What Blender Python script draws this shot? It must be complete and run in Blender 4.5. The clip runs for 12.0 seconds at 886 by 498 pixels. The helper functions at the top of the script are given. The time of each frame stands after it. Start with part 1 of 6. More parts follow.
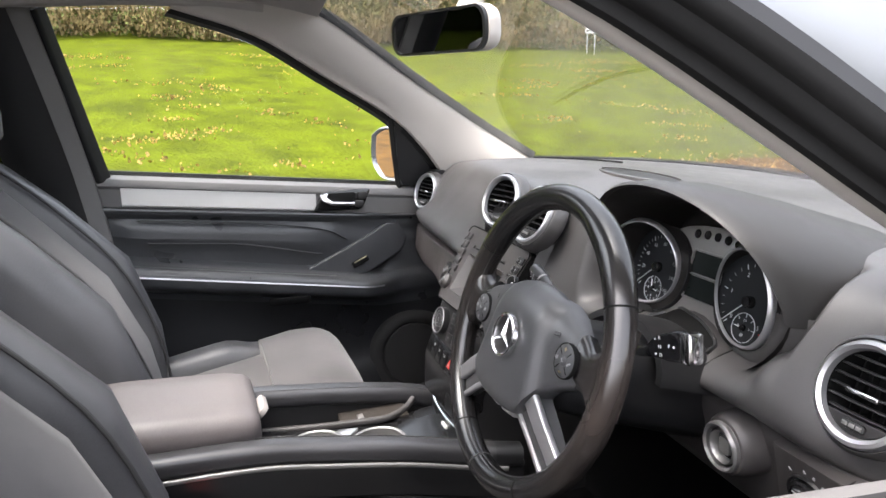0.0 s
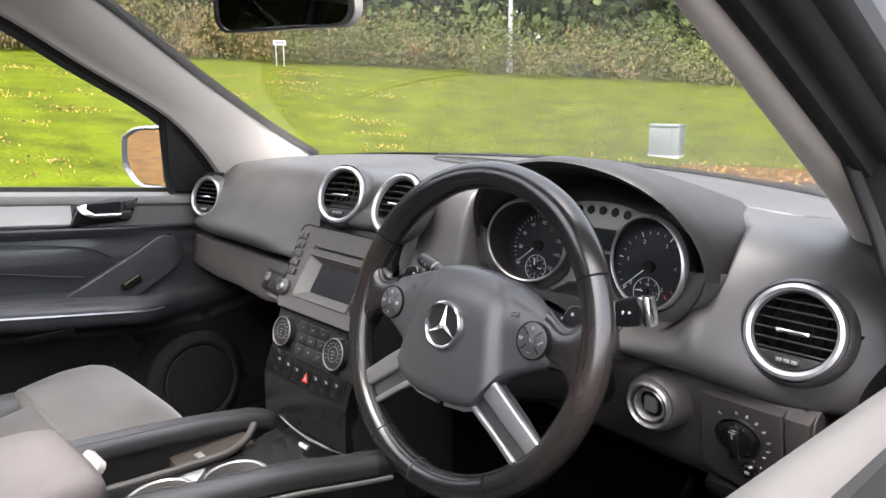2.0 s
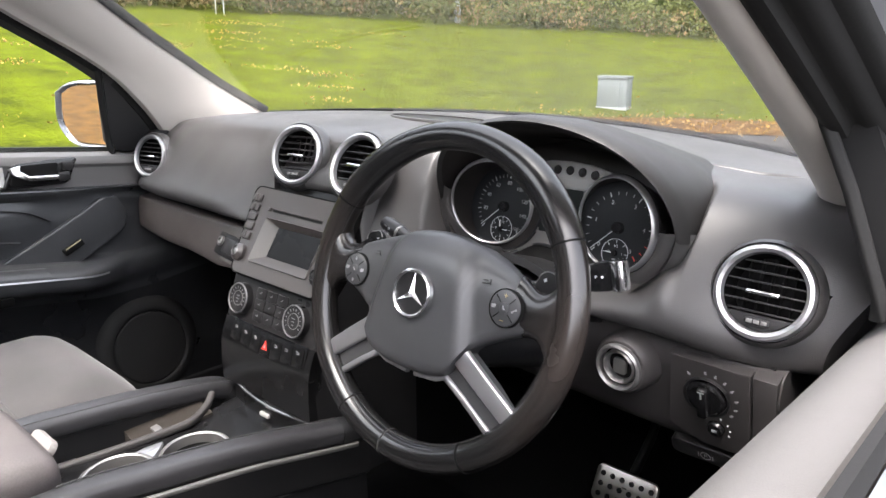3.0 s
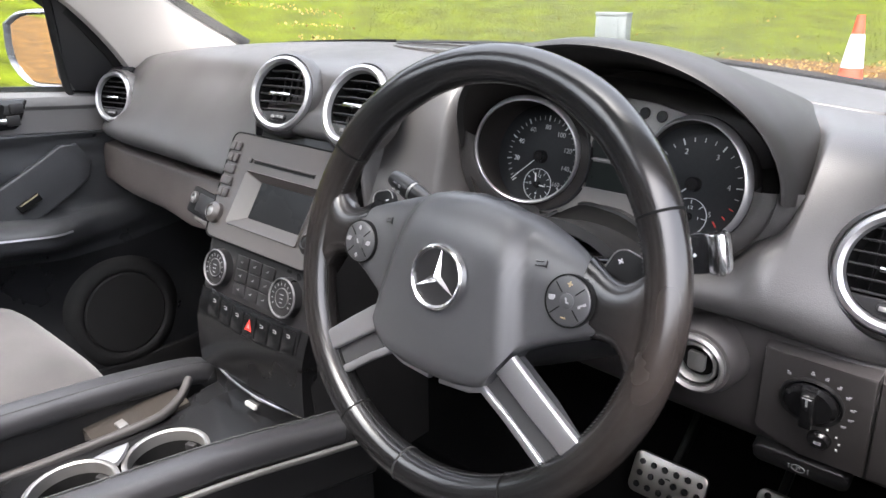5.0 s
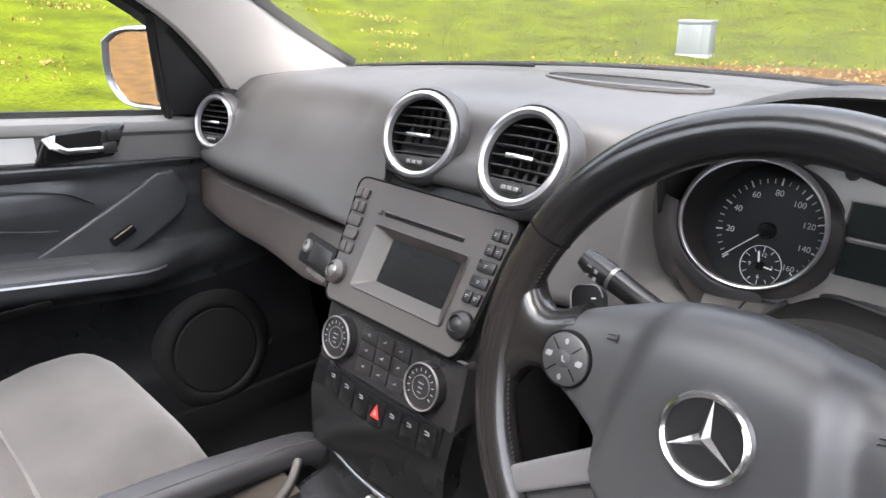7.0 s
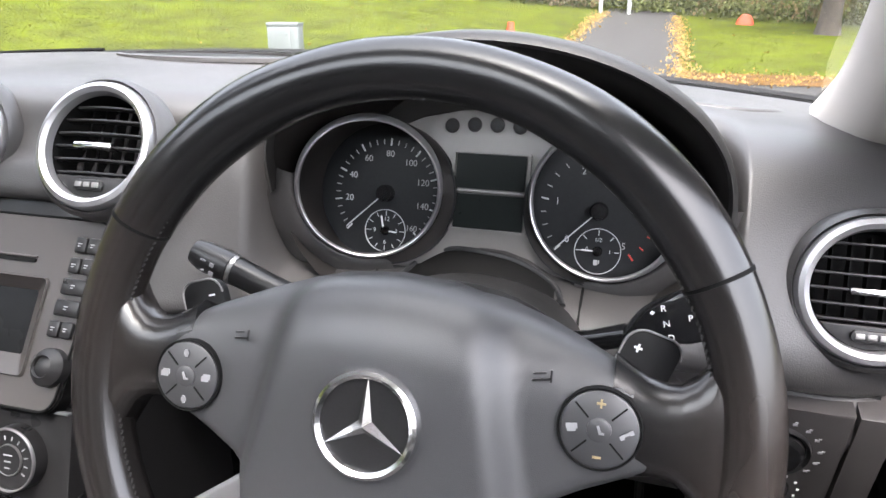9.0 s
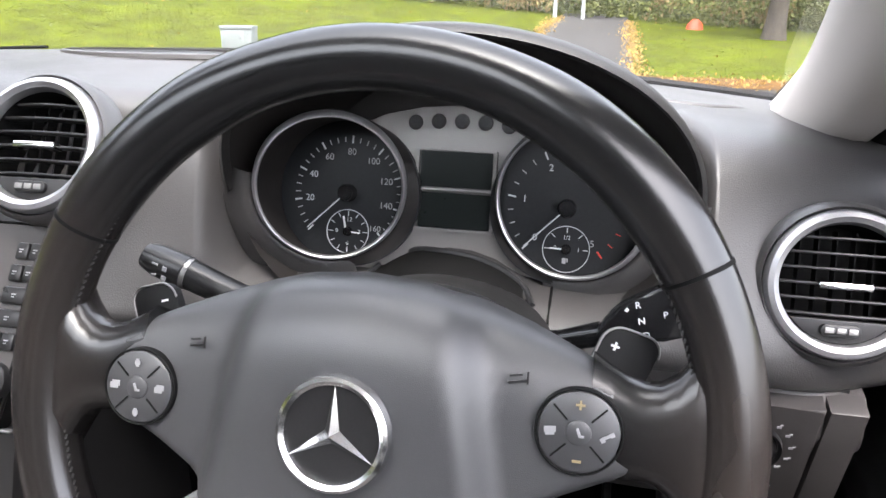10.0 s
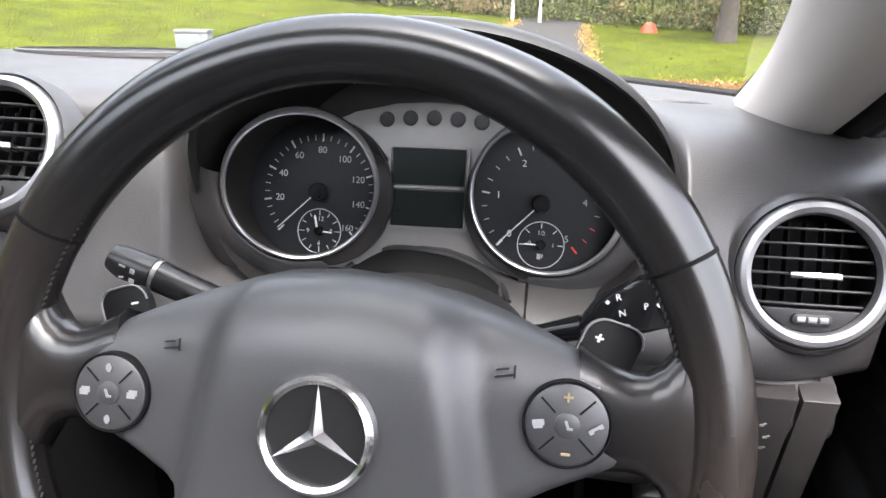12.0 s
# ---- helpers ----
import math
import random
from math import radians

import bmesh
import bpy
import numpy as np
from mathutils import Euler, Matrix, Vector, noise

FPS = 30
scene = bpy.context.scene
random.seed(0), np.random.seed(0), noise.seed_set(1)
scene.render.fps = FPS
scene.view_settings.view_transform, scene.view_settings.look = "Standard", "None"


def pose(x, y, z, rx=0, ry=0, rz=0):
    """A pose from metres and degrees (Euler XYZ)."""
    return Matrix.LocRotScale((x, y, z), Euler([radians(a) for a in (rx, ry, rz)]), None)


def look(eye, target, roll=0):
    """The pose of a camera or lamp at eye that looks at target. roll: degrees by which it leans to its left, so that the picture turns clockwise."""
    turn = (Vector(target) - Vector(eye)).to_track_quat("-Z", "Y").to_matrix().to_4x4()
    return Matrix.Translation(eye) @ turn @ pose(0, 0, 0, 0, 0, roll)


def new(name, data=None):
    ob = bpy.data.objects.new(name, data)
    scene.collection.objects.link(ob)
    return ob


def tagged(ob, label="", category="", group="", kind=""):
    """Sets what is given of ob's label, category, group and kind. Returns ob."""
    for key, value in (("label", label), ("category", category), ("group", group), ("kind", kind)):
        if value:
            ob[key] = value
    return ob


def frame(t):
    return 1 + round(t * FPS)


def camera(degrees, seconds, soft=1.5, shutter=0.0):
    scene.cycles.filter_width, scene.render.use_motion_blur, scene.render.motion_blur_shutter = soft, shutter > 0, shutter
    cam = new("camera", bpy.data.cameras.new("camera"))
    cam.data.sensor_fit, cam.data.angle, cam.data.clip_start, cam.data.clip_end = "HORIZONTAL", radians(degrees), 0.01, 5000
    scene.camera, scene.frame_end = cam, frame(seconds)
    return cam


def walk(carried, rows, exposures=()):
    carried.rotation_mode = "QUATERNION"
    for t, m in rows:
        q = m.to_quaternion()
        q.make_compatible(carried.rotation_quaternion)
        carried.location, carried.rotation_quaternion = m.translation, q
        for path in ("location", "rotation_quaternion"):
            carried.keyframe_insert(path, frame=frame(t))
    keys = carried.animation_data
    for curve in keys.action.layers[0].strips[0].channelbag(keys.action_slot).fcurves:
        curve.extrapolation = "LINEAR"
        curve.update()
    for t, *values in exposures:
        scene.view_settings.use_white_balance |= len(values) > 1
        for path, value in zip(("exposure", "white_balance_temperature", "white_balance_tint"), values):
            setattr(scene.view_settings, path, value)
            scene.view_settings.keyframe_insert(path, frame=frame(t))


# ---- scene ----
cam = camera(63.9, 12.0)
PATH = [
    (0, (1.131, -0.33, 1.41), (-0.703, 0.328, 0.962), -0.4),
    (0.5, (1.005, -0.389, 1.375), (-0.652, 0.644, 0.941), -0.1),
    (1, (0.953, -0.436, 1.386), (-0.659, 0.669, 0.961), -0.1),
    (1.5, (0.947, -0.503, 1.354), (-0.569, 0.731, 0.931), -0.0),
    (2, (0.937, -0.511, 1.365), (-0.465, 0.853, 0.949), 0.1),
    (2.5, (0.922, -0.512, 1.366), (-0.406, 0.922, 0.939), 0.1),
    (3, (0.901, -0.502, 1.371), (-0.378, 0.937, 0.828), 0.2),
    (3.2, (0.879, -0.465, 1.371), (-0.376, 0.955, 0.732), 0.0),
    (4.8, (0.752, -0.383, 1.339), (-0.474, 1.035, 0.642), -0.0),
    (5, (0.749, -0.382, 1.338), (-0.481, 1.034, 0.644), -0.0),
    (5.5, (0.746, -0.384, 1.336), (-0.516, 1.004, 0.643), 0.0),
    (6, (0.744, -0.373, 1.331), (-0.568, 0.969, 0.642), -0.1),
    (6.5, (0.642, -0.362, 1.397), (-0.713, 0.944, 0.721), 0.1),
    (7, (0.547, -0.327, 1.354), (-0.815, 0.97, 0.675), -0.1),
    (7.5, (0.539, -0.303, 1.331), (-0.674, 1.138, 0.66), 0.0),
    (7.7, (0.544, -0.307, 1.328), (-0.464, 1.286, 0.659), 0.0),
    (9.3, (0.511, -0.257, 1.308), (0.035, 1.57, 0.647), 0.4),
    (9.5, (0.509, -0.256, 1.305), (0.058, 1.579, 0.649), 0.5),
    (10, (0.509, -0.25, 1.305), (0.118, 1.599, 0.651), 0.6),
    (10.5, (0.502, -0.256, 1.306), (0.153, 1.602, 0.655), 0.5),
    (11, (0.498, -0.258, 1.305), (0.175, 1.606, 0.656), 0.6),
    (11.5, (0.499, -0.251, 1.302), (0.197, 1.617, 0.654), 0.6),
    (12, (0.499, -0.248, 1.299), (0.212, 1.623, 0.655), 0.6),
]
walk(cam, [(t, look(eye, target, roll)) for t, eye, target, roll in PATH], [(0.0, 3.25, 6600, 14), (3.2, 3.25, 6600, 14), (5.0, 3.54, 6500, 14), (6.0, 3.54, 6500, 14), (6.6, 3.46, 6500, 14), (7.7, 3.56, 6500, 14), (9.3, 3.62, 6500, 14), (12.0, 3.64, 6480, 14)])

# sky light of a bright overcast day
world = bpy.data.worlds.new("sky")
scene.world = world
world.use_nodes = True
wt = world.node_tree
sky = wt.nodes.new("ShaderNodeTexSky")
sky.sky_type = "NISHITA"
sky.sun_disc = False
sky.sun_elevation = radians(65)
sky.sun_rotation = radians(162)
sky.air_density, sky.dust_density, sky.ozone_density = 1.0, 4.0, 1.0
grey = wt.nodes.new("ShaderNodeHueSaturation")
grey.inputs["Saturation"].default_value = 0.35
wt.links.new(sky.outputs["Color"], grey.inputs["Color"])
bg = wt.nodes["Background"]
bg.inputs["Strength"].default_value = 0.15
wt.links.new(grey.outputs["Color"], bg.inputs["Color"])
sun = new("sun", bpy.data.lights.new("sun", "SUN"))
sun.data.energy = 0.75
sun.data.angle = radians(24)
sun.data.color = (1.0, 0.96, 0.9)
sun.matrix_world = look((0, 0, 30), (-4.3, 13.3, 0))


# ---- materials ----
def mat(name, color, rough=0.6, metal=0.0, vary=0.12, scale=6.0, grain=400.0, bump=0.15, depth=0.0004, coat=0.0, tint=None, sheen=0.0, rvary=0.1, spec=0.5):
    """A painted, moulded or woven surface: two scales of colour change, gloss change and fine relief."""
    m = bpy.data.materials.new(name)
    m.use_nodes = True
    nt = m.node_tree
    b = nt.nodes["Principled BSDF"]
    co = nt.nodes.new("ShaderNodeTexCoord")
    n1 = nt.nodes.new("ShaderNodeTexNoise")
    n1.inputs["Scale"].default_value = scale
    n1.inputs["Detail"].default_value = 5
    n2 = nt.nodes.new("ShaderNodeTexNoise")
    n2.inputs["Scale"].default_value = grain
    n2.inputs["Detail"].default_value = 3
    for n in (n1, n2):
        nt.links.new(co.outputs["Object"], n.inputs["Vector"])
    mix = nt.nodes.new("ShaderNodeMath")
    mix.operation = "MULTIPLY_ADD"
    mix.inputs[1].default_value = 0.6
    nt.links.new(n1.outputs["Fac"], mix.inputs[0])
    add = nt.nodes.new("ShaderNodeMath")
    add.operation = "MULTIPLY"
    add.inputs[1].default_value = 0.4
    nt.links.new(n2.outputs["Fac"], add.inputs[0])
    nt.links.new(add.outputs[0], mix.inputs[2])
    ramp = nt.nodes.new("ShaderNodeValToRGB")
    c = Vector(color)
    lo = c * (1 - vary * 1.6)
    hi = (Vector(tint) if tint else c) * (1 + vary * 1.2)
    ramp.color_ramp.elements[0].color = (*lo, 1)
    ramp.color_ramp.elements[1].color = (*hi, 1)
    ramp.color_ramp.elements[0].position, ramp.color_ramp.elements[1].position = 0.3, 0.7
    nt.links.new(mix.outputs[0], ramp.inputs["Fac"])
    nt.links.new(ramp.outputs["Color"], b.inputs["Base Color"])
    rr = nt.nodes.new("ShaderNodeMapRange")
    rr.inputs["From Min"].default_value, rr.inputs["From Max"].default_value = 0.3, 0.7
    rr.inputs["To Min"].default_value, rr.inputs["To Max"].default_value = max(0.02, rough - rvary), min(1, rough + rvary)
    nt.links.new(n1.outputs["Fac"], rr.inputs["Value"])
    nt.links.new(rr.outputs["Result"], b.inputs["Roughness"])
    b.inputs["Metallic"].default_value = metal
    b.inputs["Specular IOR Level"].default_value = spec
    if coat:
        b.inputs["Coat Weight"].default_value = coat
        b.inputs["Coat Roughness"].default_value = 0.08
    if sheen:
        b.inputs["Sheen Weight"].default_value = sheen
        b.inputs["Sheen Roughness"].default_value = 0.5
    if bump:
        bp = nt.nodes.new("ShaderNodeBump")
        bp.inputs["Strength"].default_value = bump
        bp.inputs["Distance"].default_value = depth
        nt.links.new(n2.outputs["Fac"], bp.inputs["Height"])
        nt.links.new(bp.outputs["Normal"], b.inputs["Normal"])
    return m


def leather(name, color, rough, cells, wear=None, relief=0.3, rub=None, vary=0.2, spec=0.5, rvary=0.1):
    """Grained leather: cell relief, creases and rubbed patches."""
    m = mat(name, color, rough, vary=vary, scale=9, grain=cells * 0.6, bump=0, spec=spec, rvary=rvary)
    nt = m.node_tree
    b = nt.nodes["Principled BSDF"]
    co = nt.nodes.new("ShaderNodeTexCoord")
    v = nt.nodes.new("ShaderNodeTexVoronoi")
    v.feature = "DISTANCE_TO_EDGE"
    v.inputs["Scale"].default_value = cells
    nt.links.new(co.outputs["Object"], v.inputs["Vector"])
    bp = nt.nodes.new("ShaderNodeBump")
    bp.inputs["Strength"].default_value = relief
    bp.inputs["Distance"].default_value = 0.0005
    nt.links.new(v.outputs["Distance"], bp.inputs["Height"])
    nt.links.new(bp.outputs["Normal"], b.inputs["Normal"])
    if wear:
        n = nt.nodes.new("ShaderNodeTexNoise")
        n.inputs["Scale"].default_value = 9
        n.inputs["Detail"].default_value = 2
        nt.links.new(co.outputs["Object"], n.inputs["Vector"])
        r = nt.nodes.new("ShaderNodeValToRGB")
        r.color_ramp.elements[0].position, r.color_ramp.elements[1].position = 0.25, 0.8
        nt.links.new(n.outputs["Fac"], r.inputs["Fac"])
        mx = nt.nodes.new("ShaderNodeMix")
        mx.data_type = "RGBA"
        fac = r.outputs["Color"]
        if rub:
            # rubbed most where the palms rest, out at the sides
            sep = nt.nodes.new("ShaderNodeSeparateXYZ")
            nt.links.new(co.outputs["Object"], sep.inputs[0])
            side = nt.nodes.new("ShaderNodeMath")
            side.operation = "ABSOLUTE"
            nt.links.new(sep.outputs["X"], side.inputs[0])
            reach = nt.nodes.new("ShaderNodeMapRange")
            reach.inputs["From Min"].default_value, reach.inputs["From Max"].default_value = rub
            nt.links.new(side.outputs[0], reach.inputs["Value"])
            both = nt.nodes.new("ShaderNodeMath")
            both.operation = "MULTIPLY"
            nt.links.new(reach.outputs["Result"], both.inputs[0])
            nt.links.new(fac, both.inputs[1])
            fac = both.outputs[0]
        nt.links.new(fac, mx.inputs["Factor"])
        old = b.inputs["Base Color"].links[0].from_socket
        nt.links.new(old, mx.inputs["A"])
        mx.inputs["B"].default_value = (*wear, 1)
        nt.links.new(mx.outputs["Result"], b.inputs["Base Color"])
    return m


def glass(name, tint=(1, 1, 1), rough=0.0, ior=1.45, veil=0.0):
    """A thin clear pane: it lets light straight through, mirrors at a slant, and may carry a painted haze."""
    m = bpy.data.materials.new(name)
    m.use_nodes = True
    nt = m.node_tree
    nt.nodes.remove(nt.nodes["Principled BSDF"])
    out = nt.nodes["Material Output"]
    clear = nt.nodes.new("ShaderNodeBsdfTransparent")
    clear.inputs["Color"].default_value = (*tint, 1)
    gloss = nt.nodes.new("ShaderNodeBsdfGlossy")
    gloss.inputs["Roughness"].default_value = rough
    lw = nt.nodes.new("ShaderNodeLayerWeight")
    power = nt.nodes.new("ShaderNodeMath")
    power.operation = "POWER"
    power.inputs[1].default_value = 5
    nt.links.new(lw.outputs["Facing"], power.inputs[0])
    fres = nt.nodes.new("ShaderNodeMath")
    fres.operation = "MULTIPLY_ADD"
    base = ((ior - 1) / (ior + 1)) ** 2
    fres.inputs[1].default_value, fres.inputs[2].default_value = 0.9 * (1 - base), base
    nt.links.new(power.outputs[0], fres.inputs[0])
    mix = nt.nodes.new("ShaderNodeMixShader")
    nt.links.new(fres.outputs[0], mix.inputs[0])
    nt.links.new(clear.outputs[0], mix.inputs[1])
    nt.links.new(gloss.outputs[0], mix.inputs[2])
    last = mix
    if veil:
        # pale diffuse film painting the milky veil of the dashboard's reflection
        film = nt.nodes.new("ShaderNodeBsdfDiffuse")
        film.inputs["Color"].default_value = (0.75, 0.76, 0.74, 1)
        co = nt.nodes.new("ShaderNodeTexCoord")
        n = nt.nodes.new("ShaderNodeTexNoise")
        n.inputs["Scale"].default_value = 3.0
        n.inputs["Detail"].default_value = 6
        nt.links.new(co.outputs["Object"], n.inputs["Vector"])
        k = nt.nodes.new("ShaderNodeMath")
        k.operation = "MULTIPLY"
        k.inputs[1].default_value = 2 * veil
        nt.links.new(n.outputs["Fac"], k.inputs[0])
        last = nt.nodes.new("ShaderNodeMixShader")
        nt.links.new(k.outputs[0], last.inputs[0])
        nt.links.new(mix.outputs[0], last.inputs[1])
        nt.links.new(film.outputs[0], last.inputs[2])
    nt.links.new(last.outputs[0], out.inputs["Surface"])
    return m


DASH = mat("dash_soft_plastic", (0.036, 0.0343, 0.034), 0.42, vary=0.16, scale=5, grain=900, bump=0.4, depth=0.0006, spec=0.62)
# dash plastic again, paler and browner to stand in for light on it
FASCIA = mat("fascia_lit_plastic", (0.056, 0.048, 0.0445), 0.42, vary=0.12, scale=5, grain=900, bump=0.35, depth=0.0006)
BLACK = mat("black_plastic", (0.013, 0.013, 0.0135), 0.36, vary=0.15, grain=700, bump=0.2, spec=0.4)
# near-black parts, and shade put into the colour of openings and grooves
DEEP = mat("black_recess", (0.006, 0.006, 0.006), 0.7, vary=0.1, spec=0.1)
STRIP = mat("satin_silver_paint", (0.58, 0.57, 0.55), 0.36, metal=0.3, vary=0.04, grain=1800, bump=0.05, depth=0.0002)
DARKMETAL = mat("dark_satin_metal", (0.24, 0.235, 0.23), 0.38, metal=0.7, vary=0.08, grain=1500, bump=0.06)
GLOSS = mat("gloss_black_plastic", (0.009, 0.009, 0.0095), 0.2, vary=0.1, bump=0.02, coat=0.4, spec=0.35)
RUBBER = mat("black_rubber_seal", (0.012, 0.012, 0.012), 0.7, vary=0.2, bump=0.2, spec=0.25)
STACK = mat("centre_stack_plastic", (0.047, 0.041, 0.0385), 0.42, vary=0.1, grain=900, bump=0.2, spec=0.55)
KNEE = mat("knee_panel_plastic", (0.042, 0.039, 0.0383), 0.45, vary=0.12, grain=900, bump=0.25, spec=0.35)
BUTTON = mat("button_plastic", (0.018, 0.0175, 0.018), 0.34, vary=0.12, grain=800, bump=0.1, spec=0.3)
PADDLE = mat("matt_black_paddle", (0.008, 0.008, 0.0085), 0.55, vary=0.1, grain=900, bump=0.15, spec=0.2)
PIANO = mat("piano_black_plastic", (0.006, 0.006, 0.0063), 0.24, vary=0.1, bump=0.02, spec=0.35)
SILVER = mat("satin_silver", (0.43, 0.43, 0.44), 0.36, metal=0.85, vary=0.06, grain=1500, bump=0.06, depth=0.0002)
CHROME = mat("chrome", (0.8, 0.8, 0.8), 0.2, metal=1.0, vary=0.05, bump=0.02, rvary=0.05)
CLUSTER = mat("grey_cluster_plate", (0.2, 0.193, 0.186), 0.45, metal=0.3, vary=0.06, grain=1800, bump=0.08)
PILLAR = mat("pale_grey_pillar_cloth", (0.42, 0.39, 0.355), 0.8, vary=0.05, grain=1400, bump=0.4, depth=0.0005, sheen=0.2)
HEADLINER = mat("grey_headliner_cloth", (0.34, 0.32, 0.3), 0.9, vary=0.06, grain=1200, bump=0.5, depth=0.0006)
RIM = leather("worn_rim_leather", (0.008, 0.0079, 0.008), 0.25, 420, wear=(0.034, 0.026, 0.022), relief=0.03, rub=(0.12, 0.19), vary=0.06, spec=0.6, rvary=0.03)
AIRBAG = leather("airbag_cover_plastic", (0.041, 0.0412, 0.043), 0.44, 1100, relief=0.16, vary=0.04, spec=0.6)
SEATHIDE = leather("seat_leather", (0.055, 0.055, 0.058), 0.4, 700, wear=(0.066, 0.066, 0.068))
SUEDE = mat("grey_suede", (0.048, 0.0445, 0.044), 0.95, vary=0.45, scale=7, grain=1500, bump=0.4, sheen=0.12)
RAILHIDE = leather("black_rail_leather", (0.025, 0.025, 0.0268), 0.36, 700, relief=0.2, vary=0.12)
LATCH = mat("pale_latch_plastic", (0.2, 0.187, 0.178), 0.5, vary=0.08, bump=0.05)
TAUPE = leather("taupe_armrest_leather", (0.086, 0.0755, 0.0735), 0.5, 700)
DOORTOP = mat("door_top_plastic", (0.1, 0.096, 0.094), 0.55, vary=0.08, grain=900, bump=0.35, depth=0.0005)
DOORCARD = leather("door_card_vinyl", (0.042, 0.0435, 0.046), 0.36, 800)
CARPET = mat("black_carpet", (0.004, 0.004, 0.0043), 0.95, vary=0.3, scale=40, grain=1200, bump=0.8, depth=0.002, spec=0.1)
PAINT = mat("silver_car_paint", (0.22, 0.23, 0.25), 0.3, metal=0.7, vary=0.04, grain=2500, bump=0.02, coat=0.8)
WHITE = mat("white_print", (0.75, 0.75, 0.75), 0.6, vary=0.05, bump=0)
DIMWHITE = mat("grey_print", (0.27, 0.27, 0.275), 0.6, vary=0.05, bump=0)
RED = mat("red_print", (0.55, 0.03, 0.02), 0.5, vary=0.1, bump=0)
DIAL = mat("black_dial_face", (0.012, 0.013, 0.0145), 0.4, vary=0.15, bump=0, spec=0.25)
SCREEN = mat("dark_screen_glass", (0.006, 0.0058, 0.0057), 0.25, vary=0.05, bump=0, spec=0.08)
MIRROR = mat("mirror_glass", (0.85, 0.86, 0.87), 0.02, metal=1.0, vary=0.01, bump=0, rvary=0.0)
STEEL = mat("brushed_steel", (0.42, 0.4, 0.37), 0.34, metal=1.0, vary=0.1, grain=600, bump=0.1)
THREAD = mat("grey_thread", (0.022, 0.022, 0.022), 0.8, bump=0)
PRIVACY = glass("tinted_rear_pane", (0.16, 0.17, 0.17), ior=1.45)
PANE = glass("side_window_pane", (0.96, 0.98, 0.97), ior=1.4)
WINDSCREEN = glass("windscreen_pane", (0.95, 0.96, 0.95), ior=1.4, veil=0.006)


# ---- mesh helpers ----
IN_WORLD = {}


def thing(name, at, label, category, group="", kind="", world_coords=True):
    """An Empty that holds a thing's parts. at: a place or a pose; parts are given in world coordinates unless told otherwise."""
    ob = new(name)
    ob.empty_display_size = 0.05
    ob.matrix_basis = at if isinstance(at, Matrix) else Matrix.Translation(at)
    IN_WORLD[ob.name] = ob.matrix_basis.inverted() if world_coords else None
    return tagged(ob, label, category, group, kind)


def part(name, bm, material, parent=None, label="", smooth=35, group=""):
    """Links a bmesh as one mesh object under a thing or under a part."""
    root = parent
    while root is not None and root.parent is not None:
        root = root.parent
    inv = IN_WORLD.get(root.name) if root is not None else None
    if inv is not None:
        bm.transform(inv)
    bmesh.ops.recalc_face_normals(bm, faces=bm.faces[:])
    me = bpy.data.meshes.new(name)
    bm.to_mesh(me)
    bm.free()
    me.materials.append(material)
    if smooth:
        me.shade_smooth()
        me.set_sharp_from_angle(angle=radians(smooth))
    ob = new(name, me)
    ob.parent = parent
    if label:
        ob["label"] = label
    if group:
        ob["group"] = group
    if name == "symbol":
        tagged(ob, kind="stuff")
    return ob


def box(x0, x1, y0, y1, z0, z1, bev=0.003, seg=2):
    bm = bmesh.new()
    bmesh.ops.create_cube(bm, size=1, matrix=Matrix.LocRotScale(((x0 + x1) / 2, (y0 + y1) / 2, (z0 + z1) / 2), None, (abs(x1 - x0), abs(y1 - y0), abs(z1 - z0))))
    if bev:
        bmesh.ops.bevel(bm, geom=bm.edges[:], offset=bev, segments=seg, affect="EDGES", profile=0.5)
    return bm


def revolve(profile, n=48, squash=1.0):
    """A turned body about z from (radius, height) pairs."""
    bm = bmesh.new()
    rings = []
    for r, h in profile:
        if r < 1e-6:
            rings.append([bm.verts.new((0, 0, h))])
        else:
            rings.append([bm.verts.new((r * math.cos(2 * math.pi * k / n), squash * r * math.sin(2 * math.pi * k / n), h)) for k in range(n)])
    for a, b in zip(rings, rings[1:]):
        for k in range(n):
            l = (k + 1) % n
            if len(a) == 1 and len(b) > 1:
                bm.faces.new((a[0], b[k], b[l]))
            elif len(b) == 1 and len(a) > 1:
                bm.faces.new((a[k], a[l], b[0]))
            elif len(a) > 1:
                bm.faces.new((a[k], a[l], b[l], b[k]))
    return bm


def loft(rings, closed=True, caps=True, loop=False):
    """A skin over rings of equally many points. loop: the last ring meets the first."""
    bm = bmesh.new()
    vs = [[bm.verts.new(p) for p in r] for r in rings]
    n = len(rings[0])
    pairs = list(zip(vs, vs[1:])) + ([(vs[-1], vs[0])] if loop else [])
    for a, b in pairs:
        for k in range(n if closed else n - 1):
            l = (k + 1) % n
            bm.faces.new((a[k], a[l], b[l], b[k]))
    if caps and closed and not loop:
        bm.faces.new(vs[0][::-1])
        bm.faces.new(vs[-1])
    return bm


def circle(r, n=12, ry=None):
    ry = r if ry is None else ry
    return [(r * math.cos(2 * math.pi * k / n), ry * math.sin(2 * math.pi * k / n)) for k in range(n)]


def rounded(w, h, r, n=5):
    """A rectangle with rounded corners, w by h, about the origin."""
    out = []
    for cx, cy, a in ((w / 2 - r, h / 2 - r, 0), (-w / 2 + r, h / 2 - r, 90), (-w / 2 + r, -h / 2 + r, 180), (w / 2 - r, -h / 2 + r, 270)):
        for k in range(n + 1):
            t = radians(a + 90 * k / n)
            out.append((cx + r * math.cos(t), cy + r * math.sin(t)))
    return out


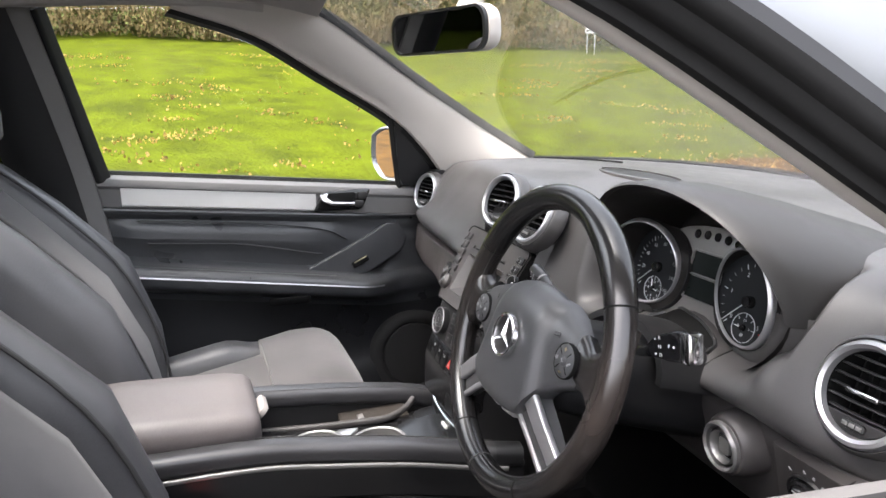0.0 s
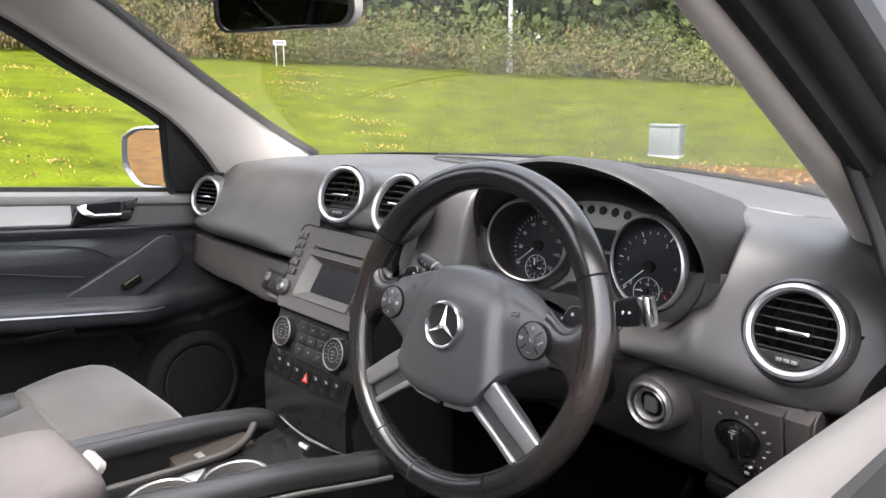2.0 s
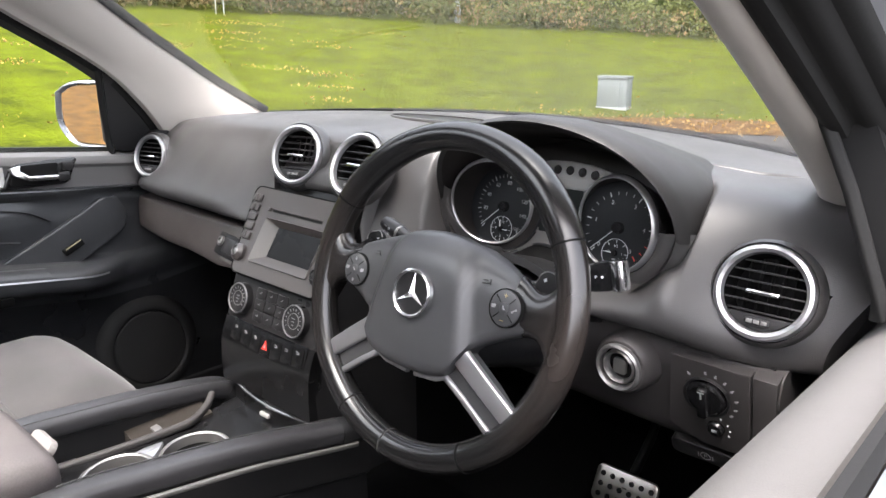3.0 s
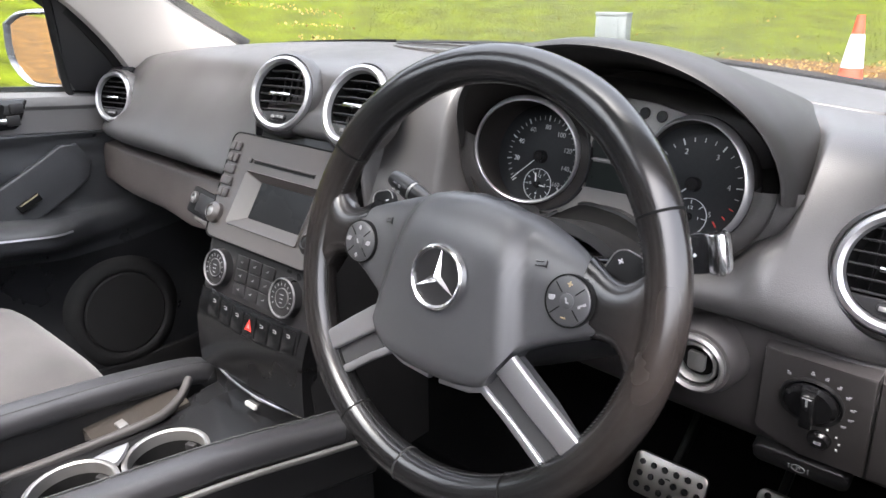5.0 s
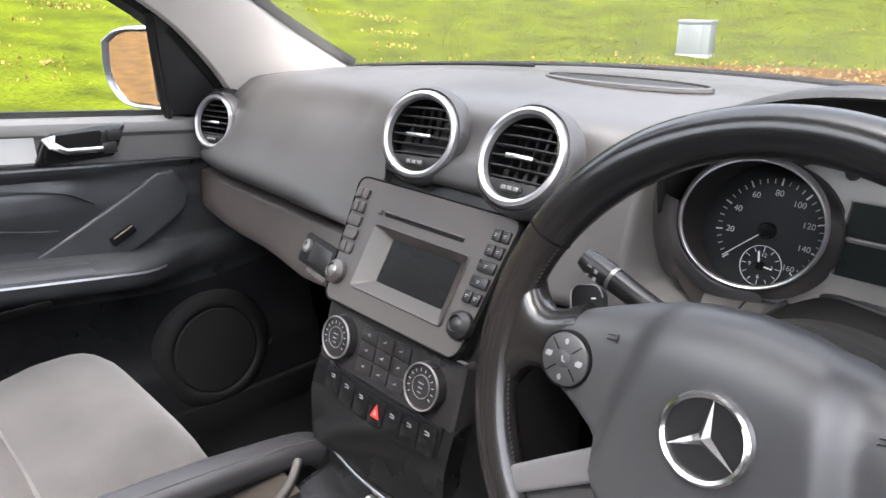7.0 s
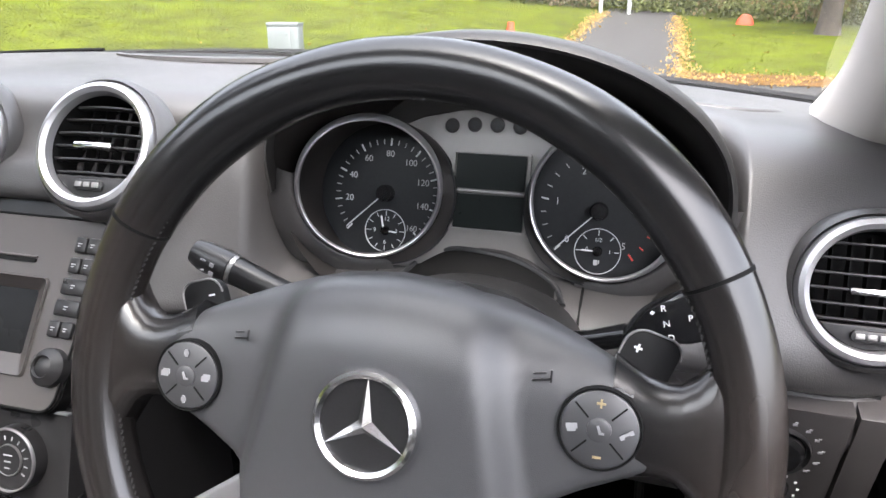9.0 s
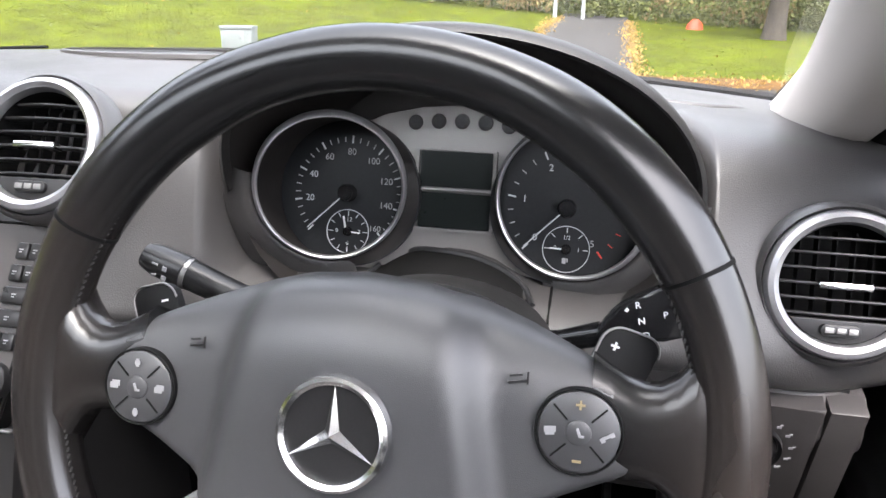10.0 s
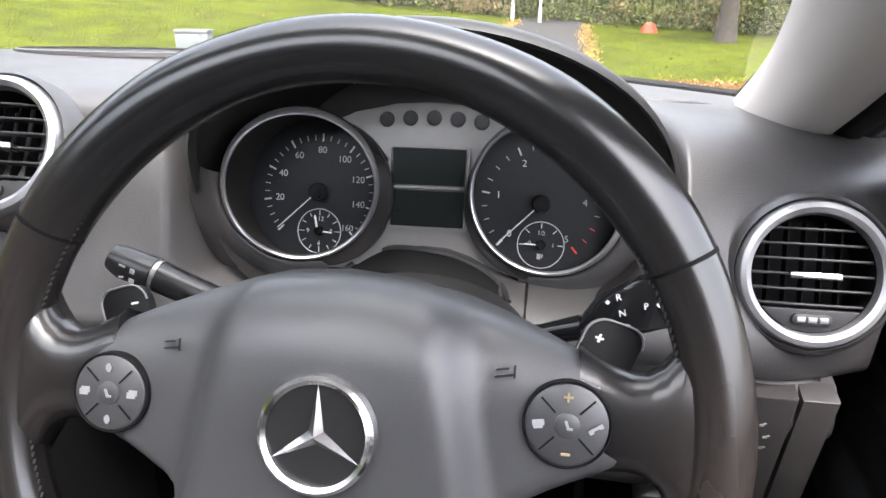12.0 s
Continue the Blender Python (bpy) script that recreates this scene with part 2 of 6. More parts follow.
def sweep(path, section, up=(0, 0, 1), loop=False):
    """A section (x across, y up) carried along a path of points."""
    path = [Vector(p) for p in path]
    rings = []
    for i, p in enumerate(path):
        a = path[i - 1] if (i or loop) else p
        b = path[(i + 1) % len(path)] if (i + 1 < len(path) or loop) else p
        d = (b - a).normalized()
        side = d.cross(Vector(up)).normalized()
        top = side.cross(d).normalized()
        sec = section(i / (len(path) - 1)) if callable(section) else section
        rings.append([p + side * x + top * y for x, y in sec])
    return loft(rings, loop=loop)


def plate(outline, thick, bev=0.0, seg=2):
    """A flat shape of the x-y plane with its top at z = 0 and its back at -thick."""
    bm = bmesh.new()
    vs = [bm.verts.new((x, y, 0)) for x, y in outline]
    f = bm.faces.new(vs)
    r = bmesh.ops.extrude_face_region(bm, geom=[f])
    low = [v for v in r["geom"] if isinstance(v, bmesh.types.BMVert)]
    for v in low:
        v.co.z = -thick
    if bev:
        es = [e for e in bm.edges if all(abs(v.co.z) < 1e-7 for v in e.verts)]
        bmesh.ops.bevel(bm, geom=es, offset=bev, segments=seg, affect="EDGES", profile=0.5)
    bmesh.ops.triangulate(bm, faces=[g for g in bm.faces if len(g.verts) > 4])
    return bm


def holed(outer, inner, thick):
    """A flat ring between two outlines of equally many points, top at z = 0."""
    a = [Vector((x, y, 0)) for x, y in outer]
    b = [Vector((x, y, 0)) for x, y in inner]
    d = Vector((0, 0, -thick))
    return loft([a, b, [p + d for p in b], [p + d for p in a]], loop=True)


def moved(bm, m):
    bm.transform(m)
    return bm


def joined(*many):
    out = bmesh.new()
    for b in many:
        me = bpy.data.meshes.new("tmp")
        b.to_mesh(me)
        b.free()
        out.from_mesh(me)
        bpy.data.meshes.remove(me)
    return out


def mirrored(bm):
    bm.transform(Matrix.Diagonal((-1, 1, 1, 1)))
    bmesh.ops.reverse_faces(bm, faces=bm.faces[:])
    return bm


def at(x, y, z=0.0, turn=0.0):
    return pose(x, y, z, 0, 0, turn)


def smooth_line(points, n):
    """n points evenly along a smooth curve through the given ones."""
    p = [Vector(q) for q in points]
    p = [2 * p[0] - p[1]] + p + [2 * p[-1] - p[-2]]
    out = []
    for k in range(n):
        s = k / (n - 1) * (len(p) - 3)
        i = min(int(s), len(p) - 4)
        t = s - i
        a, b, c, d = p[i : i + 4]
        out.append(0.5 * (2 * b + (c - a) * t + (2 * a - 5 * b + 4 * c - d) * t * t + (3 * b - a - 3 * c + d) * t**3))
    return out


def lerp(x, xs, ys):
    return float(np.interp(x, xs, ys))


def ease(x, a, b):
    t = min(1, max(0, (x - a) / (b - a)))
    return t * t * (3 - 2 * t)


def facing(origin, normal, up=(0, 0, 1)):
    """A pose whose z looks along normal and whose y leans to up."""
    z = Vector(normal).normalized()
    x = Vector(up).cross(z).normalized()
    y = z.cross(x)
    return Matrix.Translation(origin) @ Matrix((x, y, z)).transposed().to_4x4()


def lettering(text, size, thick=0.0003):
    """Letters as a mesh, centred, in the x-y plane."""
    cu = bpy.data.curves.new("letters", "FONT")
    cu.body, cu.size, cu.extrude = text, size, thick / 2
    cu.align_x, cu.align_y = "CENTER", "CENTER"
    ob = bpy.data.objects.new("letters", cu)
    scene.collection.objects.link(ob)
    me = bpy.data.meshes.new_from_object(ob.evaluated_get(bpy.context.evaluated_depsgraph_get()))
    bm = bmesh.new()
    bm.from_mesh(me)
    bpy.data.objects.remove(ob)
    bpy.data.curves.remove(cu)
    bpy.data.meshes.remove(me)
    return bm


def bars(spec):
    """Small raised bars (x, y, w, h, turn) in the x-y plane, as one mesh."""
    return joined(*[moved(box(-w / 2, w / 2, -h / 2, h / 2, -0.0002, 0.0003, 0), at(x, y, 0, t)) for x, y, w, h, t in spec])

# ---- the land outside ----
def edge_reach(yaw):
    """How far the asphalt reaches from the car, by the angle to the left of straight ahead in degrees."""
    return lerp(yaw, [-180, -100, -40, -10, 10, 40, 70, 110, 180], [40, 26, 14.5, 12.6, 12.4, 11.2, 8.6, 6.2, 5.5])


def land(x, y):
    """The height of the ground."""
    r, yaw = math.hypot(x, y), math.degrees(math.atan2(-x, y))
    top = lerp(yaw, [-180, -60, -15, 0, 22, 46, 66, 95, 130, 180], [0.0, 0.1, 0.45, 0.8, 1.75, 2.5, 2.9, 3.3, 2.4, 0.0])
    d = max(0.0, r - edge_reach(yaw))
    z = top * min(d, 60) / (29 - edge_reach(yaw)) if d else 0.0
    roll = 0.05 * noise.noise((x * 0.25, y * 0.25, 0)) * min(1, d / 3)
    return max(z, 0) + roll * (r < 60)


GRASS = mat("mown_grass", (0.039, 0.05, 0.0024), 0.9, vary=0.36, scale=1.3, grain=14, bump=0.8, depth=0.05, tint=(0.058, 0.072, 0.0032), spec=0.05)
ASPHALT = mat("weathered_asphalt", (0.04, 0.039, 0.038), 0.9, vary=0.2, scale=1.2, grain=90, bump=0.6, depth=0.006, spec=0.1)
SOIL = mat("leaf_covered_soil", (0.055, 0.028, 0.008), 0.95, vary=0.45, scale=5, grain=60, bump=0.8, depth=0.02, tint=(0.09, 0.046, 0.012), spec=0.1)
BLADE = mat("grass_blades", (0.043, 0.056, 0.0028), 0.9, vary=0.42, scale=1.5, grain=16, bump=0, tint=(0.06, 0.075, 0.0036), spec=0.05)
LEAVES = mat("hedge_leaves", (0.064, 0.08, 0.022), 0.8, vary=0.3, scale=0.5, grain=6, bump=0, tint=(0.1, 0.11, 0.032), spec=0.15)
DARKLEAF = mat("tree_leaves", (0.035, 0.053, 0.018), 0.8, vary=0.4, scale=0.4, grain=5, bump=0, tint=(0.055, 0.075, 0.022), spec=0.15)
DRY = mat("dry_stalks", (0.12, 0.09, 0.034), 0.8, vary=0.4, scale=1, grain=20, bump=0, tint=(0.17, 0.125, 0.06), spec=0.1)
LITTER = mat("fallen_leaves", (0.17, 0.095, 0.02), 0.8, vary=0.5, scale=3, grain=25, bump=0, tint=(0.26, 0.16, 0.04))
BARK = mat("grey_brown_bark", (0.05, 0.04, 0.031), 0.95, vary=0.4, scale=6, grain=40, bump=0.9, depth=0.02)


def ground_sheet():
    bm = bmesh.new()
    radii = [0.0, 2, 4, 5, 6, 7, 8, 9, 10, 11, 12, 13, 14, 15, 16.5, 18, 20, 22, 24, 26, 29, 33, 40, 60, 120, 400, 1500]
    n = 180
    rings = []
    for r in radii:
        ring = []
        for k in range(n if r else 1):
            a = 2 * math.pi * k / n
            x, y = -r * math.sin(a), r * math.cos(a)
            ring.append(bm.verts.new((x, y, land(x, y) if r < 70 else land(60 * x / r, 60 * y / r))))
        rings.append(ring)
    for k in range(n):
        bm.faces.new((rings[0][0], rings[1][k], rings[1][(k + 1) % n]))
    for a, b in zip(rings[1:], rings[2:]):
        for k in range(n):
            bm.faces.new((a[k], b[k], b[(k + 1) % n], a[(k + 1) % n]))
    return bm


tagged(part("ground", ground_sheet(), GRASS, smooth=60), "wide mown green grass bank rising to a hedge", "grass", kind="structure")


def patch(u0, u1, v0, v1, fn, lift):
    """A sheet over the land: fn(u, v) gives x, y."""
    nu, nv = 60, 10
    grid = [[Vector((*(p := fn(u0 + (u1 - u0) * i / nu, v0 + (v1 - v0) * j / nv)), land(*p) + lift)) for j in range(nv + 1)] for i in range(nu + 1)]
    return loft(grid, closed=False, caps=False)


def polar(yaw, r):
    a = radians(yaw)
    return (-r * math.sin(a), r * math.cos(a))


tagged(part("road", patch(-180, 180, 0, 1, lambda u, v: polar(u, 0.02 + v * edge_reach(u)), 0.015), ASPHALT), "dark grey asphalt car park surface", "road", kind="structure")
for u0, u1, wide in ((-60, 52, 1.0), (112, 200, 7.0)):
    tagged(part("verge", patch(u0, u1, -0.15, 1.2, lambda u, v: polar(u, edge_reach(u) + v * (1 + 0.25 * noise.noise((u * 0.2, v, 0))) * lerp(abs(u - (u0 + u1) / 2), [0.45 * (u1 - u0), 0.5 * (u1 - u0)], [wide, 0.2])), 0.03), SOIL), "bare soil strip covered with brown fallen leaves", "verge", kind="structure")
tagged(part("footpath", patch(12, 30, -1.35, 1.1, lambda u, v: (v + 0.02 * (u - 12), u), 0.05), ASPHALT), "grey asphalt footpath through the grass", "path", kind="structure")


def scatter_quads(name, places, size, material, label, category, seed, stand=0.0, aspect=1.0):
    """Many small leaves as one mesh. places: n x 3; stand: 0 any way round, 1 upright."""
    rng = np.random.default_rng(seed)
    n = len(places)
    a = rng.normal(size=(n, 3))
    if stand > 0:
        a[:, 2] += 6 * stand
        a[:, :2] *= 0.35
    a /= np.linalg.norm(a, axis=1)[:, None]
    if stand < 0:
        a[:, 2] = np.abs(a[:, 2]) * -stand
    b = np.cross(a, rng.normal(size=(n, 3)) if stand >= 0 else np.array([[0.0, 0.0, 1.0]]))
    b /= np.linalg.norm(b, axis=1)[:, None]
    s = size * rng.uniform(0.6, 1.3, (n, 1))
    a, b = a * s * aspect, b * s * 0.5
    verts = np.stack([places - b * 0.4, places + a * 0.5 - b, places + a, places + a * 0.5 + b], 1).reshape(-1, 3)
    me = bpy.data.meshes.new(name)
    me.vertices.add(4 * n)
    me.vertices.foreach_set("co", verts.ravel())
    me.loops.add(4 * n)
    me.loops.foreach_set("vertex_index", np.arange(4 * n, dtype=np.int32))
    me.polygons.add(n)
    me.polygons.foreach_set("loop_start", np.arange(0, 4 * n, 4, dtype=np.int32))
    me.update(calc_edges=True)
    me.materials.append(material)
    return tagged(new(name, me), label, category, kind="stuff")


def on_land(yaws, rs, lift=0.0):
    a = np.radians(yaws)
    x, y = -rs * np.sin(a), rs * np.cos(a)
    return np.stack([x, y, [land(p, q) + lift for p, q in zip(x, y)]], 1)


rng = np.random.default_rng(3)
yaw = rng.uniform(-30, 46, 110000)
reach = np.interp(yaw, [-40, -10, 10, 40, 70, 110], [14.5, 12.6, 12.4, 11.2, 8.6, 6.2])
pts = on_land(yaw, reach + 0.7 + (29 - reach) * rng.uniform(0, 1, len(yaw)) ** 1.2)
pts = pts[~((np.abs(pts[:, 0] + 0.1) < 1.45) & (pts[:, 1] > 11))]
scatter_quads("grass_blades", pts, 0.026, BLADE, "short uneven green grass blades on the bank", "grass", 1, stand=-0.45, aspect=1.3)

# fallen leaves: thick on the verge and along the footpath, thin on the grass
y1 = rng.uniform(-45, 54, 3000)
r1 = np.interp(y1, [-40, -10, 10, 40, 70, 110], [14.5, 12.6, 12.4, 11.2, 8.6, 6.2]) + rng.normal(0.6, 0.5, len(y1))
y2 = rng.uniform(-20, 105, 300)
r2 = rng.uniform(9, 28, len(y2))
lp = np.concatenate([on_land(y1, r1, 0.045), on_land(y2, r2, 0.07)])
v3 = rng.uniform(12.5, 28, 3000)
u3 = np.where(rng.uniform(size=3000) < 0.5, -1.4, 1.12) + 0.02 * (v3 - 12) + rng.normal(0, 0.14, 3000)
lp = np.concatenate([lp, [[a, b, land(a, b) + 0.06] for a, b in zip(u3, v3)]])
for q, r in zip(rng.uniform(46, 106, 90), rng.uniform(0.04, 1.0, 90)):
    k = int(rng.integers(8, 45))
    rr = lerp(q, [40, 70, 110], [11.2, 8.6, 6.2]) + 1.0 + 15 * r
    lp = np.concatenate([lp, on_land(q + rng.normal(0, 1.1, k), rr + rng.normal(0, 0.14, k), 0.06)])
scatter_quads("fallen_leaves", lp, 0.052, LITTER, "scattered yellow and brown fallen leaves", "leaves", 2, stand=0.02)


def clumps(seed, yaws, rs, heights, per, spread, base=0.0):
    """Leaf places in many ragged clumps along a belt."""
    g = np.random.default_rng(seed)
    out = []
    for q, r, h in zip(yaws, rs, heights):
        c = np.array([*polar(q, r), land(*polar(q, r))])
        k = int(per * g.uniform(0.5, 1.5))
        d = g.normal(size=(k, 3)) * np.array([spread, spread, 1])
        z = base + (h - base) * g.beta(1.6, 1.3, k)
        out.append(np.stack([c[0] + d[:, 0], c[1] + d[:, 1], c[2] + z], 1))
    return np.concatenate(out)


g = np.random.default_rng(8)
qs = g.uniform(-180, 180, 1400)
scatter_quads("hedge", clumps(4, qs, g.uniform(28.5, 31.5, 1400), g.uniform(0.8, 2.6, 1400), 200, 0.55), 0.1, LEAVES, "overgrown green hedge of mixed shrubs and brambles", "hedge", 5)
scatter_quads("dry_undergrowth", clumps(6, np.concatenate([g.uniform(-32, 60, 90), g.uniform(60, 115, 330)]), g.uniform(28.0, 30, 420), g.uniform(0.5, 2.3, 420), 75, 0.4), 0.09, DRY, "straw-coloured dry stalks in front of the hedge", "undergrowth", 7, stand=0.6, aspect=1.6)
qs = g.uniform(-45, 180, 1000)
scatter_quads("woodland", clumps(9, qs, g.uniform(32, 40, 1000), g.uniform(6, 12, 1000), 330, 1.1, base=0.5), 0.4, DARKLEAF, "dense dark green woodland behind the hedge", "woodland", 10)


def tree(name, yaw_at, r, height, girth, seed, label):
    """A tapered trunk with limbs and a ragged crown of small leaves."""
    g = random.Random(seed)
    x, y = polar(yaw_at, r)
    z = land(x, y)
    t = thing(name, (x, y, z), label, "tree")
    wood = [sweep(smooth_line([(x, y, z - 0.1), (x + 0.05, y, z + height * 0.3), (x - 0.08, y + 0.1, z + height * 0.6), (x, y, z + height)], 14), lambda s: [((girth * (1.25 - s if s > 0.08 else 1.6 - 5 * s) + 0.01) * a, (girth * (1.25 - s if s > 0.08 else 1.6 - 5 * s) + 0.01) * b) for a, b in circle(0.5, 12)], up=(0, 1, 0))]
    tips = []
    for k in range(11):
        h = height * g.uniform(0.38, 0.85)
        a = g.uniform(0, 6.28)
        l = height * g.uniform(0.2, 0.36)
        p = Vector((x, y, z + h))
        e = p + Vector((l * math.cos(a), l * math.sin(a), l * g.uniform(0.3, 0.8)))
        m = (p + e) / 2 + Vector((0, 0, 0.1 * l))
        wood.append(sweep([p, m, e], lambda s: [((1 - 0.8 * s) * a2, (1 - 0.8 * s) * b2) for a2, b2 in circle(girth * 0.18, 6)], up=(0.1, 0.2, 1)))
        tips += [m, e]
    part("trunk", joined(*wood), BARK, t)
    rg = np.random.default_rng(seed)
    pl = np.concatenate([np.array(e) + rg.normal(size=(170, 3)) * height * 0.075 for e in tips])
    crown = scatter_quads("crown", pl - np.array((x, y, z)), 0.2, DARKLEAF, "", "", seed)
    for key in ("kind", "category", "label"):
        if key in crown:
            del crown[key]
    crown.parent = t
    return t


tree("tree", -13.2, 24.5, 7.5, 0.5, 21, "broad tree with a grey-brown trunk on the grass")
tree("tree", 74, 30.5, 8.0, 0.45, 22, "leafy tree at the foot of the woodland")
tree("tree", 58, 32, 9.0, 0.4, 23, "tall leafy tree behind the hedge")

CABINET = mat("pale_grey_cabinet_paint", (0.14, 0.157, 0.156), 0.6, vary=0.16, scale=3, grain=60, bump=0.1)
CONEORANGE = mat("orange_cone_plastic", (0.42, 0.045, 0.01), 0.5, vary=0.12, scale=8, grain=80, bump=0.1)
CONEWHITE = mat("white_reflective_sleeve", (0.45, 0.45, 0.45), 0.4, vary=0.06, bump=0.05)
SIGNWHITE = mat("white_sign_board", (0.5, 0.5, 0.5), 0.5, vary=0.05, bump=0)
GALV = mat("galvanised_post", (0.34, 0.355, 0.355), 0.45, metal=0.4, vary=0.1, bump=0.1)


def utility_box():
    x, y = polar(26.1, 13.9)
    z = land(x, y)
    t = thing("utility_box", (x, y, z), "pale grey metal street utility cabinet on the grass", "cabinet")
    m = Matrix.Translation((x, y, z)) @ pose(0, 0, 0, 0, 0, 8)
    part("body", moved(box(-0.3, 0.3, -0.16, 0.16, -0.1, 0.57, 0.006), m), CABINET, t)
    part("lid", moved(box(-0.309, 0.309, -0.18, 0.172, 0.565, 0.62, 0.006), m), CABINET, t)
    part("door", moved(box(-0.285, 0.14, -0.172, -0.158, 0.02, 0.54, 0.004), m), CABINET, t)
    part("door", moved(box(0.155, 0.285, -0.172, -0.158, 0.02, 0.54, 0.004), m), CABINET, t)
    part("lock", moved(revolve([(0, 0.008), (0.014, 0.008), (0.016, 0)], 12), m @ pose(0.08, -0.172, 0.4, 90)), BLACK, t)
    part("plinth", moved(box(-0.31, 0.31, -0.17, 0.17, -0.2, 0.03, 0.01), m), GALV, t)


def traffic_cone(x, y, h):
    z = land(x, y) + 0.015
    t = thing("traffic_cone", (x, y, z), "orange traffic cone with a white reflective sleeve", "traffic cone")
    m = Matrix.Translation((x, y, z))

    def rad(s):
        return 0.16 * h * (1 - s) + 0.034 * h * s

    part("base", moved(box(-0.25 * h, 0.25 * h, -0.25 * h, 0.25 * h, 0, 0.05 * h, 0.012), m), CONEORANGE, t)
    part("cone", moved(revolve([(rad(0) + 0.01, 0.05 * h), (rad(0.05), 0.08 * h), (rad(1), h), (rad(1) - 0.012, h), (rad(1) - 0.014, 0.9 * h)], 32), m), CONEORANGE, t)
    part("sleeve", moved(revolve([(rad(0.52) + 0.001, 0.525 * h), (rad(0.52) + 0.005, 0.53 * h), (rad(0.82) + 0.005, 0.825 * h), (rad(0.82) + 0.001, 0.83 * h)], 32), m), CONEWHITE, t, "white reflective sleeve")


def fallen_cone(yaw_at, r):
    x, y = polar(yaw_at, r)
    z = land(x, y)
    t = thing("barrier_foot", (x, y, z), "orange plastic barrier lying on the grass", "barrier")
    part("body", moved(revolve([(0, 0.36), (0.13, 0.33), (0.25, 0.18), (0.3, 0.02), (0.32, -0.1)], 20, 0.7), Matrix.Translation((x, y, z))), CONEORANGE, t)


def sign(yaw_at, r):
    x, y = polar(yaw_at, r)
    z = land(x, y)
    t = thing("street_sign", (x, y, z), "small white street sign on two posts", "sign")
    m = Matrix.Translation((x, y, z)) @ pose(0, 0, 0, 0, 0, yaw_at)
    for s in (-0.14, 0.14):
        part("post", moved(box(s - 0.02, s + 0.02, -0.02, 0.02, -0.1, 0.85, 0.004), m), GALV, t)
    part("board", moved(box(-0.23, 0.23, -0.045, -0.025, 0.74, 0.92, 0.004), m), SIGNWHITE, t, "white board with dark writing")
    part("writing", moved(bars([(-0.08, 0, 0.2, 0.04, 0), (0.11, 0, 0.11, 0.04, 0)]), m @ pose(0, -0.047, 0.84, 90)), BLACK, t)


def post(yaw_at, r, h, w, name, label):
    x, y = polar(yaw_at, r)
    z = land(x, y)
    t = thing(name, (x, y, z), label, "post")
    part("shaft", moved(revolve([(w * 1.4, -0.2), (w * 1.4, 0.5), (w, 0.6), (w * 0.8, h), (0, h)], 14), Matrix.Translation((x, y, z))), GALV, t)
    if h < 4:
        part("cap", moved(revolve([(w * 0.95, h), (w * 0.95, h + 0.02), (0, h + 0.05)], 14), Matrix.Translation((x, y, z))), GALV, t)


utility_box()
traffic_cone(-0.95, 7.81, 1.06)
fallen_cone(-7.7, 27)
sign(58.2, 27.5)
post(39.9, 29.9, 7.6, 0.10, "lamp_post", "tall pale grey lamp post behind the hedge")
post(2.6, 27.5, 1.9, 0.055, "path_post", "pale grey metal post at the end of the footpath")
post(0.5, 27.7, 1.9, 0.055, "path_post", "pale grey metal post at the end of the footpath")

# ---- the car's shell ----
def belt(y):
    """The height of the window sills."""
    return 1.152 - 0.0876 * y


def side_x(z):
    return 0.80 - 0.42 * (z - 1.17) if z > 1.17 else 0.80


W_EDGE = [(0.70, 0.60, 1.205), (0.712, 0.50, 1.265), (0.70, 0.41, 1.318), (0.655, 0.25, 1.412), (0.588, 0.04, 1.54), (0.56, -0.06, 1.585), (0.535, -0.17, 1.604)]
D_EDGE = [(0.778, 0.36, 1.165), (0.75, 0.29, 1.25), (0.722, 0.195, 1.335), (0.69, 0.02, 1.437), (0.645, -0.147, 1.53), (0.615, -0.33, 1.585)]


RIDGE = [(0.68, 0.50, 1.13), (0.686, 0.42, 1.192), (0.687, 0.335, 1.243), (0.682, 0.193, 1.32), (0.664, -0.01, 1.435), (0.648, -0.11, 1.488), (0.618, -0.25, 1.548)]
SEAM = [(0.722, 0.47, 1.13), (0.728, 0.41, 1.19), (0.733, 0.325, 1.24), (0.729, 0.193, 1.311), (0.697, -0.005, 1.432), (0.676, -0.11, 1.487), (0.645, -0.25, 1.546)]


